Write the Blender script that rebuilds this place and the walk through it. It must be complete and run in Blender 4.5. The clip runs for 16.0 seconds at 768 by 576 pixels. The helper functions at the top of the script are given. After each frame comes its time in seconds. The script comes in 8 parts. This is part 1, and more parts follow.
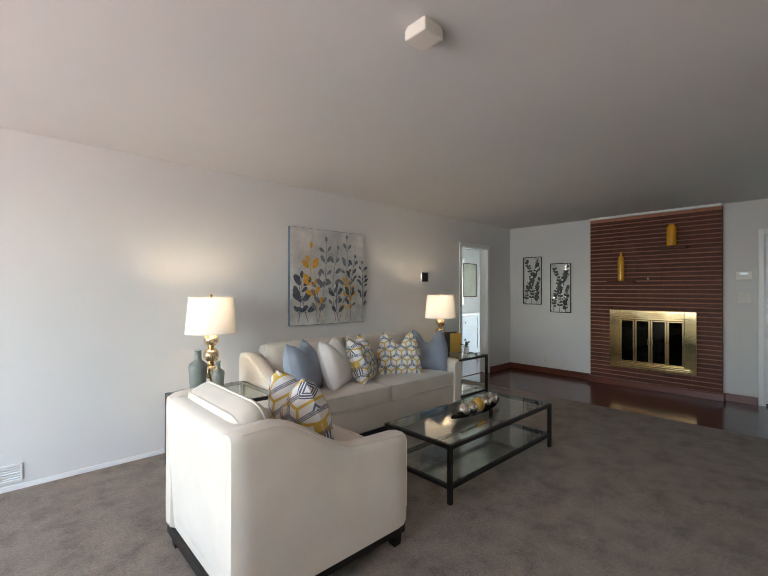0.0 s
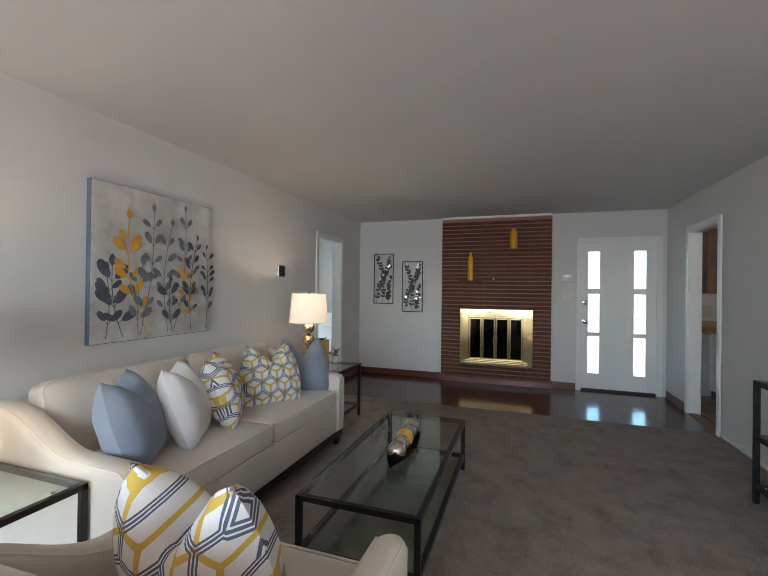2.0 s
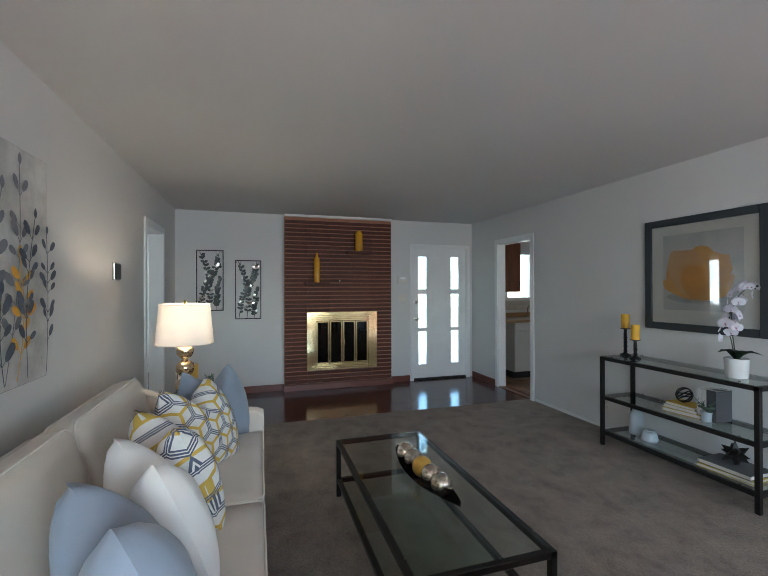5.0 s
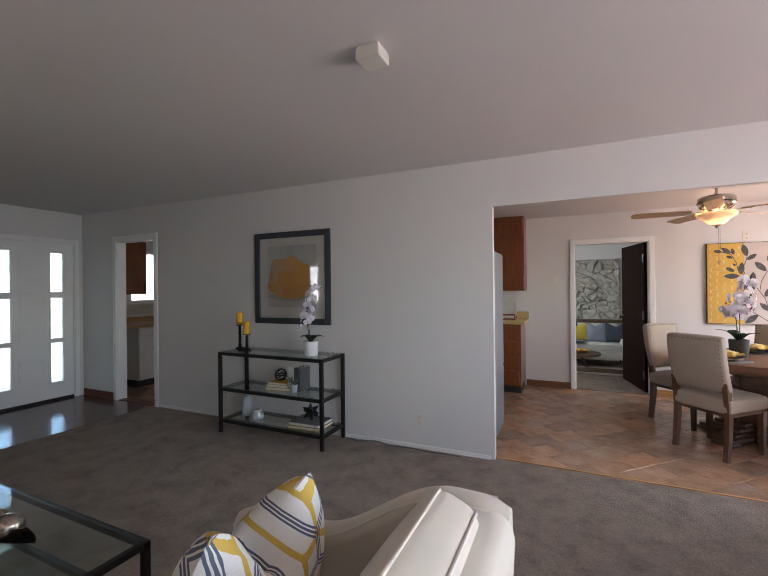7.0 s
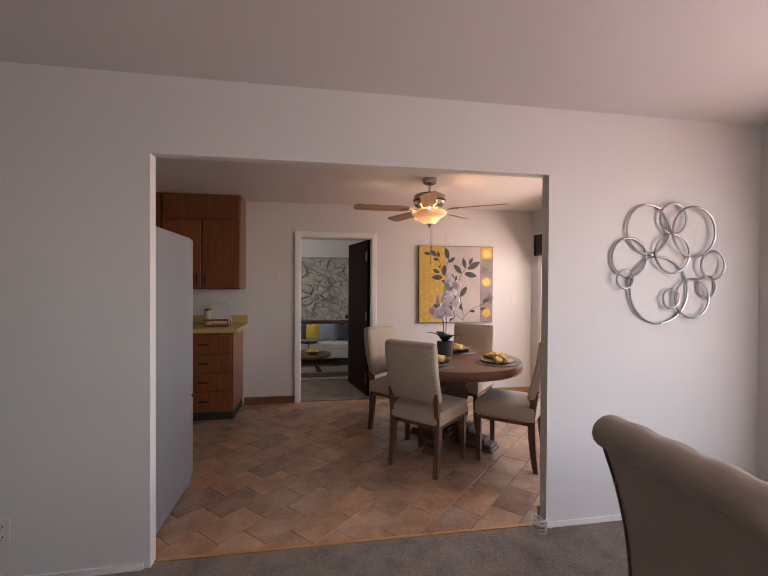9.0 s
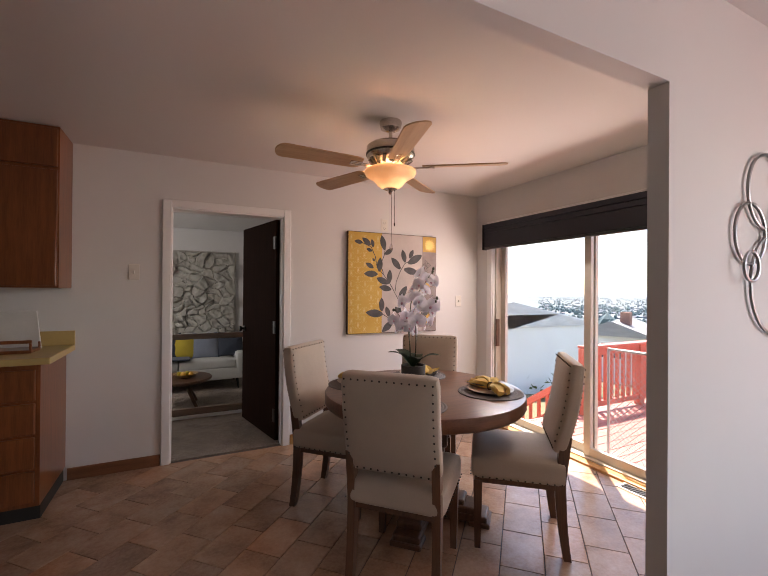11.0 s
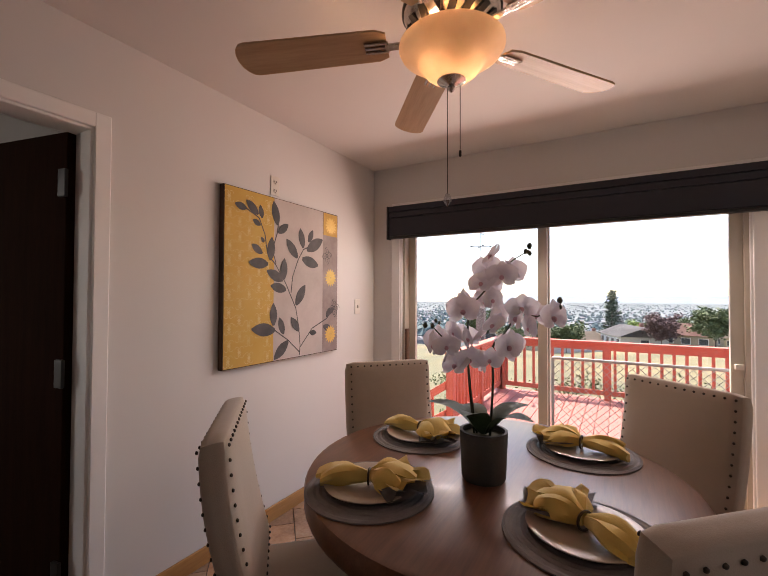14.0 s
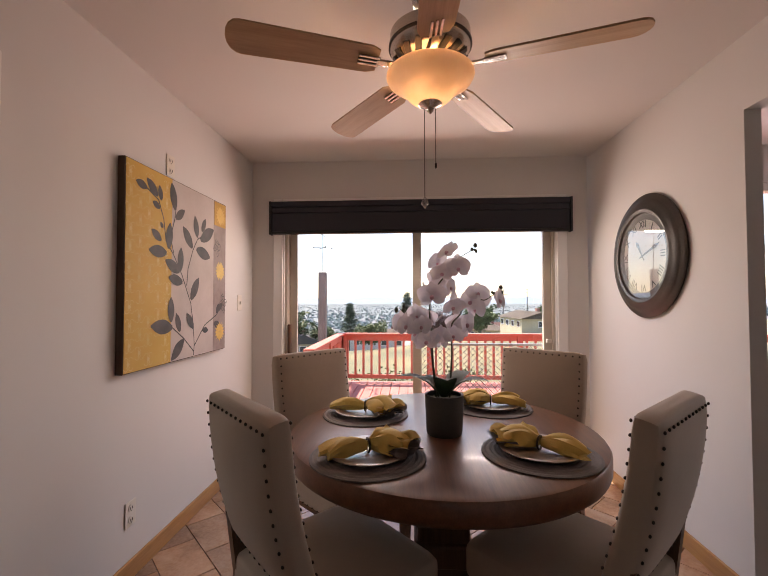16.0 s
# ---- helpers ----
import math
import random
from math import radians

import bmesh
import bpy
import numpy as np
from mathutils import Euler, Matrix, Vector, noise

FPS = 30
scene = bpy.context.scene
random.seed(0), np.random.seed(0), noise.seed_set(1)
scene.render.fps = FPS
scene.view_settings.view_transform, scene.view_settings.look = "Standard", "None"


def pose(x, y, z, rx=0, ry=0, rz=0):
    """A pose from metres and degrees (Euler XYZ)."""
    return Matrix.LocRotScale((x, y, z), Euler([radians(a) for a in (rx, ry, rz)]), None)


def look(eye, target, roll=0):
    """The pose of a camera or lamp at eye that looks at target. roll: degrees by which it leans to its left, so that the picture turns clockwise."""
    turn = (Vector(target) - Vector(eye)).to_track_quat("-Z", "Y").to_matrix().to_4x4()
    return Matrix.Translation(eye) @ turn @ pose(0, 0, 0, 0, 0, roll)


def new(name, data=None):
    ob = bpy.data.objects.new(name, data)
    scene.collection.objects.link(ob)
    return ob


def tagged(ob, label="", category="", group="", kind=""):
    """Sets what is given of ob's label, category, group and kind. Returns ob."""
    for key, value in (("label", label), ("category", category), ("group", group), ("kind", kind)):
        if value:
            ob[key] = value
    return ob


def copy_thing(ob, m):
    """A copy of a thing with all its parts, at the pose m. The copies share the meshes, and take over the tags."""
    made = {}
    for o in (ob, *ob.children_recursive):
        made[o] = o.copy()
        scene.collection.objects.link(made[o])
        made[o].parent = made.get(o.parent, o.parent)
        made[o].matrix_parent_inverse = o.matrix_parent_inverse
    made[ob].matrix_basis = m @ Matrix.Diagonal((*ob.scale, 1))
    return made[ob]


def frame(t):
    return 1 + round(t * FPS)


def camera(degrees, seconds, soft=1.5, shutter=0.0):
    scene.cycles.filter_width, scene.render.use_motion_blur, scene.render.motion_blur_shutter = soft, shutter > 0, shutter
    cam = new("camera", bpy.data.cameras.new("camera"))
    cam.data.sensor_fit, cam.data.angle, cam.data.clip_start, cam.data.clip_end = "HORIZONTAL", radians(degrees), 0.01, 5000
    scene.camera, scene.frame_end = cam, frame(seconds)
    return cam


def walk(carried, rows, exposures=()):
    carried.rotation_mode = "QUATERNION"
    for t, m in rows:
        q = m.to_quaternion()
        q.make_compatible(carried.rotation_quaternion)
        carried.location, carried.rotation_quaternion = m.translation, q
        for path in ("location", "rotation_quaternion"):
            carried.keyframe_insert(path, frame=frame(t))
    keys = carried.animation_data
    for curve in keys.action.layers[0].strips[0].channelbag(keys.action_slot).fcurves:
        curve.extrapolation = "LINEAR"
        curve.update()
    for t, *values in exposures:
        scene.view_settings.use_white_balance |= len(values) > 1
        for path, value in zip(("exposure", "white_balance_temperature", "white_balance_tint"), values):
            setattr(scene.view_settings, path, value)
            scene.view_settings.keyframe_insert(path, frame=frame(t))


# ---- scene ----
cam = camera(86.9, 16.0, 0.9)
# time, eye, a point looked at, roll
ROWS = [
    (0.0, (0.012, -0.033, 1.359), (1.376, 1.43, 1.369), 0.1),
    (0.5, (0.14, 0.182, 1.361), (1.705, 1.427, 1.374), 0.3),
    (1.0, (0.205, 0.466, 1.363), (1.916, 1.502, 1.366), 0.6),
    (1.5, (0.265, 0.791, 1.358), (2.084, 1.623, 1.361), 0.7),
    (2.0, (0.378, 1.148, 1.353), (2.269, 1.799, 1.359), 0.7),
    (2.5, (0.427, 1.499, 1.352), (2.362, 2.004, 1.363), 0.6),
    (3.0, (0.471, 1.812, 1.361), (2.45, 2.103, 1.378), 0.4),
    (4.25, (0.57, 2.42, 1.383), (2.54, 2.12, 1.397), 0.0),
    (5.5, (0.814, 2.777, 1.405), (2.624, 1.926, 1.412), -0.3),
    (6.0, (0.755, 2.816, 1.399), (2.359, 1.621, 1.413), -0.5),
    (6.5, (0.617, 2.796, 1.394), (1.872, 1.239, 1.406), -0.6),
    (7.0, (0.477, 2.653, 1.398), (1.325, 0.842, 1.401), -0.6),
    (7.5, (0.348, 2.438, 1.397), (0.886, 0.511, 1.391), -0.3),
    (8.0, (0.318, 2.172, 1.391), (0.518, 0.182, 1.379), 0.1),
    (8.5, (0.272, 1.846, 1.4), (0.177, -0.152, 1.381), 0.3),
    (9.0, (0.251, 1.459, 1.417), (-0.069, -0.515, 1.397), 0.3),
    (11.5, (0.384, -0.275, 1.349), (-0.649, -1.988, 1.364), 0.4),
    (12.0, (0.336, -0.634, 1.352), (-0.867, -2.232, 1.373), 0.3),
    (12.5, (0.308, -0.951, 1.345), (-1.037, -2.43, 1.368), 0.2),
    (13.0, (0.281, -1.233, 1.324), (-1.172, -2.607, 1.352), 0.3),
    (13.5, (0.328, -1.489, 1.328), (-1.251, -2.716, 1.361), 0.2),
    (14.0, (0.395, -1.682, 1.32), (-1.335, -2.685, 1.36), 0.2),
    (14.5, (0.376, -1.919, 1.295), (-1.487, -2.646, 1.335), 0.2),
    (15.0, (0.443, -2.05, 1.293), (-1.499, -2.529, 1.337), 0.2),
    (15.5, (0.598, -2.133, 1.279), (-1.382, -2.406, 1.331), 0.0),
    (16.0, (0.703, -2.184, 1.267), (-1.292, -2.313, 1.319), -0.1),
]
EXPOSURES = [(0.0, 3.58, 6350, 4), (3.0, 3.62, 5900, 3), (5.5, 3.64, 5740, 1), (6.5, 3.4, 6080, 7), (7.6, 2.85, 6400, 12), (9.0, 2.6, 6980, 18), (11.5, 2.45, 7050, 19), (13.5, 2.2, 7300, 22), (16.0, 2.15, 7350, 22)]
walk(cam, [(t, look(eye, target, roll)) for t, eye, target, roll in ROWS], EXPOSURES)
# ---- daylight and exposure ----
SUN_TO = Vector((-0.30, -0.36, 0.9)).normalized()
world = bpy.data.worlds.new("sky")
scene.world = world
world.use_nodes = True
wn = world.node_tree
sky = wn.nodes.new("ShaderNodeTexSky")
sky.sky_type, sky.sun_disc = "NISHITA", False
sky.sun_elevation = math.asin(SUN_TO.z)
sky.sun_rotation = math.atan2(SUN_TO.x, SUN_TO.y)
sky.dust_density, sky.altitude = 0.6, 60
wn.links.new(sky.outputs[0], wn.nodes["Background"].inputs[0])
wn.nodes["Background"].inputs[1].default_value = 0.105
sun_data = bpy.data.lights.new("sun", "SUN")
sun_data.energy, sun_data.angle, sun_data.color = 3.4, radians(0.5), (1.0, 0.95, 0.87)
new("sun", sun_data).matrix_world = look(SUN_TO * 30, (0, 0, 0))


def area_lamp(name, m, w, h, watts, colour):
    d = bpy.data.lights.new(name, "AREA")
    d.shape, d.size, d.size_y, d.energy, d.color = "RECTANGLE", w, h, watts, colour
    new(name, d).matrix_world = m


def bulb(name, loc, watts, colour, r=0.03):
    d = bpy.data.lights.new(name, "POINT")
    d.energy, d.color, d.shadow_soft_size = watts, colour, r
    new(name, d).location = loc


# the sky's light through the large window of the living room's west wall
area_lamp("window_daylight", look((-2.66, 1.6, 1.35), (1.0, 1.6, 0.35)), 3.2, 1.6, 9.2, (0.87, 0.92, 1.0))
# the sky's light through the glass door, in the opening below the blind
area_lamp("glass_door_daylight", look((-2.44, -2.127, 1.7735), (-0.6, -2.127, 0.75)), 1.8, 0.011, 4.6, (1.0, 0.92, 0.86))
# light of the kitchen's and the hall room's windows
area_lamp("kitchen_daylight", look((6.90, -1.985, 2.03), (4.5, -1.985, 0.9)), 1.0, 0.02, 4.5, (1.0, 0.97, 0.93))
area_lamp("family_room_daylight", look((2.6, -6.4, 1.6), (-0.5, -6.8, 0.6)), 1.8, 1.3, 6.0, (0.95, 0.97, 1.0))

area_lamp("hall_daylight", look((7.14, 5.75, 1.55), (6.6, 4.0, 0.9)), 0.95, 1.0, 2.8, (0.97, 0.98, 1.0))


# ---- materials ----
def nodes_of(name):
    m = bpy.data.materials.new(name)
    m.use_nodes = True
    t = m.node_tree
    return m, t, t.nodes["Principled BSDF"]


def add(t, kind, **values):
    n = t.nodes.new(kind)
    for key, v in values.items():
        if key in n.inputs:
            n.inputs[key].default_value = v
    return n


def ramp(t, src, stops):
    r = t.nodes.new("ShaderNodeValToRGB")
    e = r.color_ramp.elements
    while len(e) < len(stops):
        e.new(0.5)
    for el, (p, c) in zip(e, stops):
        el.position, el.color = p, (*c, 1)
    t.links.new(src, r.inputs[0])
    return r.outputs[0]


def mixc(t, fac, a, b, mode="MIX"):
    n = t.nodes.new("ShaderNodeMix")
    n.data_type, n.blend_type = "RGBA", mode
    for sock, v in ((n.inputs[0], fac), (n.inputs[6], a), (n.inputs[7], b)):
        if isinstance(v, (int, float)):
            sock.default_value = v
        elif isinstance(v, tuple):
            sock.default_value = (*v, 1)
        else:
            t.links.new(v, sock)
    return n.outputs[2]


def coords(t, scale=(1, 1, 1), kind="Object"):
    tc = t.nodes.new("ShaderNodeTexCoord")
    mp = t.nodes.new("ShaderNodeMapping")
    mp.inputs["Scale"].default_value = scale
    t.links.new(tc.outputs[kind], mp.inputs[0])
    return mp.outputs[0]


def noise_tex(t, vec, scale, detail=4, rough=0.55):
    n = add(t, "ShaderNodeTexNoise", Scale=scale, Detail=detail, Roughness=rough)
    t.links.new(vec, n.inputs["Vector"])
    return n.outputs[0]


def bump(t, p, height, strength, distance=0.002):
    b = add(t, "ShaderNodeBump", Strength=strength, Distance=distance)
    t.links.new(height, b.inputs["Height"])
    t.links.new(b.outputs[0], p.inputs["Normal"])


def plain(name, c, rough=0.5, metal=0.0, vary=0.08, scale=6.0, fine=120.0, bumpy=0.15, stretch=(1, 1, 1), spec=0.5, random_tone=0.0, bump_d=0.0015):
    """A surface with stains at a large scale, grain and relief at a fine one."""
    m, t, p = nodes_of(name)
    v = coords(t, stretch)
    big, small = noise_tex(t, v, scale), noise_tex(t, v, fine, 3)
    lo, hi = tuple(x * (1 - vary) for x in c), tuple(min(1, x * (1 + vary)) for x in c)
    col = ramp(t, big, ((0.3, lo), (0.7, hi)))
    col = mixc(t, 0.35 * min(1, vary * 6), col, ramp(t, small, ((0.35, lo), (0.65, hi))))
    if random_tone:
        info = t.nodes.new("ShaderNodeObjectInfo")
        col = mixc(t, 1.0, col, ramp(t, info.outputs["Random"], ((0.0, (1 - random_tone,) * 3), (1.0, (1 + random_tone,) * 3))), "MULTIPLY")
    t.links.new(col, p.inputs["Base Color"])
    rr = add(t, "ShaderNodeMapRange")
    t.links.new(big, rr.inputs[0])
    rr.inputs[3].default_value, rr.inputs[4].default_value = max(0.02, rough - 0.06), min(1, rough + 0.06)
    t.links.new(rr.outputs[0], p.inputs["Roughness"])
    p.inputs["Metallic"].default_value = metal
    p.inputs["Specular IOR Level"].default_value = spec
    if bumpy:
        bump(t, p, small, bumpy, bump_d)
    return m


def wood(name, dark, light, rough=0.4, axis="X", scale=1.0, random_tone=0.12, coat=0.0, spec=0.5):
    m, t, p = nodes_of(name)
    s = {"X": (1, 14, 14), "Y": (14, 1, 14), "Z": (14, 14, 1)}[axis]
    v = coords(t, tuple(a * scale for a in s))
    info = t.nodes.new("ShaderNodeObjectInfo")
    off = t.nodes.new("ShaderNodeVectorMath")
    off.operation = "MULTIPLY_ADD"
    off.inputs[1].default_value = (31, 17, 23)
    t.links.new(info.outputs["Random"], off.inputs[0])
    t.links.new(v, off.inputs[2])
    g, f = noise_tex(t, off.outputs[0], 2.2, 6, 0.62), noise_tex(t, off.outputs[0], 14, 3)
    col = ramp(t, g, ((0.28, dark), (0.72, light)))
    col = mixc(t, 0.25, col, ramp(t, f, ((0.35, dark), (0.6, light))))
    col = mixc(t, 1.0, col, ramp(t, info.outputs["Random"], ((0.0, (1 - random_tone,) * 3), (1.0, (1 + random_tone,) * 3))), "MULTIPLY")
    t.links.new(col, p.inputs["Base Color"])
    p.inputs["Roughness"].default_value = rough
    p.inputs["Specular IOR Level"].default_value = spec
    p.inputs["Coat Weight"].default_value = coat
    p.inputs["Coat Roughness"].default_value = 0.08
    bump(t, p, f, 0.12, 0.001)
    return m


def fabric(name, c, weave=900.0, vary=0.05, rough=0.9):
    m, t, p = nodes_of(name)
    v = coords(t)
    big = noise_tex(t, v, 5.0)
    w1 = add(t, "ShaderNodeTexWave", Scale=weave / 6.3, Distortion=1.5, Detail=1)
    t.links.new(v, w1.inputs["Vector"])
    fine = noise_tex(t, v, 420, 2)
    col = ramp(t, big, ((0.3, tuple(x * (1 - vary) for x in c)), (0.7, tuple(min(1, x * (1 + vary)) for x in c))))
    col = mixc(t, 0.12, col, ramp(t, fine, ((0.3, tuple(x * 0.7 for x in c)), (0.7, tuple(min(1, x * 1.15) for x in c)))))
    t.links.new(col, p.inputs["Base Color"])
    p.inputs["Roughness"].default_value = rough
    p.inputs["Sheen Weight"].default_value = 0.25
    p.inputs["Specular IOR Level"].default_value = 0.25
    wr = noise_tex(t, v, 9, 3)
    h = t.nodes.new("ShaderNodeMath")
    h.operation = "MULTIPLY_ADD"
    h.inputs[1].default_value = 6.0
    t.links.new(wr, h.inputs[0])
    t.links.new(fine, h.inputs[2])
    bump(t, p, h.outputs[0], 0.25, 0.002)
    return m


def glass(name, tint=(1, 1, 1), rough=0.0, gloss=0.03):
    """Clear thin glass: lets light through, with more gloss at a slant."""
    m, t, p = nodes_of(name)
    t.nodes.remove(p)
    tr = t.nodes.new("ShaderNodeBsdfTransparent")
    tr.inputs[0].default_value = (*tint, 1)
    gl = add(t, "ShaderNodeBsdfGlossy", Roughness=rough)
    lw = add(t, "ShaderNodeLayerWeight", Blend=0.5)
    pw = t.nodes.new("ShaderNodeMath")
    pw.operation = "POWER"
    pw.inputs[1].default_value = 4.5
    t.links.new(lw.outputs["Facing"], pw.inputs[0])
    fr = t.nodes.new("ShaderNodeMath")
    fr.operation = "MULTIPLY_ADD"
    fr.inputs[1].default_value, fr.inputs[2].default_value = 0.9, gloss
    t.links.new(pw.outputs[0], fr.inputs[0])
    mx = t.nodes.new("ShaderNodeMixShader")
    t.links.new(fr.outputs[0], mx.inputs[0])
    t.links.new(tr.outputs[0], mx.inputs[1])
    t.links.new(gl.outputs[0], mx.inputs[2])
    t.links.new(mx.outputs[0], t.nodes["Material Output"].inputs[0])
    return m


def glow(name, c, strength, base=(0.8, 0.8, 0.8), rough=0.4):
    m, t, p = nodes_of(name)
    p.inputs["Base Color"].default_value = (*base, 1)
    p.inputs["Emission Color"].default_value = (*c, 1)
    p.inputs["Emission Strength"].default_value = strength
    p.inputs["Roughness"].default_value = rough
    return m


def hex_fabric(name, cell=0.11):
    """White cotton with a printed lattice of interlocking grey-blue and yellow double hexagons."""
    m, t, p = nodes_of(name)
    v = coords(t, (1 / cell, 1 / cell, 0))

    def vm(op, a, b=None):
        n = t.nodes.new("ShaderNodeVectorMath")
        n.operation = op
        for i, s in enumerate((a, b)):
            if s is None:
                continue
            if isinstance(s, tuple):
                n.inputs[i].default_value = s
            else:
                t.links.new(s, n.inputs[i])
        return n

    def mm(op, a, b=None):
        n = t.nodes.new("ShaderNodeMath")
        n.operation = op
        for i, s in enumerate((a, b)):
            if s is None:
                continue
            if isinstance(s, (int, float)):
                n.inputs[i].default_value = s
            else:
                t.links.new(s, n.inputs[i])
        return n.outputs[0]

    def lattice(vec):
        r, hh = (1.0, 1.7320508, 1.0), (0.5, 0.8660254, 0.0)
        flat = vm("MULTIPLY", vec, (1, 1, 0)).outputs[0]

        def cellof(src):
            q = vm("FRACTION", vm("DIVIDE", src, r).outputs[0]).outputs[0]
            return vm("MULTIPLY", vm("SUBTRACT", vm("MULTIPLY", q, r).outputs[0], hh).outputs[0], (1, 1, 0)).outputs[0]
        a, b = cellof(flat), cellof(vm("SUBTRACT", flat, hh).outputs[0])
        pick = mm("LESS_THAN", vm("LENGTH", a).outputs["Value"], vm("LENGTH", b).outputs["Value"])
        mixv = t.nodes.new("ShaderNodeMix")
        mixv.data_type = "VECTOR"
        t.links.new(pick, mixv.inputs[0])
        t.links.new(b, mixv.inputs[4])
        t.links.new(a, mixv.inputs[5])
        g = vm("ABSOLUTE", mixv.outputs[1]).outputs[0]
        dx = vm("DOT_PRODUCT", g, (1, 0, 0)).outputs["Value"]
        dd = vm("DOT_PRODUCT", g, (0.5, 0.8660254, 0)).outputs["Value"]
        return mm("MAXIMUM", dx, dd)
    d1 = lattice(v)
    d2 = lattice(vm("ADD", v, (0.5, 0.2887, 0)).outputs[0])

    def band(d, lo, hi):
        return mm("MULTIPLY", mm("GREATER_THAN", d, lo), mm("LESS_THAN", d, hi))
    grey = mm("MAXIMUM", band(d1, 0.40, 0.445), mm("GREATER_THAN", d1, 0.475))
    gold = mm("GREATER_THAN", d2, 0.435)
    fine = noise_tex(t, coords(t), 420, 2)
    white = ramp(t, fine, ((0.3, (0.66, 0.64, 0.6)), (0.7, (0.8, 0.78, 0.74))))
    col = mixc(t, gold, white, (0.62, 0.42, 0.09))
    col = mixc(t, grey, col, (0.115, 0.135, 0.19))
    t.links.new(col, p.inputs["Base Color"])
    p.inputs["Roughness"].default_value = 0.85
    p.inputs["Specular IOR Level"].default_value = 0.2
    bump(t, p, fine, 0.3, 0.001)
    return m


def carpet_material():
    m, t, p = nodes_of("carpet_pile")
    v = coords(t)
    big, mid, fine = noise_tex(t, v, 1.6, 5, 0.6), noise_tex(t, v, 5.5, 7, 0.7), noise_tex(t, v, 260, 2)
    col = ramp(t, big, ((0.3, (0.24, 0.195, 0.155)), (0.7, (0.32, 0.268, 0.222))))
    col = mixc(t, 0.6, col, ramp(t, mid, ((0.34, (0.15, 0.12, 0.095)), (0.47, (0.25, 0.208, 0.17)), (0.62, (0.34, 0.285, 0.237)))))
    col = mixc(t, 0.4, col, ramp(t, fine, ((0.35, (0.12, 0.097, 0.077)), (0.65, (0.42, 0.355, 0.3)))))
    tuft = noise_tex(t, v, 75, 4, 0.7)
    col = mixc(t, 0.5, col, ramp(t, tuft, ((0.33, (0.12, 0.098, 0.08)), (0.5, (0.27, 0.225, 0.185)), (0.66, (0.40, 0.34, 0.285)))))
    col = mixc(t, 1.0, col, ramp(t, mid, ((0.36, (1.0, 0.92, 0.85)), (0.47, (1.32, 1.24, 1.16)), (0.62, (1.55, 1.47, 1.38)))), "MULTIPLY")
    t.links.new(col, p.inputs["Base Color"])
    p.inputs["Roughness"].default_value = 1.0
    p.inputs["Specular IOR Level"].default_value = 0.1
    p.inputs["Sheen Weight"].default_value = 0.3
    s = t.nodes.new("ShaderNodeMath")
    s.operation = "ADD"
    t.links.new(tuft, s.inputs[0])
    t.links.new(fine, s.inputs[1])
    bump(t, p, s.outputs[0], 1.0, 0.02)
    return m


WALL = plain("wall_paint", (0.67, 0.652, 0.63), 0.75, vary=0.02, scale=1.3, fine=240, bumpy=0.1, spec=0.25)
CEIL = plain("ceiling_paint", (0.66, 0.644, 0.624), 0.85, vary=0.02, scale=0.9, fine=200, bumpy=0.12, spec=0.2)
WHITE = plain("white_gloss_paint", (0.8, 0.79, 0.77), 0.35, vary=0.02, scale=3, bumpy=0.04)
CARPET = carpet_material()
HARDWOOD = wood("dark_red_hardwood", (0.045, 0.012, 0.007), (0.12, 0.032, 0.018), 0.2, "Y", random_tone=0.18, coat=0.25)
REDBASE = wood("red_wood_baseboard", (0.10, 0.025, 0.013), (0.2, 0.055, 0.03), 0.35, "Y")
OAK = wood("oak_baseboard", (0.34, 0.15, 0.045), (0.55, 0.29, 0.1), 0.4, "X")
BROWNBASE = wood("brown_baseboard", (0.13, 0.05, 0.02), (0.24, 0.1, 0.045), 0.4, "X")
CABWOOD = wood("cabinet_wood", (0.12, 0.035, 0.011), (0.26, 0.085, 0.028), 0.32, "Z", random_tone=0.08, coat=0.25)
TABLEWOOD = wood("table_walnut", (0.085, 0.033, 0.016), (0.17, 0.07, 0.033), 0.36, "X", coat=0.1)
LEGWOOD = wood("leg_walnut", (0.06, 0.028, 0.015), (0.15, 0.07, 0.035), 0.4, "Z")
DOORDARK = wood("dark_brown_door", (0.014, 0.005, 0.0025), (0.026, 0.009, 0.0045), 0.8, "Z", random_tone=0, spec=0.03)
GREYWOOD = wood("weathered_wood", (0.11, 0.10, 0.095), (0.24, 0.225, 0.21), 0.8, "Z")
BRICK = plain("roman_brick", (0.088, 0.026, 0.014), 0.6, vary=0.22, scale=7, fine=90, bumpy=0.4, random_tone=0.18, spec=0.35)
MORTAR = plain("recessed_mortar", (0.36, 0.17, 0.11), 0.9, vary=0.15, scale=20, bumpy=0.4, spec=0.2)
MORTAR_TILE = plain("tile_grout", (0.11, 0.08, 0.065), 0.9, vary=0.15, scale=20, bumpy=0.3)
BRASS = plain("polished_brass", (0.78, 0.62, 0.34), 0.12, 1.0, vary=0.06, scale=4, bumpy=0.03)
NICKEL = plain("brushed_nickel", (0.5, 0.46, 0.42), 0.25, 1.0, vary=0.06, bumpy=0.04)
CHROME = plain("chrome", (0.75, 0.74, 0.72), 0.1, 1.0, vary=0.04, bumpy=0.02)
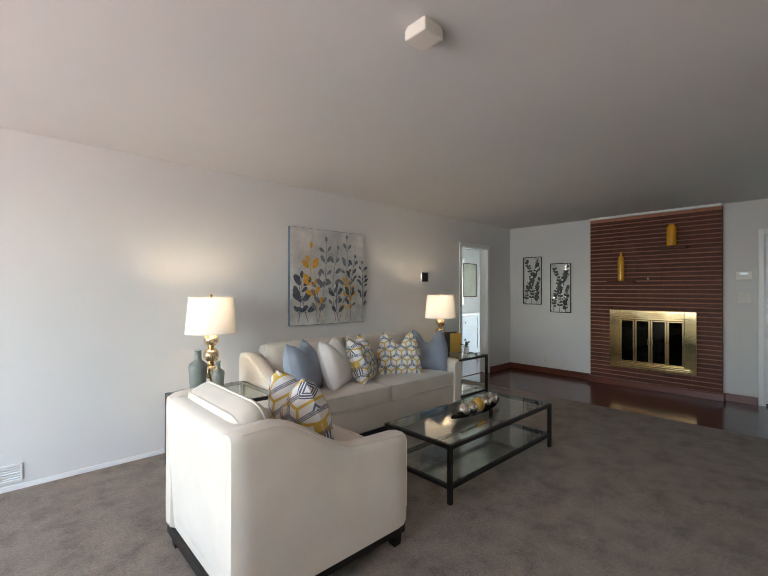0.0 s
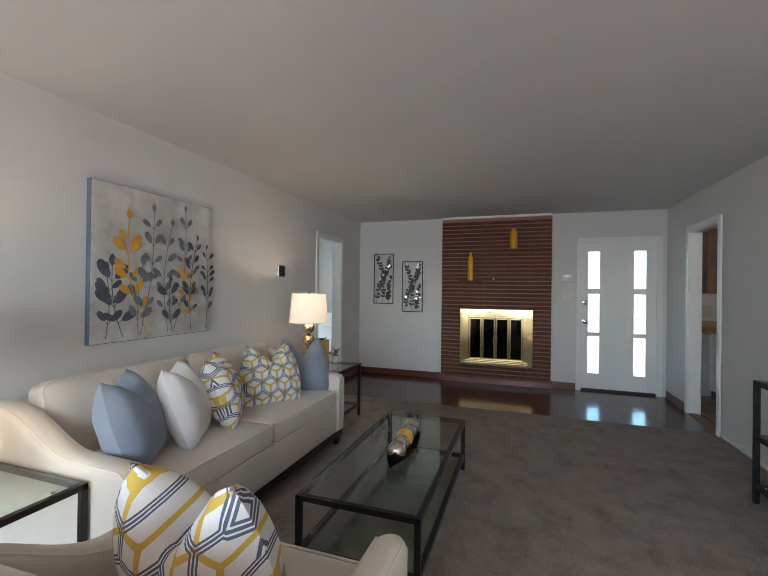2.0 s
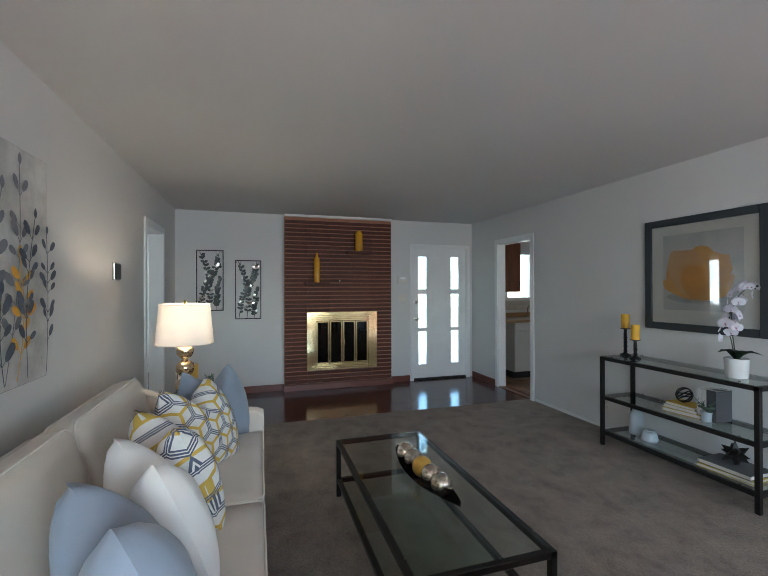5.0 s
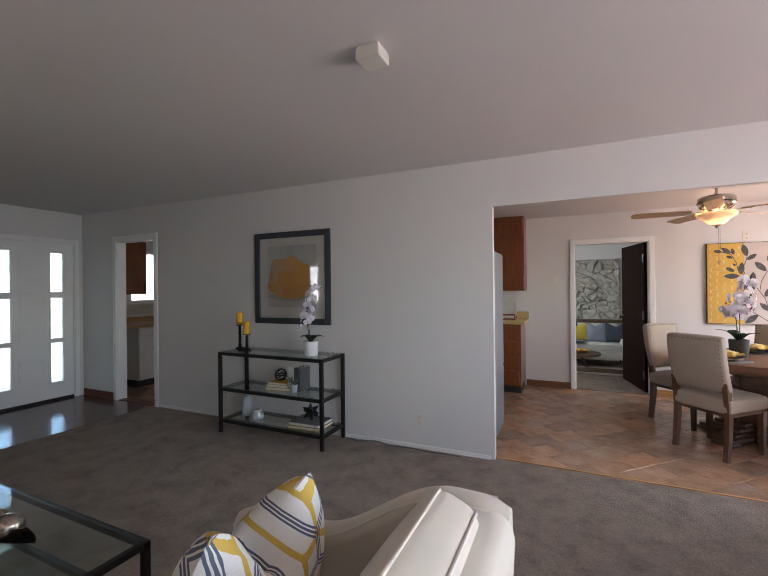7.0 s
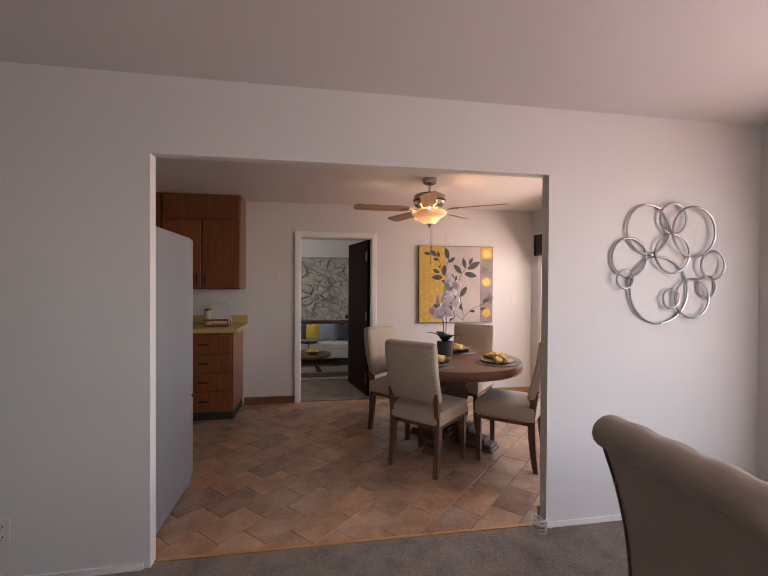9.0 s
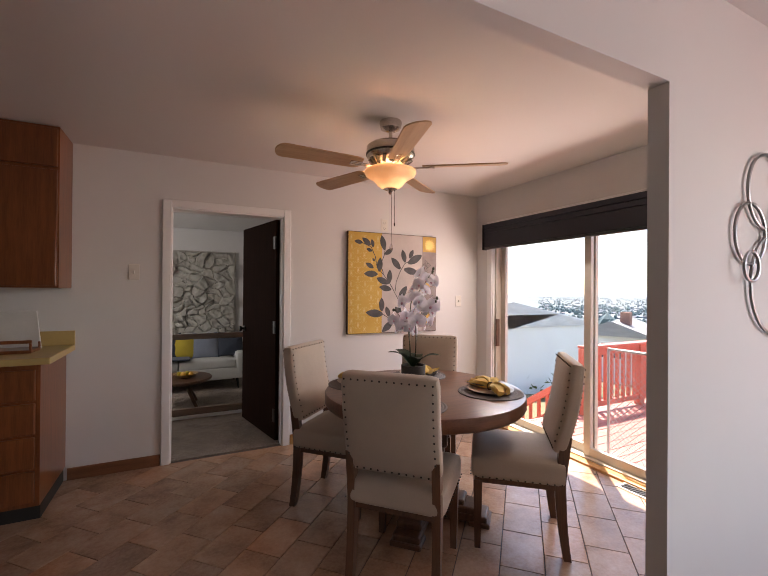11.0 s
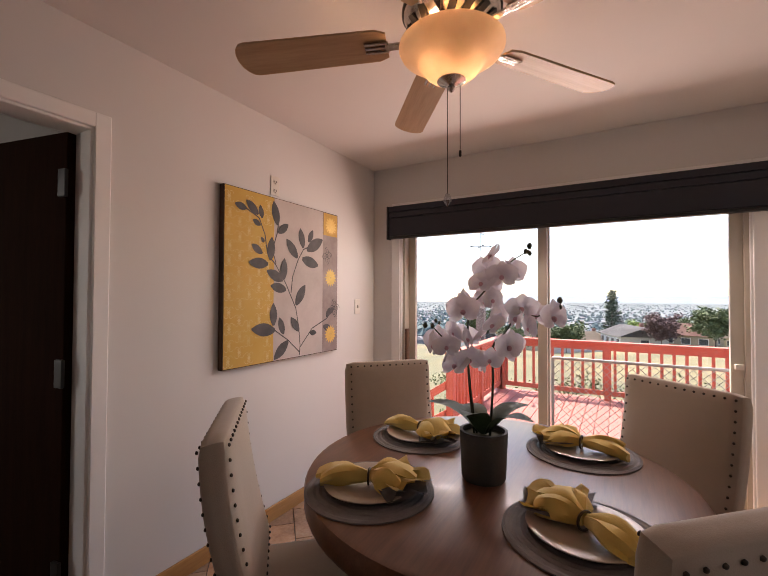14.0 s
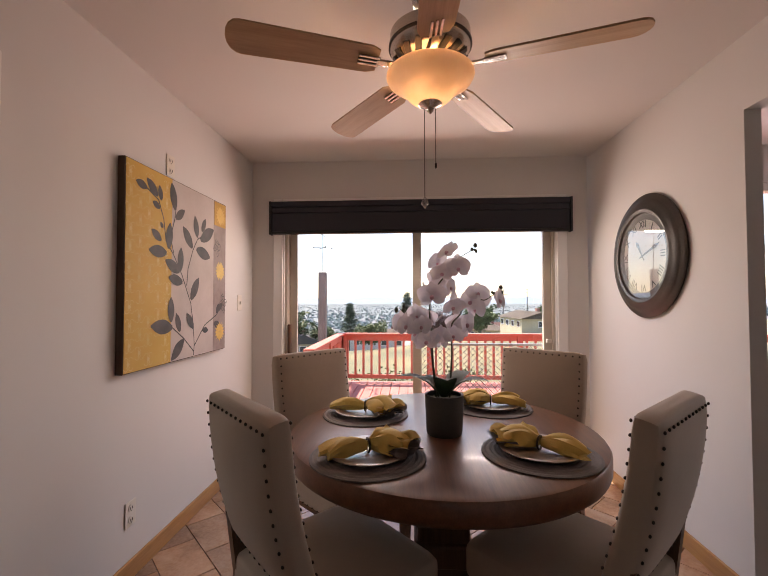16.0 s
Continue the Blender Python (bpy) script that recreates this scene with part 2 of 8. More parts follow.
MERCURY = plain("gold_mercury_glass", (0.8, 0.62, 0.42), 0.08, 1.0, vary=0.12, scale=14, bumpy=0.05)
SILVERBALL = plain("crackled_silver", (0.62, 0.56, 0.48), 0.16, 1.0, vary=0.35, scale=28, fine=60, bumpy=0.6)
GOLDBALL = plain("gold_ball_paint", (0.8, 0.48, 0.1), 0.3, 0.6, vary=0.2, scale=20, bumpy=0.3)
BRONZE = plain("dark_bronze_metal", (0.035, 0.031, 0.028), 0.38, 0.7, vary=0.25, scale=9, bumpy=0.1)
BLACK = plain("black_plastic", (0.012, 0.012, 0.013), 0.35, vary=0.1, bumpy=0.05)
IRON = plain("black_wrought_iron", (0.02, 0.02, 0.021), 0.45, 0.5, vary=0.2, bumpy=0.2)
CREAM = fabric("cream_linen", (0.66, 0.59, 0.5))
PIPING = fabric("cream_piping", (0.74, 0.68, 0.59))
IVORY = fabric("ivory_cotton", (0.72, 0.69, 0.65))
BLUEGREY = fabric("blue_grey_velvet", (0.24, 0.27, 0.325), vary=0.1)
HEX = hex_fabric("hexagon_print_cotton")
CHAIRCLOTH = fabric("beige_chair_linen", (0.44, 0.36, 0.285))
WINGCLOTH = plain("taupe_faux_leather", (0.36, 0.3, 0.25), 0.42, vary=0.08, scale=8, fine=150, bumpy=0.35)
SHADE = None
GLASS = glass("clear_glass", (0.93, 0.97, 0.95))
PANE = glass("window_glass", (0.97, 0.98, 0.98))
TILE = None


# ---- mesh helpers ----
def thing(name, loc, label, category, group="", rz=0.0, kind=""):
    e = new(name)
    e.empty_display_size = 0.05
    e.matrix_basis = pose(*loc, 0, 0, rz)
    return tagged(e, label, category, group, kind)


def part(name, bm, material, parent=None, label="", smooth=False):
    me = bpy.data.meshes.new(name)
    bmesh.ops.recalc_face_normals(bm, faces=bm.faces)
    for f in bm.faces:
        f.smooth = smooth
    bm.to_mesh(me)
    bm.free()
    me.materials.append(material)
    if smooth:
        me.set_sharp_from_angle(angle=radians(40))
    ob = new(name, me)
    if parent is not None:
        ob.parent = parent
    if label:
        ob["label"] = label
    return ob


def share(ob, m, parent=None):
    o = ob.copy()
    scene.collection.objects.link(o)
    o.parent = parent if parent is not None else ob.parent
    o.matrix_basis = m
    return o


def box(bm, x0, x1, y0, y1, z0, z1, bevel=0.0, seg=2, m=None):
    r = bmesh.ops.create_cube(bm, size=1)
    vs = r["verts"]
    for v in vs:
        v.co = Vector(((x0 + x1) / 2 + v.co.x * (x1 - x0), (y0 + y1) / 2 + v.co.y * (y1 - y0), (z0 + z1) / 2 + v.co.z * (z1 - z0)))
    if bevel:
        es = list({e for v in vs for e in v.link_edges})
        b = bmesh.ops.bevel(bm, geom=es, offset=bevel, segments=seg, affect="EDGES", profile=0.5)
        vs = list({v for f in b["faces"] for v in f.verts} | {v for v in vs if v.is_valid})
    if m is not None:
        bmesh.ops.transform(bm, matrix=m, verts=vs)
    return bm


def boxes(*specs, bevel=0.0):
    bm = bmesh.new()
    for s in specs:
        box(bm, *s, bevel=bevel)
    return bm


def rod(bm, p0, p1, r0, r1=None, seg=10, caps=True):
    p0, p1 = Vector(p0), Vector(p1)
    r1 = r0 if r1 is None else r1
    d = p1 - p0
    q = d.to_track_quat("Z", "Y").to_matrix().to_4x4()
    bmesh.ops.create_cone(bm, cap_ends=caps, segments=seg, radius1=r0, radius2=r1, depth=d.length, matrix=Matrix.Translation((p0 + p1) / 2) @ q)
    return bm


def lathe(bm, profile, seg=28, m=None):
    """A surface turned round z from (radius, height) pairs."""
    rings = []
    for r, z in profile:
        if r < 1e-5:
            rings.append([bm.verts.new((0, 0, z))])
        else:
            rings.append([bm.verts.new((r * math.cos(2 * math.pi * i / seg), r * math.sin(2 * math.pi * i / seg), z)) for i in range(seg)])
    for a, b in zip(rings, rings[1:]):
        for i in range(seg):
            j = (i + 1) % seg
            if len(a) == 1 and len(b) > 1:
                bm.faces.new((a[0], b[i], b[j]))
            elif len(b) == 1 and len(a) > 1:
                bm.faces.new((a[i], a[j], b[0]))
            elif len(a) > 1:
                bm.faces.new((a[i], a[j], b[j], b[i]))
    if m is not None:
        bmesh.ops.transform(bm, matrix=m, verts=[v for r in rings for v in r])
    return bm


def tube(bm, pts, r, seg=6, closed=False):
    """A round wire along points; r a radius or one for each point."""
    pts = [Vector(p) for p in pts]
    n, rings = len(pts), []
    side = None
    for i, p in enumerate(pts):
        a = pts[(i - 1) % n] if closed or i else p
        b = pts[(i + 1) % n] if closed or i < n - 1 else p
        d = (b - a).normalized()
        if side is None:
            side = d.orthogonal().normalized()
        side = (side - d * side.dot(d)).normalized()
        up = d.cross(side)
        rr = r[i] if isinstance(r, (list, tuple)) else r
        rings.append([bm.verts.new(p + rr * (side * math.cos(2 * math.pi * k / seg) + up * math.sin(2 * math.pi * k / seg))) for k in range(seg)])
    for i in range(n if closed else n - 1):
        a, b = rings[i], rings[(i + 1) % n]
        for k in range(seg):
            bm.faces.new((a[k], a[(k + 1) % seg], b[(k + 1) % seg], b[k]))
    if not closed:
        bm.faces.new(rings[0][::-1])
        bm.faces.new(rings[-1])
    return bm


def soft_box(bm, hx, hy, hz, r, puff=0.0, n=10, m=None):
    """A cushion: a rounded box of half sizes hx, hy, hz whose wide faces swell by puff."""
    r_ = bmesh.ops.create_cube(bm, size=2)
    bmesh.ops.subdivide_edges(bm, edges=list({e for v in r_["verts"] for e in v.link_edges}), cuts=n, use_grid_fill=True)
    vs = [v for v in bm.verts if not v.tag]
    h = Vector((hx, hy, hz))
    for v in vs:
        u = v.co.copy()
        q = Vector(a * b for a, b in zip(u, h))
        inner = Vector(max(-(b - r), min(b - r, a)) for a, b in zip(q, h))
        d = q - inner
        p = inner + (d.normalized() * r if d.length > 1e-9 else d)
        p.z += puff * (1 - u.x ** 2) * (1 - u.y ** 2) * (1 if u.z > 0 else -1) * abs(u.z)
        v.co = p
        v.tag = True
    if m is not None:
        bmesh.ops.transform(bm, matrix=m, verts=vs)
    return bm


def ball(bm, c, r, seg=16, squash=1.0):
    bmesh.ops.create_uvsphere(bm, u_segments=seg, v_segments=max(6, seg // 2), radius=r, matrix=Matrix.Translation(c) @ Matrix.Diagonal((1, 1, squash, 1)))
    return bm


def prism(bm, loop, z0, z1):
    """A flat polygon (x, y) raised from z0 to z1."""
    a = [bm.verts.new((x, y, z0)) for x, y in loop]
    b = [bm.verts.new((x, y, z1)) for x, y in loop]
    bm.faces.new(a[::-1])
    bm.faces.new(b)
    for i in range(len(loop)):
        j = (i + 1) % len(loop)
        bm.faces.new((a[i], a[j], b[j], b[i]))
    return bm


def leaf(bm, base, tip, width, normal=(0, 0, 1), curl=0.0, n=5, thick=0.0):
    """A pointed leaf blade from base to tip."""
    base, tip, nrm = Vector(base), Vector(tip), Vector(normal).normalized()
    d = tip - base
    side = d.cross(nrm).normalized() * width / 2
    rows = []
    for i in range(n + 1):
        s = i / n
        w = math.sin(math.pi * min(1, s * 0.92 + 0.06)) ** 0.8
        c = base + d * s + nrm * (curl * math.sin(math.pi * s) + 0.0)
        rows.append((bm.verts.new(c - side * w + nrm * curl * 0.25 * w), bm.verts.new(c), bm.verts.new(c + side * w + nrm * curl * 0.25 * w)))
    for a, b in zip(rows, rows[1:]):
        bm.faces.new((a[0], a[1], b[1], b[0]))
        bm.faces.new((a[1], a[2], b[2], b[1]))
    return bm


def structure(name, bm, material, label, smooth=False):
    return tagged(part(name, bm, material, smooth=smooth), label, name.split("_")[0], kind="structure")


def wall_run(bm, p0, p1, thick, z0, z1, openings=()):
    """A wall whose seen face runs from p0 to p1, with its thickness to the right of that way; openings (from, to, sill, head) along it."""
    p0, p1 = Vector((*p0, 0)), Vector((*p1, 0))
    L = (p1 - p0).length
    u = (p1 - p0) / L
    n = Vector((u.y, -u.x, 0))
    m = Matrix(((u.x, n.x, 0, p0.x), (u.y, n.y, 0, p0.y), (0, 0, 1, 0), (0, 0, 0, 1)))
    cuts = sorted(openings)
    s = 0.0
    for a, b, sill, head in cuts:
        if a > s:
            box(bm, s, a, 0, thick, z0, z1, m=m)
        if sill > z0:
            box(bm, a, b, 0, thick, z0, sill, m=m)
        if head < z1:
            box(bm, a, b, 0, thick, head, z1, m=m)
        s = b
    if s < L:
        box(bm, s, L, 0, thick, z0, z1, m=m)
    return bm


# ---- the plan ----
H, HD = 2.44, 2.37                 # ceilings: living room, dining room
XE, YN, XW = 6.54, 3.69, -2.55     # living room: east, north, west faces
YS = -3.46                         # dining room's south face
XDW = -2.50                        # dining room's west face
DECKZ = -0.2
SOUTH_T = 0.07                     # the wall between living and dining rooms


def south_y(x):
    """The living room's face of the wall to the dining room, which runs a little askew."""
    return -0.70 + (0.0165 if x > 1.05 else 0.008) * (x - 1.05)


# walls
structure("wall_north", wall_run(bmesh.new(), (XE + 0.15, YN), (XW, YN), 0.13, 0, 2.6, [(XE + 0.15 - 5.80, XE + 0.15 - 5.10, 0, 2.03)]), WALL, "smooth off-white painted living room wall")
structure("wall_east", wall_run(bmesh.new(), (XE, -0.86), (XE, YN), 0.16, 0, 2.6, [(0.348, 1.265, 0, 2.04), (1.96, 2.81, 0.36, 0.96)]), WALL, "off-white painted wall with front door and fireplace")
bm = wall_run(bmesh.new(), (XW, south_y(XW)), (1.07, south_y(1.05)), SOUTH_T, 0, 2.6, [(1.48, 3.62, 0, 2.055)])
wall_run(bm, (1.07, south_y(1.07)), (XE, south_y(XE)), SOUTH_T, 0, 2.6, [(4.0, 4.74, 0, 2.04)])
structure("wall_south", bm, WALL, "off-white painted wall between living and dining rooms")
structure("wall_west", wall_run(bmesh.new(), (XW, YN), (XW, -0.76), 0.14, 0, 2.6, [(0.45, 3.75, 0.4, 2.15)]), WALL, "off-white painted west wall with large window")
structure("wall_dining_south", wall_run(bmesh.new(), (-2.64, YS), (7.0, YS), 0.12, 0, 2.6, [(2.24, 3.11, 0, 1.98)]), WALL, "pale painted dining room wall with doorway")
structure("wall_dining_west", wall_run(bmesh.new(), (XDW, -0.82), (XDW, YS), 0.14, -0.3, 2.6, [(0.23, 2.39, 0.0, 2.0)]), WALL, "pale painted wall round the sliding glass door")
structure("wall_kitchen_east", wall_run(bmesh.new(), (6.80, YS - 0.1), (6.80, -0.60), 0.13, 0, 2.6, [(1.0, 2.15, 1.2, 2.05)]), WALL, "pale painted kitchen wall with window")

# floors
structure("floor_living", boxes((XW, 5.13, -0.745, YN, -0.25, 0)), CARPET, "taupe cut-pile carpet, worn and dappled")
structure("floor_entry", boxes((5.13, XE + 0.1, -0.76, YN + 0.1, -0.25, -0.012)), MORTAR, "dark floor base under the hardwood planks")
structure("floor_dining", boxes((XDW - 0.1, 7.0, YS - 0.05, -0.745, -0.25, -0.008)), MORTAR_TILE, "grout bed of the dining and kitchen tiles")
# ceilings
structure("ceiling_living", boxes((XW - 0.1, XE + 0.1, -0.78, YN + 0.1, H, H + 0.2)), CEIL, "matt off-white plaster ceiling of the living room")
structure("ceiling_dining", boxes((XDW - 0.1, 7.0, YS - 0.1, -0.78, HD, HD + 0.2)), CEIL, "matt off-white plaster ceiling of the dining room")
structure("roof", boxes((-3.15, 9.2, -9.8, 6.6, 2.85, 3.0)), WHITE, "flat roof with a short overhang at the deck")

# family room behind the dining room door: a carpeted landing with a rail, the room one step lower
FZ = -0.35
structure("floor_landing", boxes((-2.6, 3.4, -4.62, YS - 0.05, -0.25, 0.0)), CARPET, "taupe carpet of the landing")
structure("floor_family", boxes((-2.6, 3.4, -8.3, -4.62, FZ - 0.1, FZ)), CARPET, "grey carpet of the lower family room")
structure("wall_family_south", wall_run(bmesh.new(), (-2.6, -8.2), (3.4, -8.2), 0.12, FZ, 2.6), WALL, "pale painted family room wall")
structure("wall_family_west", wall_run(bmesh.new(), (-2.5, YS), (-2.5, -8.3), 0.12, FZ, 2.6), WALL, "pale painted family room side wall")
structure("wall_family_east", wall_run(bmesh.new(), (3.0, -8.3), (3.0, YS - 0.1), 0.12, FZ, 2.6, [(0.9, 2.9, 0.8, 2.1)]), WALL, "pale painted family room wall with window")
structure("ceiling_family", boxes((-2.7, 3.2, -8.4, YS - 0.1, 2.45, 2.6)), CEIL, "matt white plaster ceiling of the family room")
# hall room behind the north doorway
structure("floor_hall", boxes((4.2, 8.6, YN + 0.1, 5.6, -0.2, 0.0)), HARDWOOD, "dark red hardwood floor of the hall room")
structure("wall_hall_north", wall_run(bmesh.new(), (8.6, 5.5), (4.2, 5.5), 0.12, 0, 2.6, [(0.92, 2.0, 1.0, 2.1)]), WALL, "pale painted hall room wall with window")
structure("wall_hall_east", wall_run(bmesh.new(), (8.5, YN), (8.5, 5.6), 0.12, 0, 2.6), WALL, "pale painted hall room end wall")
structure("wall_hall_west", wall_run(bmesh.new(), (4.3, 5.6), (4.3, YN + 0.13), 0.12, 0, 2.6), WALL, "pale painted hall room side wall")
structure("ceiling_hall", boxes((4.2, 8.6, YN + 0.1, 5.6, 2.4, 2.55)), CEIL, "matt white plaster ceiling of the hall room")



# ---- doors, trim, fixtures of the living room ----
def trim_frame(name, label, lo, hi, head, at, axis, out, w=0.06, d=0.018, depth=0.13):
    """A door's casing and jamb lining round the opening lo..hi on the face `at`; out: +1 or -1, the way the face looks."""
    bm = bmesh.new()
    f0, f1 = sorted((at + out * 0.0005, at + out * d))
    j0, j1 = sorted((at + out * 0.003, at - out * depth))
    for a, b, z0, z1, e0, e1 in ((lo - w, lo + 0.004, 0, head + w, f0, f1), (hi - 0.004, hi + w, 0, head + w, f0, f1), (lo + 0.004, hi - 0.004, head - 0.004, head + w, f0, f1),
                                 (lo - 0.002, lo + 0.014, 0, head, j0, j1), (hi - 0.014, hi + 0.002, 0, head, j0, j1), (lo + 0.014, hi - 0.014, head - 0.014, head + 0.002, j0, j1)):
        if axis == "x":
            box(bm, a, b, e0, e1, z0, z1, bevel=0.003, seg=1)
        else:
            box(bm, e0, e1, a, b, z0, z1, bevel=0.003, seg=1)
    return structure(name, bm, WHITE, label)


trim_frame("trim_hall_doorway", "white gloss painted door casing", 5.10, 5.80, 2.03, YN, "x", -1)
trim_frame("trim_kitchen_doorway", "white gloss painted door casing", 5.07, 5.81, 2.04, south_y(5.4) + 0.012, "x", 1, depth=0.115)
trim_frame("trim_front_door", "white gloss painted front door casing", -0.512, 0.405, 2.04, XE, "y", -1, w=0.05)
trim_frame("trim_family_doorway", "white painted door casing", -0.40, 0.47, 1.98, YS, "x", 1, w=0.055)

bm = boxes((5.86, XE - 0.002, YN - 0.014, YN, 0, 0.09), (5.08, 5.04, YN - 0.014, YN, 0, 0.09), bevel=0.003)
box(bm, XE - 0.014, XE, 2.33, YN - 0.015, 0, 0.09, 0.003)
box(bm, XE - 0.014, XE, 0.46, 0.77, 0, 0.09, 0.003)
box(bm, 5.875, XE - 0.016, south_y(6.2) - 0.004, south_y(6.2) + 0.014, 0, 0.09, 0.003)
structure("baseboard_entry", bm, REDBASE, "stained red-brown wooden baseboard")
bm = boxes((XW, 5.03, YN - 0.012, YN, 0, 0.035), bevel=0.003)
for (xa, xb) in ((1.10, 5.005), (XW + 0.02, -1.07)):
    prism(bm, [(xa, south_y(xa) - 0.005), (xb, south_y(xb) - 0.005), (xb, south_y(xb) + 0.012), (xa, south_y(xa) + 0.012)], 0, 0.03)
structure("baseboard_living", bm, WHITE, "thin white painted baseboard above the carpet")
bm = boxes((-2.49, -0.46, YS, YS + 0.014, 0, 0.085), bevel=0.004)
box(bm, -2.46, -1.06, -0.802, -0.785, 0, 0.085, 0.004)
structure("baseboard_dining", bm, OAK, "honey oak baseboard")
structure("baseboard_kitchen", boxes((0.53, 1.10, YS, YS + 0.014, 0, 0.085), bevel=0.004), BROWNBASE, "dark brown wooden baseboard")
structure("threshold_carpet", boxes((-1.06, 1.06, -0.757, -0.737, -0.01, 0.006), bevel=0.002), OAK, "thin wooden strip between carpet and tiles")
structure("threshold_kitchen", boxes((5.07, 5.81, -0.70, -0.62, -0.01, 0.008), bevel=0.003), BROWNBASE, "brown wooden door threshold")

# front door
FROST, t_, p_ = nodes_of("rippled_glass")
p_.inputs["Base Color"].default_value = (0.86, 0.97, 0.95, 1)
p_.inputs["Transmission Weight"].default_value = 1.0
p_.inputs["Roughness"].default_value = 0.22
vor = add(t_, "ShaderNodeTexVoronoi", Scale=70.0)
t_.links.new(coords(t_), vor.inputs["Vector"])
bump(t_, p_, vor.outputs[0], 0.7, 0.004)
door = tagged(thing("door_1", (6.575, -0.053, 0.015), "white panelled front door with six rippled glass lights", "door"), kind="structure")
cols = ((0.219, 0.365), (-0.330, -0.185))
rows_ = ((0.222, 0.732), (0.783, 1.31), (1.38, 1.888))
bm = bmesh.new()
ys = [-0.455, *cols[1], *cols[0], 0.455]
for a, b in ((ys[0], ys[1]), (ys[2], ys[3]), (ys[4], ys[5])):
    box(bm, -0.02, 0.02, a, b, 0, 2.015)
for c in cols:
    zs = [0, *[z for r in rows_ for z in r], 2.015]
    for i in range(0, 8, 2):
        box(bm, -0.02, 0.02, c[0], c[1], zs[i], zs[i + 1])
part("leaf", bm, WHITE, door)
for c in cols:
    for r in rows_:
        part("pane", boxes((-0.004, 0.004, c[0] - 0.004, c[1] + 0.004, r[0] - 0.004, r[1] + 0.004)), FROST, door, "rippled obscure glass")
        bm = bmesh.new()
        for y0, y1, z0, z1 in ((c[0] - 0.012, c[0] + 0.004, r[0] - 0.012, r[1] + 0.012), (c[1] - 0.004, c[1] + 0.012, r[0] - 0.012, r[1] + 0.012), (c[0], c[1], r[0] - 0.012, r[0] + 0.004), (c[0], c[1], r[1] - 0.004, r[1] + 0.012)):
            box(bm, -0.026, -0.016, y0, y1, z0, z1, 0.003, 1)
        part("glazing_bead", bm, WHITE, door)
for z0, z1 in ((0.27, 0.55), (0.68, 0.97), (1.10, 1.39), (1.52, 1.83)):
    bm = bmesh.new()
    box(bm, -0.025, -0.018, -0.105, 0.15, z0, z1, 0.005, 2)
    box(bm, -0.029, -0.018, -0.085, 0.13, z0 + 0.02, z1 - 0.02, 0.006, 2)
    part("raised_panel", bm, WHITE, door)
for z, r in ((0.93, 0.026), (1.19, 0.022)):
    bm = lathe(bmesh.new(), [(0, 0), (0.032, 0), (0.032, 0.008), (0.012, 0.012), (0.011, 0.03), (r, 0.04), (r, 0.055), (0.012, 0.062), (0, 0.062)], 20, pose(-0.02, 0.40, z, 0, -90, 0))
    part("door_knob" if z < 1 else "deadbolt", bm, CHROME, door, "polished chrome", smooth=True)
for z in (0.25, 1.02, 1.8):
    part("hinge", boxes((-0.03, -0.012, -0.468, -0.45, z - 0.05, z + 0.05), bevel=0.003), BRONZE, door)
part("sweep", boxes((-0.03, 0.015, -0.45, 0.45, -0.014, 0.016), bevel=0.003), BLACK, door, "black rubber door sweep")
# unseen pale ground added outside so the rippled panes look bright
structure("porch", boxes((6.7, 12, -6, 8, -0.3, -0.1)), plain("pale_bounce_slab", (0.5, 0.49, 0.46), 0.9, vary=0.1), "unseen pale slab added to brighten the front door's glass")

# fireplace
FY0, FY1 = 0.78, 2.32
fire = thing("fireplace", (6.47, 1.55, 0), "red roman brick fireplace with polished brass glass doors", "fireplace")
for b in ((0, 0.068, FY0 - 1.55, -0.45, 0, 2.405), (0, 0.068, 0.40, FY1 - 1.55, 0, 2.405), (0, 0.068, -0.45, 0.40, 0, 0.36), (0, 0.068, -0.45, 0.40, 0.96, 2.405)):
    part("mortar_bed", boxes(b), MORTAR, fire)
SOOT = plain("sooty_firebrick", (0.02, 0.018, 0.017), 0.95, vary=0.3, bumpy=0.4)
bm = boxes((0.07, 0.5, -0.47, -0.45, 0.33, 0.98), (0.07, 0.5, 0.40, 0.42, 0.33, 0.98), (0.07, 0.5, -0.45, 0.40, 0.33, 0.36), (0.07, 0.5, -0.45, 0.40, 0.96, 0.98), (0.48, 0.5, -0.45, 0.40, 0.36, 0.96))
part("firebox", bm, SOOT, fire, "black sooty firebox")
part("hearth_plinth", boxes((-0.045, 0.06, FY0 - 1.57, FY1 - 1.53, 0, 0.085), bevel=0.004), REDBASE, fire, "red-brown plinth board")
part("top_trim", boxes((-0.04, 0.06, FY0 - 1.55, FY1 - 1.55, 2.407, 2.437), bevel=0.003), WHITE, fire, "white ceiling trim strip")
part("white_knob", ball(bmesh.new(), (-0.035, 0.01, 1.52), 0.012, 10), WHITE, fire, smooth=True)
for y, z in ((0.335, 1.455), (-0.265, 1.905)):
    part("brick_ledge", boxes((-0.11, 0, y - 0.17, y + 0.17, z, z + 0.04), bevel=0.003), BRICK, fire, "projecting brick ledge")
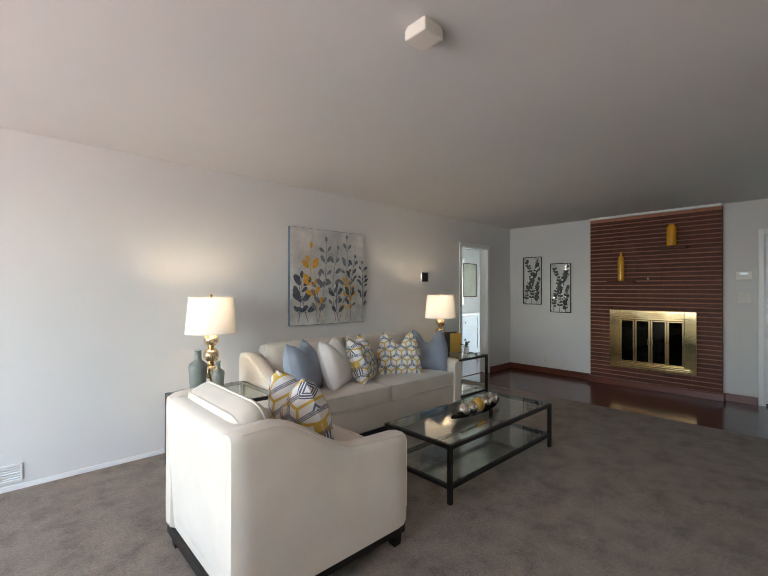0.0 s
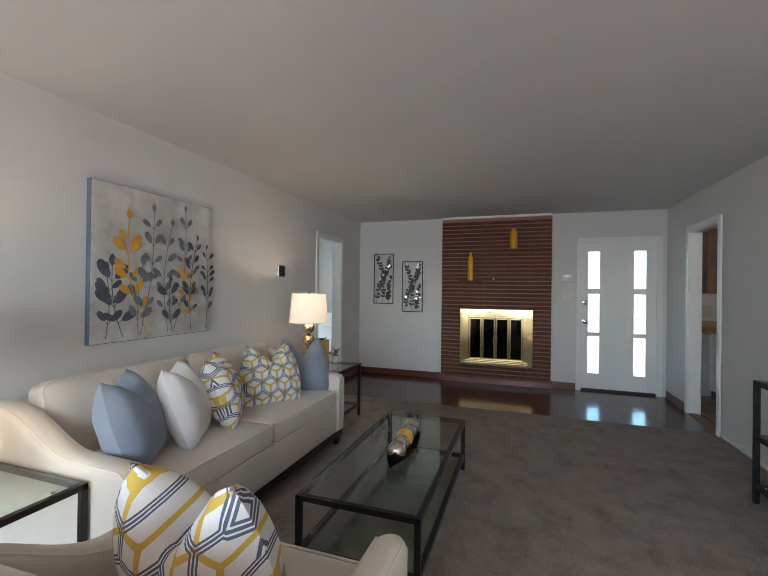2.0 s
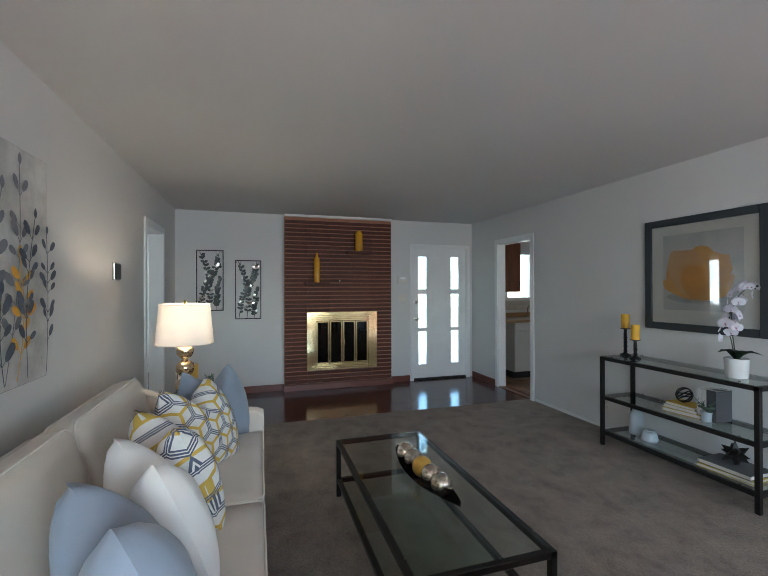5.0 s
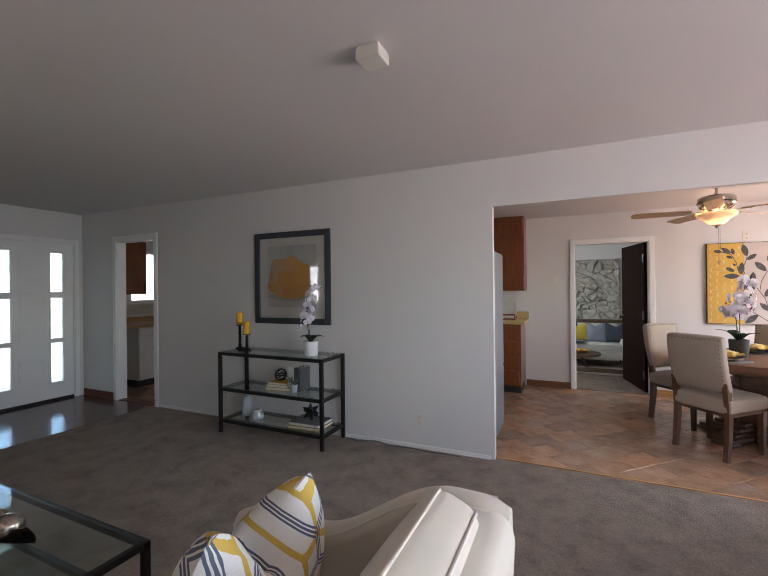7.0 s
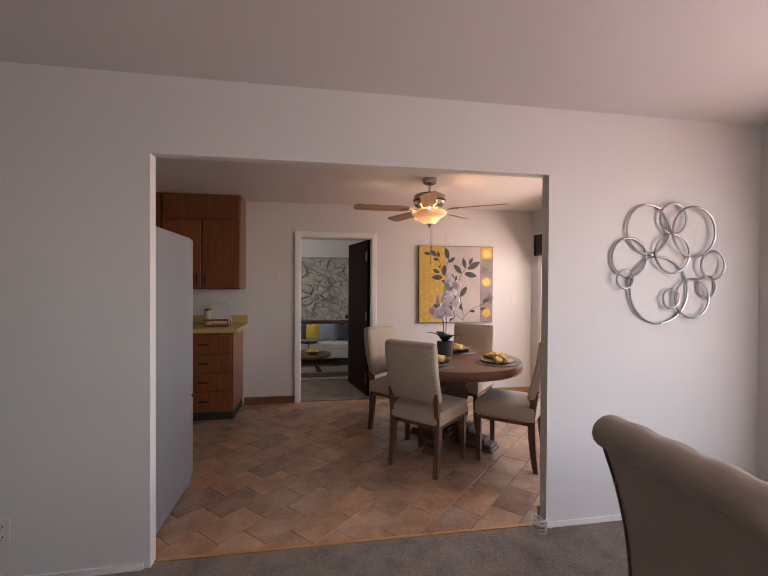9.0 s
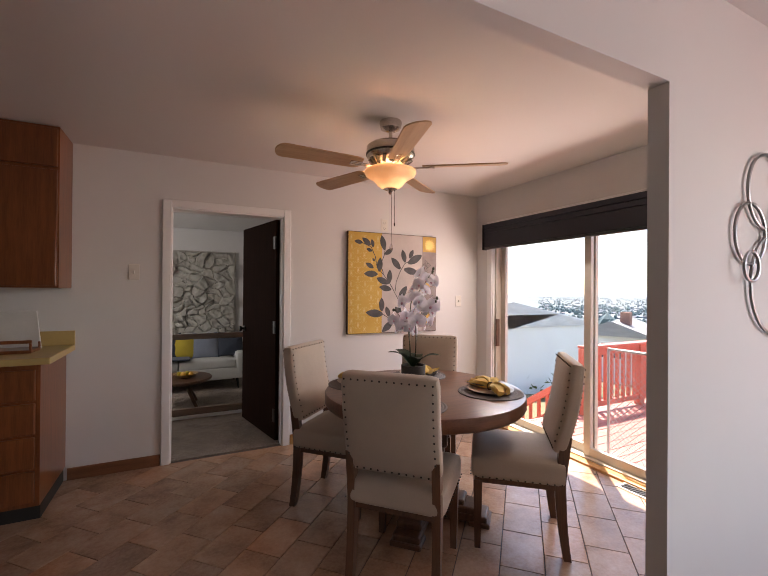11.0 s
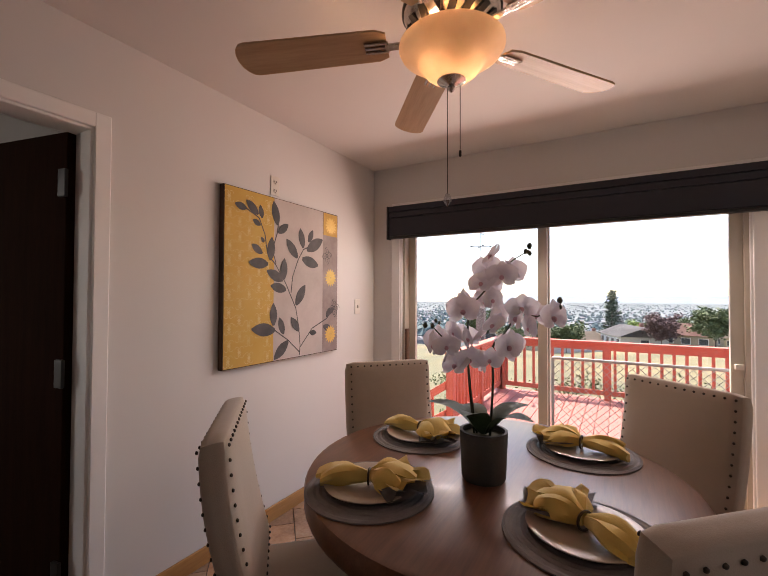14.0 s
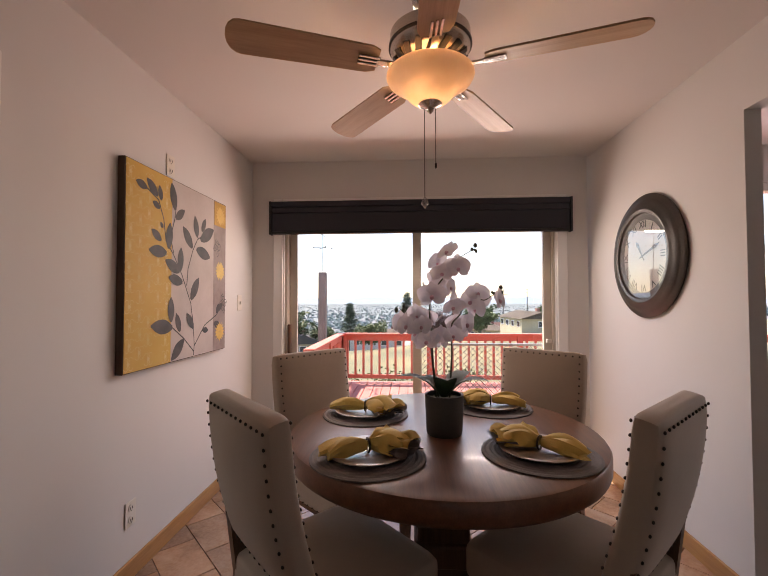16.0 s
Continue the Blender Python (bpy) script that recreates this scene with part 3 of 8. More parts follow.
scr = part("fire_screen", boxes((-0.075, -0.03, -0.53, -0.40, 0.27, 1.085), (-0.075, -0.03, 0.35, 0.48, 0.27, 1.085), (-0.075, -0.03, -0.40, 0.35, 0.27, 0.36), (-0.075, -0.03, -0.40, 0.35, 0.955, 1.085), bevel=0.006), BRASS, fire, "polished brass fire screen frame")
for z0, z1 in ((0.985, 1.0), (1.01, 1.025), (1.035, 1.05), (0.30, 0.312), (0.325, 0.337)):
    part("louvre", boxes((-0.084, -0.07, -0.46, 0.41, z0, z1), bevel=0.003), BRASS, scr)
SMOKEGLASS = glass("smoked_fire_glass", (0.12, 0.12, 0.12))
for k in range(4):
    y0 = -0.40 + k * 0.1875
    leafd = part("glass_door", boxes((-0.068, -0.048, y0 + 0.002, y0 + 0.024, 0.362, 0.953), (-0.068, -0.048, y0 + 0.163, y0 + 0.1855, 0.362, 0.953), (-0.068, -0.048, y0 + 0.024, y0 + 0.163, 0.362, 0.38), (-0.068, -0.048, y0 + 0.024, y0 + 0.163, 0.935, 0.953), bevel=0.003), BRASS, scr, "brass-framed bifold glass door")
    part("door_glass", boxes((-0.059, -0.055, y0 + 0.02, y0 + 0.167, 0.376, 0.939)), SMOKEGLASS, leafd, "smoked glass")
for y in (-0.05, 0.0):
    part("pull", rod(bmesh.new(), (-0.08, y - 0.0, 0.62), (-0.08, y, 0.70), 0.006), BRASS, scr)
YGLASS = plain("yellow_glazed_ceramic", (0.68, 0.33, 0.02), 0.12, vary=0.12, scale=9, bumpy=0.05)
for y, z, prof in ((1.885, 1.497, [(0, 0), (0.04, 0), (0.043, 0.02), (0.043, 0.27), (0.036, 0.33), (0.016, 0.36), (0.014, 0.40), (0.02, 0.41), (0, 0.41)]),
                   (1.285, 1.947, [(0, 0), (0.052, 0), (0.056, 0.01), (0.056, 0.24), (0.045, 0.265), (0.03, 0.275), (0.032, 0.288), (0, 0.288)])):
    tagged(part("ceramic_bottle", lathe(bmesh.new(), prof, 24), YGLASS, smooth=True), "glossy yellow ceramic bottle on a brick ledge", "vase", "yellow bottles").location = (6.41, y, z)

# wall fixtures
PLATE = plain("ivory_plate", (0.70, 0.66, 0.59), 0.35, vary=0.03, bumpy=0.02)
SLOT = plain("dark_slot", (0.03, 0.03, 0.03), 0.5, bumpy=0)


def wall_plate(name, loc, rz, label, kind="outlet", w=0.07, h=0.115):
    """A wall plate that looks along its local -y."""
    o = thing(name, loc, label, kind, rz=rz)
    part("cover", boxes((-w / 2, w / 2, -0.006, 0, -h / 2, h / 2), bevel=0.003), PLATE, o)
    if kind == "outlet":
        for dz in (0.026, -0.026):
            part("receptacle", lathe(bmesh.new(), [(0, 0), (0.017, 0), (0.017, 0.003), (0, 0.003)], 16, pose(0, -0.0055, dz, 90)), PLATE, o)
            part("slots", boxes((-0.009, -0.006, -0.0098, -0.0085, dz - 0.006, dz + 0.006), (0.006, 0.009, -0.0098, -0.0085, dz - 0.006, dz + 0.006), (-0.002, 0.002, -0.0098, -0.0085, dz - 0.014, dz - 0.010)), SLOT, o)
    else:
        for k in range(max(1, round(w / 0.07))):
            x = (k - (max(1, round(w / 0.07)) - 1) / 2) * 0.045
            part("toggle", boxes((x - 0.005, x + 0.005, -0.016, -0.005, -0.012, 0.012), bevel=0.002), PLATE if kind == "switch" else SLOT, o)
    return o


wall_plate("wall_outlet", (1.709, south_y(1.7), 0.25), 180, "ivory double wall outlet above the carpet")
wall_plate("wall_outlet", (XE, 3.05, 0.227), -90, "ivory wall outlet beside the fireplace")
wall_plate("wall_outlet", (3.95, south_y(3.95), 0.25), 180, "ivory wall outlet behind the console table")
wall_plate("wall_outlet", (-1.086, YS, 0.293), 180, "ivory double wall outlet below the canvas")
wall_plate("wall_outlet", (-1.363, YS, 1.975), 180, "ivory wall outlet above the canvas")
wall_plate("wall_switch", (0.71, YS, 1.472), 180, "pale wall switch plate beside the doorway", "switch")
wall_plate("wall_switch", (-2.25, YS, 1.237), 180, "pale wall switch beside the glass door", "switch")
wall_plate("wall_switch", (XE, 0.58, 1.27), -90, "white three-button switch plate beside the front door", "switch", 0.13, 0.115)
alarm = thing("alarm_keypad", (XE, 0.582, 1.541), "white alarm keypad with lit display", "keypad", rz=-90)
part("body", boxes((-0.08, 0.08, -0.03, 0, -0.055, 0.055), bevel=0.006), PLATE, alarm)
part("display", boxes((-0.035, 0.035, -0.033, -0.029, 0.012, 0.035)), glow("keypad_display", (0.75, 0.9, 1.0), 0.05), alarm, "lit pale display")
ther = thing("thermostat", (4.235, YN, 1.538), "black square thermostat with silver rim", "thermostat")
part("rim", boxes((-0.068, 0.068, -0.022, 0, -0.066, 0.066), bevel=0.008), NICKEL, ther)
part("screen", boxes((-0.06, 0.06, -0.028, -0.02, -0.058, 0.058), bevel=0.005), BLACK, ther, "glossy black screen")
vent = thing("wall_vent", (-0.06, YN, 0.115), "white slatted wall vent near the carpet", "vent")
part("frame", boxes((-0.16, 0.16, -0.012, 0, 0.045, 0.06), (-0.16, 0.16, -0.012, 0, -0.06, -0.045), (-0.16, -0.145, -0.012, 0, -0.045, 0.045), (0.145, 0.16, -0.012, 0, -0.045, 0.045), bevel=0.002), WHITE, vent)
for k in range(5):
    part("slat", box(bmesh.new(), -0.145, 0.145, -0.008, -0.002, -0.008, 0.008, 0, 1, pose(0, 0, -0.034 + 0.017 * k, 35)), WHITE, vent)
chime = thing("door_chime", (1.262, 1.07, H), "cream square box fixture on the ceiling", "ceiling box")
part("cover", boxes((-0.056, 0.056, -0.056, 0.056, -0.058, -0.012), bevel=0.006), PLATE, chime)
part("base", boxes((-0.051, 0.051, -0.051, 0.051, -0.012, 0), bevel=0.002), PLATE, chime)
bm = bmesh.new()
tube(bm, [(2.38 - 0.05 * i, south_y(2.2) + 0.05 + 0.03 * math.sin(i * 0.9) * (1 if i < 9 else 0.15), 0.008) for i in range(22)], 0.005)
tagged(part("power_cord", bm, plain("grey_cord", (0.16, 0.15, 0.14), 0.6), smooth=True), "grey power cord along the carpet edge", "cable")
bm = bmesh.new()
tube(bm, [(-1.0 + 0.035 * math.cos(i * 0.55) * (1 + 0.25 * math.sin(i * 0.17)), -0.68 + 0.05 * math.sin(i * 0.55), 0.01 + 0.002 * i) for i in range(40)], 0.004)
tagged(part("coiled_cord", bm, plain("pale_cord", (0.6, 0.58, 0.55), 0.6), smooth=True), "pale cord coiled on the carpet at the opening", "cable")

# sliding glass door, dining room
FRAMEC = plain("almond_aluminium", (0.55, 0.5, 0.42), 0.4, 0.0, vary=0.04, bumpy=0.03)
slide = tagged(thing("door_2", (-2.58, -2.13, 0), "almond aluminium sliding glass door to the deck", "door"), kind="structure")
bm = boxes((-0.06, 0.06, -1.08, -1.045, 0, 2.0), (-0.06, 0.06, 1.045, 1.08, 0, 2.0), (-0.06, 0.06, -1.045, 1.045, 1.955, 2.0), (-0.06, 0.075, -1.045, 1.045, -0.06, 0.03), bevel=0.003)
part("outer_frame", bm, FRAMEC, slide)
for nm, x, y0, y1 in (("fixed_sash", -0.025, -1.045, 0.035), ("sliding_sash", 0.02, -0.035, 1.045)):
    sash = part(nm, boxes((x - 0.018, x + 0.018, y0, y0 + 0.06, 0.03, 1.955), (x - 0.018, x + 0.018, y1 - 0.06, y1, 0.03, 1.955), (x - 0.018, x + 0.018, y0 + 0.06, y1 - 0.06, 0.03, 0.10), (x - 0.018, x + 0.018, y0 + 0.06, y1 - 0.06, 1.895, 1.955), bevel=0.003), FRAMEC, slide)
    g = part("pane", boxes((x - 0.003, x + 0.003, y0 + 0.055, y1 - 0.055, 0.095, 1.9)), PANE, sash, "clear glass")
    g.visible_shadow = False
part("pull_handle", boxes((0.035, 0.075, -1.04, -1.015, 0.78, 1.06), bevel=0.006), LEGWOOD, slide, "dark wooden pull handle")
part("latch", boxes((0.035, 0.065, 1.0, 1.04, 0.92, 0.95), bevel=0.003), PLATE, slide)
part("wooden_threshold", boxes((0.076, 0.15, -1.06, 1.06, -0.01, 0.018), bevel=0.004), OAK, slide, "worn oak threshold strip")
trim_frame("trim_glass_door", "cream painted casing round the glass door", -3.21, -1.05, 2.0, XDW, "y", 1, w=0.07, depth=0.02)
NAVY = plain("navy_blind_fabric", (0.012, 0.013, 0.022), 0.55, vary=0.15, scale=3, fine=300, bumpy=0.2)
blind = thing("roller_blind", (-2.475, -2.127, 1.78), "dark navy roller blind rolled up above the glass door", "blind")
for nm, x0, x1, z0, z1 in (("cassette", -0.02, 0.035, 0.215, 0.26), ("valance", -0.02, 0.028, 0.17, 0.2145), ("rolled_fabric", -0.02, 0.024, 0.0225, 0.1695)):
    part(nm, box(bmesh.new(), x0, x1, -1.16, 1.16, z0, z1, 0.006, 2), NAVY, blind)
part("bottom_bar", boxes((-0.015, 0.032, -1.155, 1.155, 0.0, 0.022), bevel=0.006), BLACK, blind)
for y in (-1.168, 1.168):
    part("end_cap", boxes((-0.02, 0.04, y - 0.008, y + 0.008, -0.004, 0.262), bevel=0.004), BLACK, blind)
fv = thing("floor_vent", (-2.385, -1.59, 0), "black slotted floor register beside the glass door", "vent")
part("rim", boxes((-0.055, 0.055, -0.155, -0.14, 0, 0.006), (-0.055, 0.055, 0.14, 0.155, 0, 0.006), (-0.055, -0.04, -0.14, 0.14, 0, 0.006), (0.04, 0.055, -0.14, 0.14, 0, 0.006)), PLATE, fv)
for k in range(14):
    part("slat", boxes((-0.04, 0.04, -0.137 + 0.02 * k, -0.127 + 0.02 * k, 0.0, 0.005)), BLACK, fv)
part("duct", boxes((-0.04, 0.04, -0.14, 0.14, -0.007, 0.0005)), SLOT, fv)
# the living room's west window
win = tagged(thing("window_1", (XW - 0.07, 1.59, 0), "wide white framed window of the living room", "window"), kind="structure")
part("window_frame", boxes((-0.05, 0.05, -1.65, -1.59, 0.4, 2.15), (-0.05, 0.05, 1.59, 1.65, 0.4, 2.15), (-0.05, 0.05, -1.59, 1.59, 0.4, 0.46), (-0.05, 0.05, -1.59, 1.59, 2.09, 2.15)), WHITE, win)
for nm, at, ax in (("window_2", (8.6 - 1.46, 5.56, 0), "hall"), ("window_3", (6.865, -1.985, 0), "kitchen")):
    w = tagged(thing(nm, at, "white framed sash window of the %s" % ax, "window", rz=0 if ax == "hall" else 90), kind="structure")
    z0, z1 = (1.0, 2.1) if ax == "hall" else (1.2, 2.05)
    hw = 0.54 if ax == "hall" else 0.575
    part("window_frame", boxes((-hw, -hw + 0.05, -0.07, 0.05, z0, z1), (hw - 0.05, hw, -0.07, 0.05, z0, z1), (-hw + 0.05, hw - 0.05, -0.07, 0.05, z0, z0 + 0.05), (-hw + 0.05, hw - 0.05, -0.07, 0.05, z1 - 0.05, z1), (-0.025, 0.025, -0.05, 0.03, z0 + 0.05, z1 - 0.05)), WHITE, w)
    for sx in (-1, 1):
        gp = part("pane", boxes((min(0.025 * sx, (hw - 0.05) * sx), max(0.025 * sx, (hw - 0.05) * sx), -0.003, 0.003, z0 + 0.05, z1 - 0.05)), PANE, w)
        gp.visible_shadow = False


# ---- living room furniture ----
def smooth_step(s):
    s = max(0.0, min(1.0, s))
    return s * s * (3 - 2 * s)


def arm_mesh(w, depth, z0, back_z, front_z):
    """A sofa arm whose top sweeps down from the back to the front, along y from +depth/2 (back) to -depth/2."""
    bm = bmesh.new()
    loops, n = [], 26
    for i in range(n + 1):
        s = i / n
        y = depth / 2 - s * depth
        top = front_z + (back_z - front_z) * (1 - smooth_step((s - 0.16) / 0.5)) + 0.012 * math.sin(math.pi * s)
        edge = min(1, min(s, 1 - s) * n / 1.2)
        inset = (1 - edge) * 0.018
        h = w / 2 - inset
        r = min(0.048, h - 0.006)
        loop = [(-h, z0 + inset), (h, z0 + inset)]
        for k in range(5):
            a = math.pi / 2 * k / 4
            loop.append((h - r + r * math.cos(a), top - inset - r + r * math.sin(a)))
        for k in range(5):
            a = math.pi / 2 + math.pi / 2 * k / 4
            loop.append((-h + r + r * math.cos(a), top - inset - r + r * math.sin(a)))
        loops.append([bm.verts.new((x, y, z)) for x, z in loop])
    for a, b in zip(loops, loops[1:]):
        for k in range(len(a)):
            j = (k + 1) % len(a)
            bm.faces.new((a[k], a[j], b[j], b[k]))
    bm.faces.new(loops[0])
    bm.faces.new(loops[-1][::-1])
    return bm


def arm_piping(w, depth, back_z, front_z, side):
    bm = bmesh.new()
    pts = []
    for i in range(1, 26):
        s = i / 26
        top = front_z + (back_z - front_z) * (1 - smooth_step((s - 0.16) / 0.5)) + 0.012 * math.sin(math.pi * s)
        pts.append((side * (w / 2 - 0.0145), depth / 2 - 0.004 - s * (depth - 0.012), top - 0.0145))
    pts += [(side * (w / 2 - 0.0165), -depth / 2 + 0.002, front_z - 0.05 - 0.05 * k) for k in range(8)]
    return tube(bm, pts, 0.0042, 6)


def piping_loop(hx, hy, r, z):
    pts = []
    for cx, cy, a0 in ((hx - r, hy - r, 0), (-hx + r, hy - r, 90), (-hx + r, -hy + r, 180), (hx - r, -hy + r, 270)):
        for k in range(5):
            a = radians(a0 + 22.5 * k)
            pts.append((cx + r * math.cos(a), cy + r * math.sin(a), z))
    return pts


def upholstered_seat(name, loc, rz, width, depth, seats, label, category, back_z, front_z, arm_w=0.13, set_back=0.235, recline=76):
    """A sofa or armchair, front towards local -y: base, swept arms, back, seat and back cushions, legs."""
    o = thing(name, loc, label, category, rz=rz)
    w, d = width / 2, depth / 2
    iw = width - 2 * arm_w
    part("base", soft_box(bmesh.new(), w - 0.012, d - 0.02, 0.11, 0.02, 0, 6, pose(0, 0, 0.23)), CREAM, o, smooth=True)
    for sx in (-1, 1):
        arm = part("arm", arm_mesh(arm_w, depth - 0.01, 0.115, back_z, front_z), CREAM, o, smooth=True)
        arm.location = (sx * (w - arm_w / 2), 0, 0)
        for sd in (-1, 1):
            part("piping", arm_piping(arm_w, depth - 0.01, back_z, front_z, sd), PIPING, arm, smooth=True)
    bm = soft_box(bmesh.new(), w - 0.004, 0.075, (back_z - 0.13) / 2, 0.06, 0, 10, pose(0, d - 0.08, 0.12 + (back_z - 0.13) / 2, -3))
    part("back", bm, CREAM, o, smooth=True)
    cw = iw / seats
    for k in range(seats):
        x = -iw / 2 + cw * (k + 0.5)
        sd = depth - 0.20
        c = part("seat_cushion", soft_box(bmesh.new(), cw / 2 - 0.003, sd / 2, 0.075, 0.035, 0.022, 12), CREAM, o, smooth=True)
        c.location = (x, -d + sd / 2 + 0.012, 0.412)
        for z in (0.066, -0.066):
            part("piping", tube(bmesh.new(), piping_loop(cw / 2 - 0.006, sd / 2 - 0.003, 0.04, z), 0.0045, 6, True), PIPING, c, smooth=True)
        b = part("back_cushion", soft_box(bmesh.new(), cw / 2 - 0.004, 0.215, 0.08, 0.06, 0.03, 12), CREAM, o, smooth=True)
        b.matrix_basis = pose(x, d - set_back, 0.485 + 0.175, recline)
        part("piping", tube(bmesh.new(), piping_loop(cw / 2 - 0.012, 0.21, 0.06, 0.052), 0.0045, 6, True), PIPING, b, smooth=True)
        part("piping", tube(bmesh.new(), piping_loop(cw / 2 - 0.012, 0.21, 0.06, -0.052), 0.0045, 6, True), PIPING, b, smooth=True)
    part("plinth", boxes((-w + 0.014, w - 0.014, -d + 0.016, d - 0.012, 0.068, 0.121), bevel=0.004), BRONZE, o, "dark wooden plinth rail")
    for sx in (-1, 1):
        for sy in (-1, 1):
            bm = bmesh.new()
            r = bmesh.ops.create_cube(bm, size=1)
            for v in r["verts"]:
                t = 1.0 if v.co.z > 0 else 0.72
                v.co = Vector((sx * (w - 0.055) + v.co.x * 0.06 * t, sy * (d - 0.055) + v.co.y * 0.06 * t, 0.055 + v.co.z * 0.11))
            part("leg", bm, BRONZE, o, "dark stained tapered leg")
    return o


upholstered_seat("sofa", (2.612, 3.115, 0), 0, 2.10, 0.97, 2, "cream linen two-seat sofa with swept arms and scatter pillows", "sofa", 0.79, 0.61)
upholstered_seat("armchair", (1.115, 1.908, 0), 90, 0.885, 0.965, 1, "cream linen armchair with swept arms beside the sofa", "armchair", 0.815, 0.605, 0.115, 0.205, 66)


def pillow(loc, size, lean, yaw, material, label, chop=0.05, thick=0.085, spin=0.0):
    """A square scatter pillow, its middle at loc, leaning back, with a dent in its top edge."""
    bm = bmesh.new()
    n, h = 18, size / 2
    grid = {}
    for side in (1, -1):
        for i in range(n + 1):
            for j in range(n + 1):
                u, v = -1 + 2 * i / n, -1 + 2 * j / n
                if side < 0 and (i in (0, n) or j in (0, n)):
                    grid[side, i, j] = grid[1, i, j]
                    continue
                x, y = u * h * (1 - 0.03 * (1 - v * v)), v * h * (1 - 0.075 * (1 - u * u))
                y -= chop * math.exp(-(abs(u) / 0.42) ** 1.5) * max(0, v) ** 2.2 * 1.5
                x *= 1 - 0.14 * max(0, v) ** 1.6 * (chop / 0.05) - 0.10 * max(0, -v) ** 3
                t = max(0.0, (1 - u * u) * (1 - v * v)) ** 0.42
                fold = 1 - 0.42 * min(1.4, chop / 0.08) * math.exp(-(u / 0.22) ** 2) * max(0, v)
                z = side * thick * t * fold + 0.006 * noise.noise(Vector((u * 3, v * 3, side * 5 + loc[0] * 3)))  * t
                grid[side, i, j] = bm.verts.new((x, y, z))
    for side in (1, -1):
        for i in range(n):
            for j in range(n):
                q = [grid[side, i, j], grid[side, i + 1, j], grid[side, i + 1, j + 1], grid[side, i, j + 1]]
                bm.faces.new(q if side > 0 else q[::-1])
    ob = tagged(part("pillow", bm, material, smooth=True), label, "pillow", "scatter pillows")
    ob.matrix_basis = pose(*loc, 0, 0, yaw) @ pose(0, 0, 0, 90 - lean) @ pose(0, 0, 0, 0, 0, spin)
    return ob


BLUE_L, IV_L = "blue-grey velvet scatter pillow with dented top", "ivory cotton scatter pillow with dented top"
HEX_L = "white scatter pillow printed with yellow and grey hexagons"
pillow((1.875, 2.975, 0.695), 0.48, 20, 34, BLUEGREY, BLUE_L, 0.115, 0.125)
pillow((2.204, 2.973, 0.695), 0.47, 20, 33, IVORY, IV_L, 0.105, 0.115)
pillow((2.526, 2.985, 0.695), 0.47, 20, 35, HEX, HEX_L + ", turned", 0.09, 0.12)
pillow((3.025, 2.965, 0.695), 0.48, 20, -33, HEX, HEX_L + ", dented", 0.115, 0.12)
pillow((3.43, 2.93, 0.695), 0.47, 17, -50, BLUEGREY, BLUE_L, 0.115, 0.11)
pillow((1.19, 1.911, 0.69), 0.47, 16, 88, HEX, HEX_L + ", on the armchair", 0.115, 0.13)


def square_tube_frame(bm, x0, x1, y0, y1, z0, z1, w):
    """The four rails of a rectangle at height z0..z1."""
    box(bm, x0, x1, y0, y0 + w, z0, z1, 0.002, 1)
    box(bm, x0, x1, y1 - w, y1, z0, z1, 0.002, 1)
    box(bm, x0, x0 + w, y0 + w, y1 - w, z0, z1, 0.002, 1)
    box(bm, x1 - w, x1, y0 + w, y1 - w, z0, z1, 0.002, 1)
    return bm


def glass_table(name, loc, sx, sy, h, shelves, label, w=0.03):
    """A dark metal table of square tube, with a glass top and glass shelves at the given heights."""
    o = thing(name, loc, label, "table")
    x, y = sx / 2, sy / 2
    for ax in (-1, 1):
        for ay in (-1, 1):
            part("leg", boxes((ax * x - (w if ax > 0 else 0), ax * x + (0 if ax > 0 else w), ay * y - (w if ay > 0 else 0), ay * y + (0 if ay > 0 else w), 0, h - 0.002), bevel=0.002), BRONZE, o)
    for k, z in enumerate((*shelves, h)):
        fr = part("top_frame" if z == h else "shelf_frame", square_tube_frame(bmesh.new(), -x + w * (z != h) * 0.1, x - w * (z != h) * 0.1, -y + w * (z != h) * 0.1, y - w * (z != h) * 0.1, z - w, z, w), BRONZE, o)
        g = part("glass_top" if z == h else "glass_shelf", boxes((-x + 0.018, x - 0.018, -y + 0.018, y - 0.018, z + 0.0005, z + 0.007), bevel=0.001), GLASS, fr, "clear glass")
        for ax in (-1, 1):
            for ay in (-1, 1):
                bm = rod(bmesh.new(), (ax * (x - 0.12), ay * (y - 0.02), z + 0.007), (ax * (x - 0.12), ay * (y - 0.02), z + 0.012), 0.007)
                part("clip", bm, NICKEL, fr)
    return o


glass_table("coffee_table", (2.775, 1.857, 0), 1.42, 0.61, 0.375, (0.12,), "dark bronze coffee table with glass top and shelf", 0.028)
glass_table("side_table", (1.235, 3.125, 0), 0.63, 0.63, 0.555, (0.13,), "dark bronze glass side table beside the armchair", 0.026)
glass_table("side_table", (4.115, 3.11, 0), 0.63, 0.63, 0.555, (0.13,), "dark bronze glass side table beyond the sofa", 0.026)
glass_table("console_table", (3.055, -0.465, 0), 1.22, 0.385, 0.79, (0.13, 0.44), "dark bronze console table with three glass shelves", 0.03)

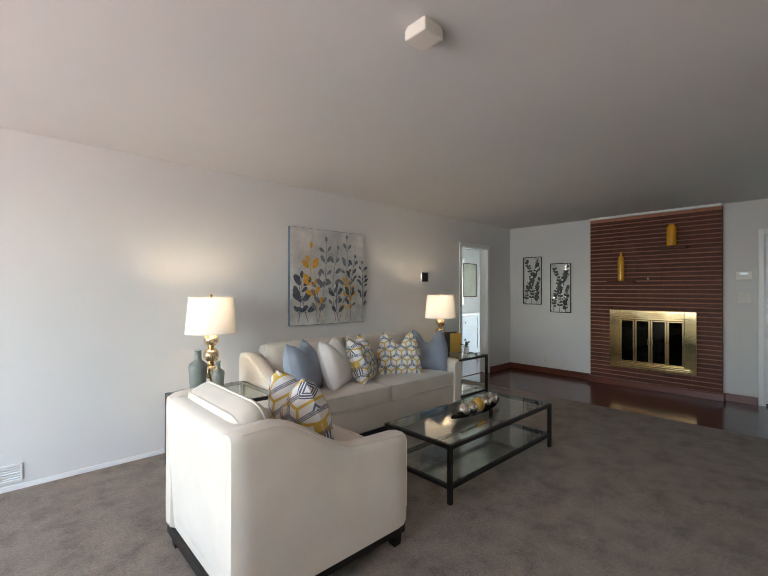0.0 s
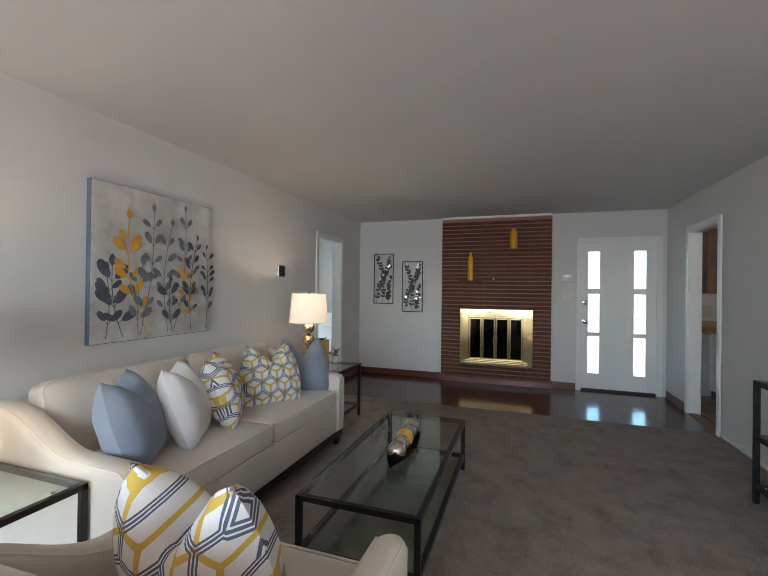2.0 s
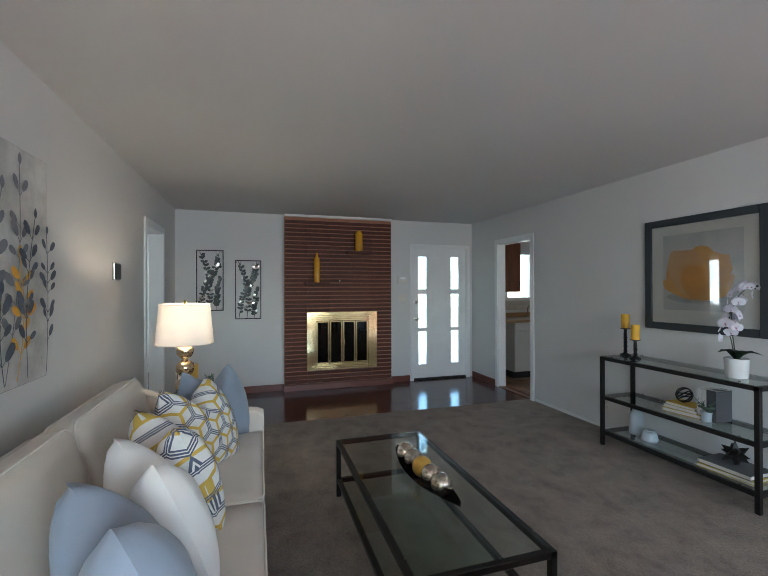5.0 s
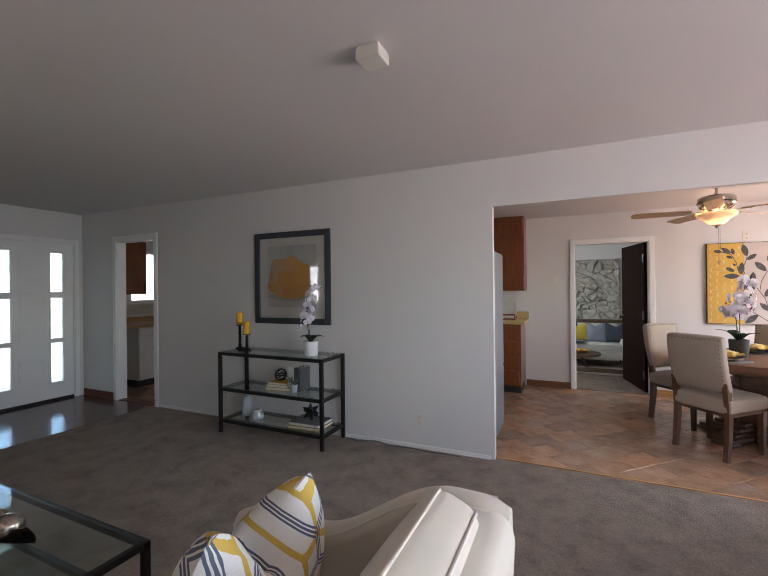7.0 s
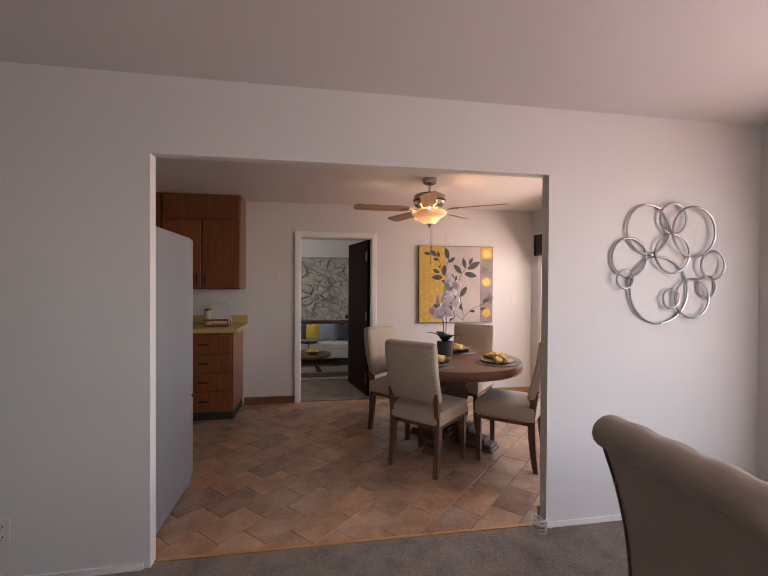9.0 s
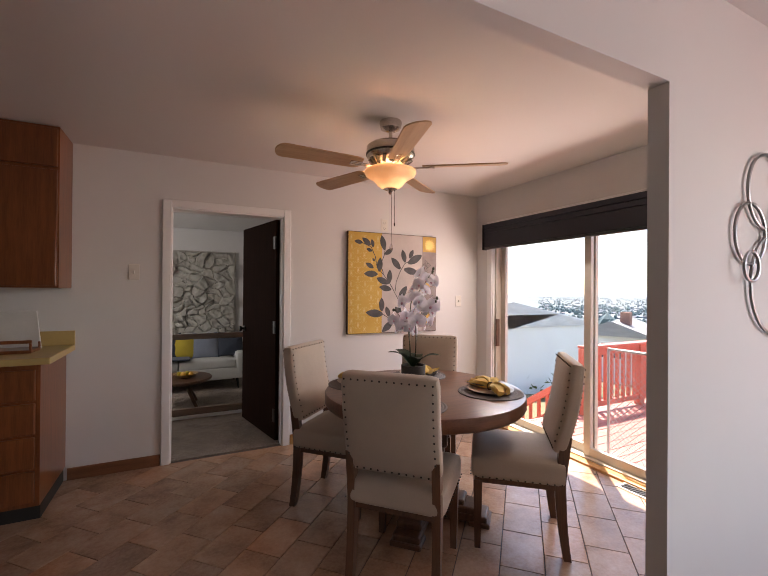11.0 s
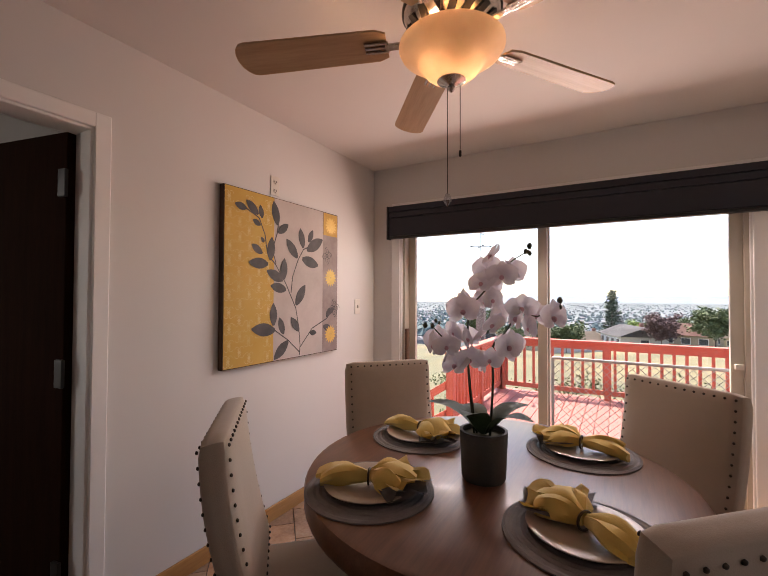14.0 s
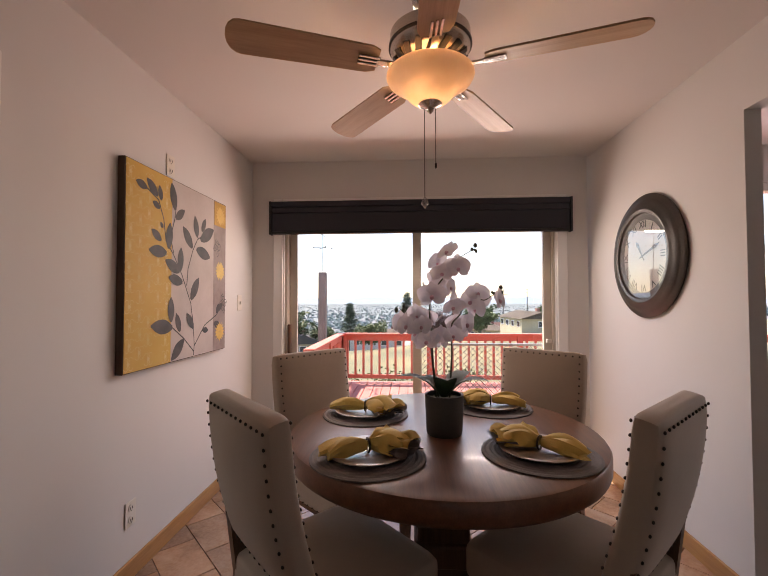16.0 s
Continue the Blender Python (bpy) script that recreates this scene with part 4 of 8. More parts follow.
# tray of balls
TRAY = plain("smoky_glass_tray", (0.06, 0.05, 0.045), 0.12, 0.3, vary=0.2, bumpy=0.05)
tray = thing("ball_tray", (2.765, 1.825, 0.382), "long dark boat-shaped tray on the coffee table", "tray", rz=4)
bm, n = bmesh.new(), 20
top, low = [], []
for i in range(n + 1):
    s = -1 + 2 * i / n
    hw = 0.075 * (1 - abs(s) ** 2.2) + 0.004
    zz = 0.004 + 0.03 * abs(s) ** 2.5
    top.append([bm.verts.new((s * 0.37, hw * k, zz + 0.022 * abs(k) ** 2)) for k in (-1, -0.6, -0.2, 0.2, 0.6, 1)])
for a, b in zip(top, top[1:]):
    for k in range(5):
        bm.faces.new((a[k], a[k + 1], b[k + 1], b[k]))
bmesh.ops.solidify(bm, geom=bm.faces[:], thickness=0.004)
part("dish", bm, TRAY, tray, smooth=True)
for k, (mt, lb) in enumerate(((SILVERBALL, "crackled silver"), (SILVERBALL, "crackled pale silver"), (GOLDBALL, "yellow-gold"), (SILVERBALL, "crackled pale silver"), (SILVERBALL, "bronze-toned silver"))):
    b = tagged(part("decorative_ball", ball(bmesh.new(), (0, 0, 0), 0.054, 24), mt, smooth=True), lb + " decorative ball lying in the tray", "ball", "balls in the tray")
    b.location = (2.565 + 0.105 * k, 1.813 + 0.007 * k, 0.382 + 0.064)


# table lamps
SHADE, t_, p_ = nodes_of("lampshade_linen")
t_.nodes.remove(p_)
df, tl = add(t_, "ShaderNodeBsdfDiffuse", Color=(0.85, 0.8, 0.73, 1)), add(t_, "ShaderNodeBsdfTranslucent", Color=(0.9, 0.82, 0.74, 1))
mx = add(t_, "ShaderNodeMixShader", Fac=0.13)
t_.links.new(df.outputs[0], mx.inputs[1])
t_.links.new(tl.outputs[0], mx.inputs[2])
t_.links.new(mx.outputs[0], t_.nodes["Material Output"].inputs[0])


def table_lamp(loc, label):
    o = thing("table_lamp", loc, label, "lamp", "table lamps")
    part("foot", boxes((-0.05, 0.05, -0.05, 0.05, 0, 0.05), bevel=0.004), GLASS, o, "clear acrylic block foot")
    part("collar", lathe(bmesh.new(), [(0, 0.05), (0.035, 0.05), (0.035, 0.06), (0.014, 0.066), (0.014, 0.09), (0, 0.09)], 20), BRASS, o, smooth=True)
    z = 0.085
    for r in (0.064, 0.062, 0.058):
        part("ball", ball(bmesh.new(), (0, 0, z + r), r, 28), MERCURY, o, "gold mercury glass", smooth=True)
        z += 2 * r - 0.002
        part("neck_ring", lathe(bmesh.new(), [(0.02, z - 0.006), (0.024, z), (0.02, z + 0.006)], 18), BRASS, o, smooth=True)
        z += 0.004
    part("stem", rod(bmesh.new(), (0, 0, z), (0, 0, 0.735), 0.007), BRASS, o)
    part("finial", lathe(bmesh.new(), [(0, 0.735), (0.012, 0.735), (0.006, 0.742), (0.013, 0.752), (0.008, 0.762), (0, 0.765)], 14), BRASS, o, smooth=True)
    bm = bmesh.new()
    lathe(bm, [(0.192, 0.455), (0.166, 0.735)], 48)
    sh = part("shade", bm, SHADE, o, "white linen drum shade, lit", smooth=True)
    for r, zz in ((0.192, 0.455), (0.166, 0.735)):
        part("shade_rim", tube(bmesh.new(), [(r * math.cos(a * math.pi / 24), r * math.sin(a * math.pi / 24), zz) for a in range(48)], 0.003, 6, True), PIPING, sh)
    part("spider", boxes((-0.165, 0.165, -0.003, 0.003, 0.728, 0.733), (-0.003, 0.003, -0.165, 0.165, 0.728, 0.733)), BRASS, sh)
    part("light_bulb", ball(bmesh.new(), (0, 0, 0.56), 0.03, 16, 1.2), glow("warm_bulb", (1.0, 0.75, 0.5), 0.6), o, smooth=True)
    bulb("lamp_light", (loc[0], loc[1], loc[2] + 0.655), 0.65, (1.0, 0.76, 0.56), 0.03)
    return o


table_lamp((1.21, 3.27, 0.562), "lit table lamp of gold mercury glass balls with white drum shade")
table_lamp((3.955, 3.17, 0.562), "lit table lamp of gold mercury glass balls with white drum shade")

CELADON = plain("grey_green_glaze", (0.2, 0.22, 0.19), 0.22, vary=0.2, scale=10, bumpy=0.05)
for x, y, s, in ((1.06, 3.12, 1.32), (1.19, 3.075, 0.97)):
    b = tagged(part("ceramic_bottle", lathe(bmesh.new(), [(0, 0), (0.034, 0), (0.038, 0.01), (0.05, 0.17), (0.047, 0.185), (0.022, 0.205), (0.018, 0.215), (0.018, 0.255), (0.022, 0.262), (0.017, 0.264), (0, 0.25)], 26), CELADON, smooth=True), "glossy grey-green ceramic bottle on the side table", "vase", "grey-green bottles")
    b.matrix_basis = pose(x, y, 0.5625) @ Matrix.Diagonal((s, s, s, 1))


def book(name, loc, sx, sy, h, colour, label, rz=0, upright=False, group="books on the console"):
    o = thing(name, loc, label, "book", group, rz=rz)
    if upright:
        o.matrix_basis = pose(loc[0], loc[1], loc[2] + sx / 2, 0, 0, rz) @ pose(h / 2, 0, 0, 0, -90, 0)
    part("cover", boxes((-sx / 2, sx / 2, -sy / 2, sy / 2, 0, 0.003), (-sx / 2, sx / 2, -sy / 2, sy / 2, h - 0.003, h), (-sx / 2, sx / 2, -sy / 2, -sy / 2 + 0.004, 0.003, h - 0.003)), plain("cloth_" + name + str(round(colour[0] * 100)), colour, 0.6, vary=0.06), o)
    part("pages", boxes((-sx / 2 + 0.004, sx / 2 - 0.004, -sy / 2 + 0.005, sy / 2 - 0.004, 0.003, h - 0.003)), plain("paper_edge", (0.72, 0.68, 0.6), 0.8, stretch=(1, 1, 30), vary=0.1), o, "cream page block")
    return o


# side table beyond the sofa: dark frame, gold book, small plant
book("book", (4.19, 3.2, 0.5625), 0.26, 0.19, 0.03, (0.03, 0.025, 0.02), "black upright book beside the lamp", 70, True, "books on the side table")
book("book", (4.26, 3.17, 0.5625), 0.24, 0.17, 0.022, (0.45, 0.3, 0.06), "gold upright book beside the lamp", 70, True, "books on the side table")
LEAFDARK = plain("dark_green_leaf", (0.03, 0.055, 0.025), 0.6, vary=0.25, scale=12, bumpy=0.1)
SAGE = plain("sage_leaf", (0.12, 0.17, 0.12), 0.6, vary=0.25, scale=14, bumpy=0.15)


def small_plant(loc, pot_mat, label, spread=0.1, pot_r=0.035, pot_h=0.07, leaves=46, colour=None, seed=3):
    rnd = random.Random(seed)
    o = thing("potted_plant", loc, label, "plant")
    part("pot", lathe(bmesh.new(), [(0, 0), (pot_r * 0.85, 0), (pot_r, pot_h * 0.9), (pot_r * 1.05, pot_h), (pot_r * 0.9, pot_h), (pot_r * 0.85, pot_h * 0.85), (0, pot_h * 0.85)], 22), pot_mat, o, smooth=True)
    lf, st = bmesh.new(), bmesh.new()
    for k in range(12):
        a, e = rnd.uniform(0, 6.28), rnd.uniform(0.3, 1.2)
        tip = Vector((math.cos(a) * math.cos(e), math.sin(a) * math.cos(e), math.sin(e))) * spread * rnd.uniform(0.7, 1.2) + Vector((0, 0, pot_h))
        base = Vector((0, 0, pot_h * 0.85))
        tube(st, [base, base.lerp(tip, 0.5) + Vector((0, 0, 0.012)), tip], 0.0015, 4)
        for q in range(leaves // 12):
            p = base.lerp(tip, 0.35 + 0.65 * q / (leaves // 12))
            d = Vector((rnd.uniform(-1, 1), rnd.uniform(-1, 1), rnd.uniform(-0.3, 0.8))).normalized()
            leaf(lf, p, p + d * 0.028, 0.018, d.orthogonal(), 0.003, 3)
    part("stems", st, colour or SAGE, o)
    part("foliage", lf, colour or SAGE, o, "small grey-green leaves")
    return o


BLUEPOT = plain("pale_blue_ceramic", (0.5, 0.55, 0.58), 0.3, vary=0.08, bumpy=0.05)
WHITEPOT = plain("white_ceramic", (0.78, 0.77, 0.75), 0.22, vary=0.03, bumpy=0.04)
small_plant((4.33, 3.05, 0.5625), WHITEPOT, "small sage plant in a white pot beside the lamp", 0.1, seed=5)
small_plant((2.84, -0.40, 0.4475), BLUEPOT, "small sage plant in a pale pot on the console", 0.11, seed=8)

# console: candle holders, orchid, books, knot, vases, star
CANDLE = plain("yellow_candle_wax", (0.75, 0.40, 0.02), 0.45, vary=0.06, bumpy=0.05)
for x, y, h in ((3.60, -0.50, 0.245), (3.43, -0.42, 0.165)):
    o = thing("candle_holder", (x, y, 0.7975), "dark turned candle holder with a yellow pillar candle", "candle holder", "candle holders")
    prof = [(0, 0), (0.045, 0), (0.045, 0.008), (0.02, 0.02)]
    k = 0
    while prof[-1][1] + 0.045 < h - 0.02:
        z = prof[-1][1]
        prof += [(0.011, z + 0.008), (0.02, z + 0.02), (0.011, z + 0.032), (0.015, z + 0.04)]
    prof += [(0.012, h - 0.015), (0.042, h - 0.004), (0.042, h), (0, h)]
    part("stand", lathe(bmesh.new(), prof, 24), IRON, o, smooth=True)
    part("candle", lathe(bmesh.new(), [(0, h), (0.033, h), (0.0335, h + 0.12), (0.03, h + 0.125), (0.01, h + 0.118), (0, h + 0.118)], 24), CANDLE, o, "yellow wax", smooth=True)
    part("wick", rod(bmesh.new(), (0, 0, h + 0.118), (0.002, 0, h + 0.13), 0.0012, seg=6), BLACK, o)

PETAL, t_, p_ = nodes_of("white_orchid_petal")
t_.nodes.remove(p_)
cl = ramp(t_, noise_tex(t_, coords(t_), 30, 4), ((0.3, (0.74, 0.70, 0.78)), (0.7, (0.84, 0.82, 0.85))))
df, tl, mx = add(t_, "ShaderNodeBsdfDiffuse"), add(t_, "ShaderNodeBsdfTranslucent"), add(t_, "ShaderNodeMixShader", Fac=0.42)
for a_, b_ in ((cl, df.inputs[0]), (cl, tl.inputs[0]), (df.outputs[0], mx.inputs[1]), (tl.outputs[0], mx.inputs[2]), (mx.outputs[0], t_.nodes["Material Output"].inputs[0])):
    t_.links.new(a_, b_)
PETALC = plain("pink_orchid_lip", (0.6, 0.35, 0.42), 0.5, vary=0.2, scale=30)
STEM = plain("dark_stem", (0.045, 0.05, 0.025), 0.5, vary=0.2)


def orchid_flower(bm, lip, c, face, s, rnd):
    f = Vector(face).normalized()
    up = (Vector((0, 0, 1)) - f * f.z).normalized()
    sd = f.cross(up)
    for ang, ln, wd in ((90, 1.0, 0.8), (210, 0.95, 0.72), (330, 0.95, 0.72), (15, 1.1, 1.25), (165, 1.1, 1.25)):
        a = radians(ang + rnd.uniform(-8, 8))
        d = sd * math.cos(a) + up * math.sin(a)
        leaf(bm, Vector(c), Vector(c) + d * s * ln + f * s * 0.12, s * wd, f, s * 0.12, 5)
    ball(lip, Vector(c) + f * s * 0.12 - up * s * 0.1, s * 0.16, 8)


def orchid(loc, label, pot_r, pot_h, sprays, flower, pot_mat, seed, leaf_len=0.14, dense=2.1):
    """A potted orchid; sprays: lists of points of each flowering stem from the pot up."""
    rnd = random.Random(seed)
    o = thing("orchid", loc, label, "plant")
    part("pot", lathe(bmesh.new(), [(0, 0), (pot_r * 0.88, 0), (pot_r * 0.92, 0.008), (pot_r, pot_h * 0.92), (pot_r, pot_h), (pot_r * 0.88, pot_h), (pot_r * 0.86, pot_h * 0.88), (0, pot_h * 0.88)], 32), pot_mat, o, smooth=True)
    part("soil", lathe(bmesh.new(), [(0, pot_h * 0.9), (pot_r * 0.87, pot_h * 0.9)], 24), plain("moss", (0.06, 0.055, 0.03), 0.95, vary=0.3, bumpy=0.8), o)
    for k in range(5):
        a = k * 1.26 + rnd.uniform(-0.25, 0.25)
        ln = leaf_len * rnd.uniform(0.75, 1.1)
        d = Vector((math.cos(a), math.sin(a), 0))
        b = Vector((0, 0, pot_h * 0.92)) + d * 0.01
        bm = leaf(bmesh.new(), b, b + d * ln + Vector((0, 0, leaf_len * rnd.uniform(0.2, 0.6))), max(0.066, leaf_len * 0.5), Vector((0, 0, 1)) - d * 0.3, 0.03, 7)
        bmesh.ops.solidify(bm, geom=bm.faces[:], thickness=0.002)
        part("leaf", bm, LEAFDARK, o, "thick dark green leaf", smooth=True)
    for pts, start in sprays:
        P = [Vector(p) for p in pts]
        fine = []
        for i in range(len(P) - 1):
            p0, p1, p2, p3 = P[max(0, i - 1)], P[i], P[i + 1], P[min(len(P) - 1, i + 2)]
            for q in range(8):
                s = q / 8
                fine.append(0.5 * ((2 * p1) + (p2 - p0) * s + (2 * p0 - 5 * p1 + 4 * p2 - p3) * s * s + (3 * p1 - p0 - 3 * p2 + p3) * s ** 3))
        fine.append(P[-1])
        sp = part("flower_spray", tube(bmesh.new(), fine, [0.004 - 0.0025 * i / len(fine) for i in range(len(fine))], 6), STEM, o, "dark stem with white blossoms", smooth=True)
        bm, lip, bud = bmesh.new(), bmesh.new(), bmesh.new()
        n = len(fine)
        count = max(6, int((n - int(n * start)) / dense))
        for k in range(count):
            i = int(n * start + (n * 0.86 - n * start) * k / count)
            a = k * 2.4 + rnd.uniform(-0.4, 0.4)
            off = Vector((math.cos(a), math.sin(a), rnd.uniform(-0.4, 0.5))) * flower * rnd.uniform(0.75, 1.3)
            orchid_flower(bm, lip, fine[i] + off, off + Vector((0, 0, 0.01)), flower * rnd.uniform(0.8, 1.1), rnd)
        for k in range(4):
            i = n - 1 - k
            ball(bud, fine[i] + Vector((rnd.uniform(-1, 1), rnd.uniform(-1, 1), rnd.uniform(-0.6, 1))) * 0.018, 0.008 - 0.001 * k, 10, 1.3)
        part("blossoms", bm, PETAL, sp, "white orchid petals", smooth=True)
        tagged(part("lips", lip, PETALC, sp, "pink blossom centres", smooth=True), "pink blossom centres", kind="stuff")
        tagged(part("buds", bud, STEM, sp, "dark round buds", smooth=True), "dark round buds", kind="stuff")
    return o


orchid((2.66, -0.42, 0.7975), "white orchid in a white ceramic pot on the console", 0.068, 0.13,
       [([(0, 0, 0.11), (0.02, 0.0, 0.26), (0.03, 0.0, 0.40), (-0.01, 0.02, 0.52), (-0.08, 0.03, 0.60), (-0.14, 0.04, 0.61)], 0.30), ([(0.01, 0.0, 0.11), (0.03, 0.0, 0.24), (0.04, 0.02, 0.34), (0.01, 0.03, 0.44)], 0.40)], 0.04, WHITEPOT, 4, 0.13, 1.7)
book("book", (3.02, -0.47, 0.4475), 0.27, 0.2, 0.028, (0.55, 0.36, 0.04), "yellow book lying on the console shelf", 8)
book("book", (3.03, -0.47, 0.476), 0.24, 0.18, 0.02, (0.6, 0.58, 0.54), "pale book lying on a yellow book", 4)
book("book", (3.03, -0.47, 0.4965), 0.22, 0.17, 0.022, (0.55, 0.36, 0.04), "small yellow book on top of the pile", 0)
for k, c in enumerate(((0.7, 0.69, 0.66), (0.62, 0.6, 0.57), (0.07, 0.075, 0.085), (0.09, 0.09, 0.095))):
    book("book", (2.90 - 0.034 * k, -0.49, 0.4475), 0.22, 0.16, 0.03, c, ("white" if k < 2 else "charcoal") + " book standing on the console shelf", 180, True)
bm = bmesh.new()
for k in range(4):
    m = Euler((k * 0.8, k * 1.1, k * 0.5)).to_matrix()
    tube(bm, [m @ Vector((0.055 * math.cos(a * math.pi / 14), 0.055 * math.sin(a * math.pi / 14), 0)) for a in range(28)], 0.005, 6, True)
tagged(part("wire_knot", bm, IRON, smooth=True), "dark metal ring knot lying on the books", "ornament").location = (3.05, -0.47, 0.5185 + 0.06)
tagged(part("ribbed_vase", lathe(bmesh.new(), [(0, 0), (0.045, 0), (0.052, 0.01), *[(0.052 + 0.002 * (k % 2), 0.02 + 0.012 * k) for k in range(13)], (0.04, 0.185), (0.026, 0.2), (0.03, 0.208), (0.022, 0.208), (0, 0.19)], 28), BLUEPOT, smooth=True), "tall pale blue ribbed vase on the lowest shelf", "vase").location = (3.47, -0.47, 0.1375)
tagged(part("ribbed_pot", lathe(bmesh.new(), [(0, 0), (0.05, 0), (0.062, 0.015), *[(0.062 - 0.002 * k + 0.002 * (k % 2), 0.02 + 0.008 * k) for k in range(8)], (0.035, 0.088), (0.04, 0.095), (0.03, 0.095), (0, 0.07)], 28), BLUEPOT, smooth=True), "squat pale blue ribbed pot on the lowest shelf", "vase").location = (3.30, -0.42, 0.1375)
book("book", (2.70, -0.46, 0.1375), 0.34, 0.25, 0.022, (0.55, 0.4, 0.03), "yellow book at the bottom of the pile", 6)
book("book", (2.70, -0.46, 0.160), 0.32, 0.24, 0.03, (0.14, 0.14, 0.145), "grey book on the lowest shelf", 2)
bm = bmesh.new()
for d in [Vector(v).normalized() for v in ((1, 0, 0), (-1, 0, 0), (0, 1, 0), (0, -1, 0), (0, 0, 1), (0, 0, -1), (1, 1, 1), (-1, 1, 1), (1, -1, 1), (-1, -1, 1), (1, 1, -1), (-1, 1, -1), (1, -1, -1), (-1, -1, -1))]:
    q = d.to_track_quat("Z", "Y").to_matrix().to_4x4()
    bmesh.ops.create_cone(bm, cap_ends=True, segments=4, radius1=0.035, radius2=0.0, depth=0.075, matrix=q @ Matrix.Translation((0, 0, 0.055)))
tagged(part("metal_star", bm, BRONZE), "dark faceted metal star on a grey book", "ornament").location = (2.69, -0.45, 0.1905 + 0.075)


# ---- dining room ----
TX, TY = -0.955, -2.06
table = thing("dining_table", (TX, TY, 0), "round dark walnut pedestal dining table with a thick edge", "table")
part("tabletop", lathe(bmesh.new(), [(0, 0.695), (0.545, 0.695), (0.55, 0.676), (0.59, 0.672), (0.597, 0.678), (0.602, 0.69), (0.602, 0.736), (0.596, 0.746), (0.582, 0.75), (0, 0.75)], 72), TABLEWOOD, table, smooth=True)
bm = bmesh.new()
for z0, z1, r in ((0.66, 0.695, 0.22), (0.62, 0.66, 0.17), (0.58, 0.62, 0.145)):
    box(bm, -r, r, -r, r, z0, z1, 0.012, 3)
part("capital", bm, LEGWOOD, table, "stepped moulded capital")
bm = bmesh.new()
for z0, z1, r in ((0.17, 0.58, 0.10), (0.40, 0.50, 0.112), (0.25, 0.35, 0.112)):
    box(bm, -r, r, -r, r, z0, z1, 0.018, 3)
part("pedestal", bm, LEGWOOD, table)
for k in range(2):
    bm = bmesh.new()
    m = pose(0, 0, 0, 0, 0, 90 * k + 45)
    for i, (L, z0, z1, w) in enumerate(((0.39, 0.02, 0.06, 0.075), (0.33, 0.06, 0.10, 0.07), (0.26, 0.10, 0.135, 0.065), (0.19, 0.135, 0.175, 0.06))):
        box(bm, -L, L, -w - 0.001 * k, w + 0.001 * k, z0 + 0.001 * k, z1 + 0.001 * k, 0.01, 2, m)
    for sx in (-1, 1):
        box(bm, sx * 0.345 - 0.06, sx * 0.345 + 0.06, -0.085, 0.085, 0, 0.03, 0.006, 1, m)
    part("foot", bm, LEGWOOD, table, "stepped cross foot")

NAIL = plain("dark_nailhead", (0.06, 0.045, 0.035), 0.35, 0.8, vary=0.1, bumpy=0)


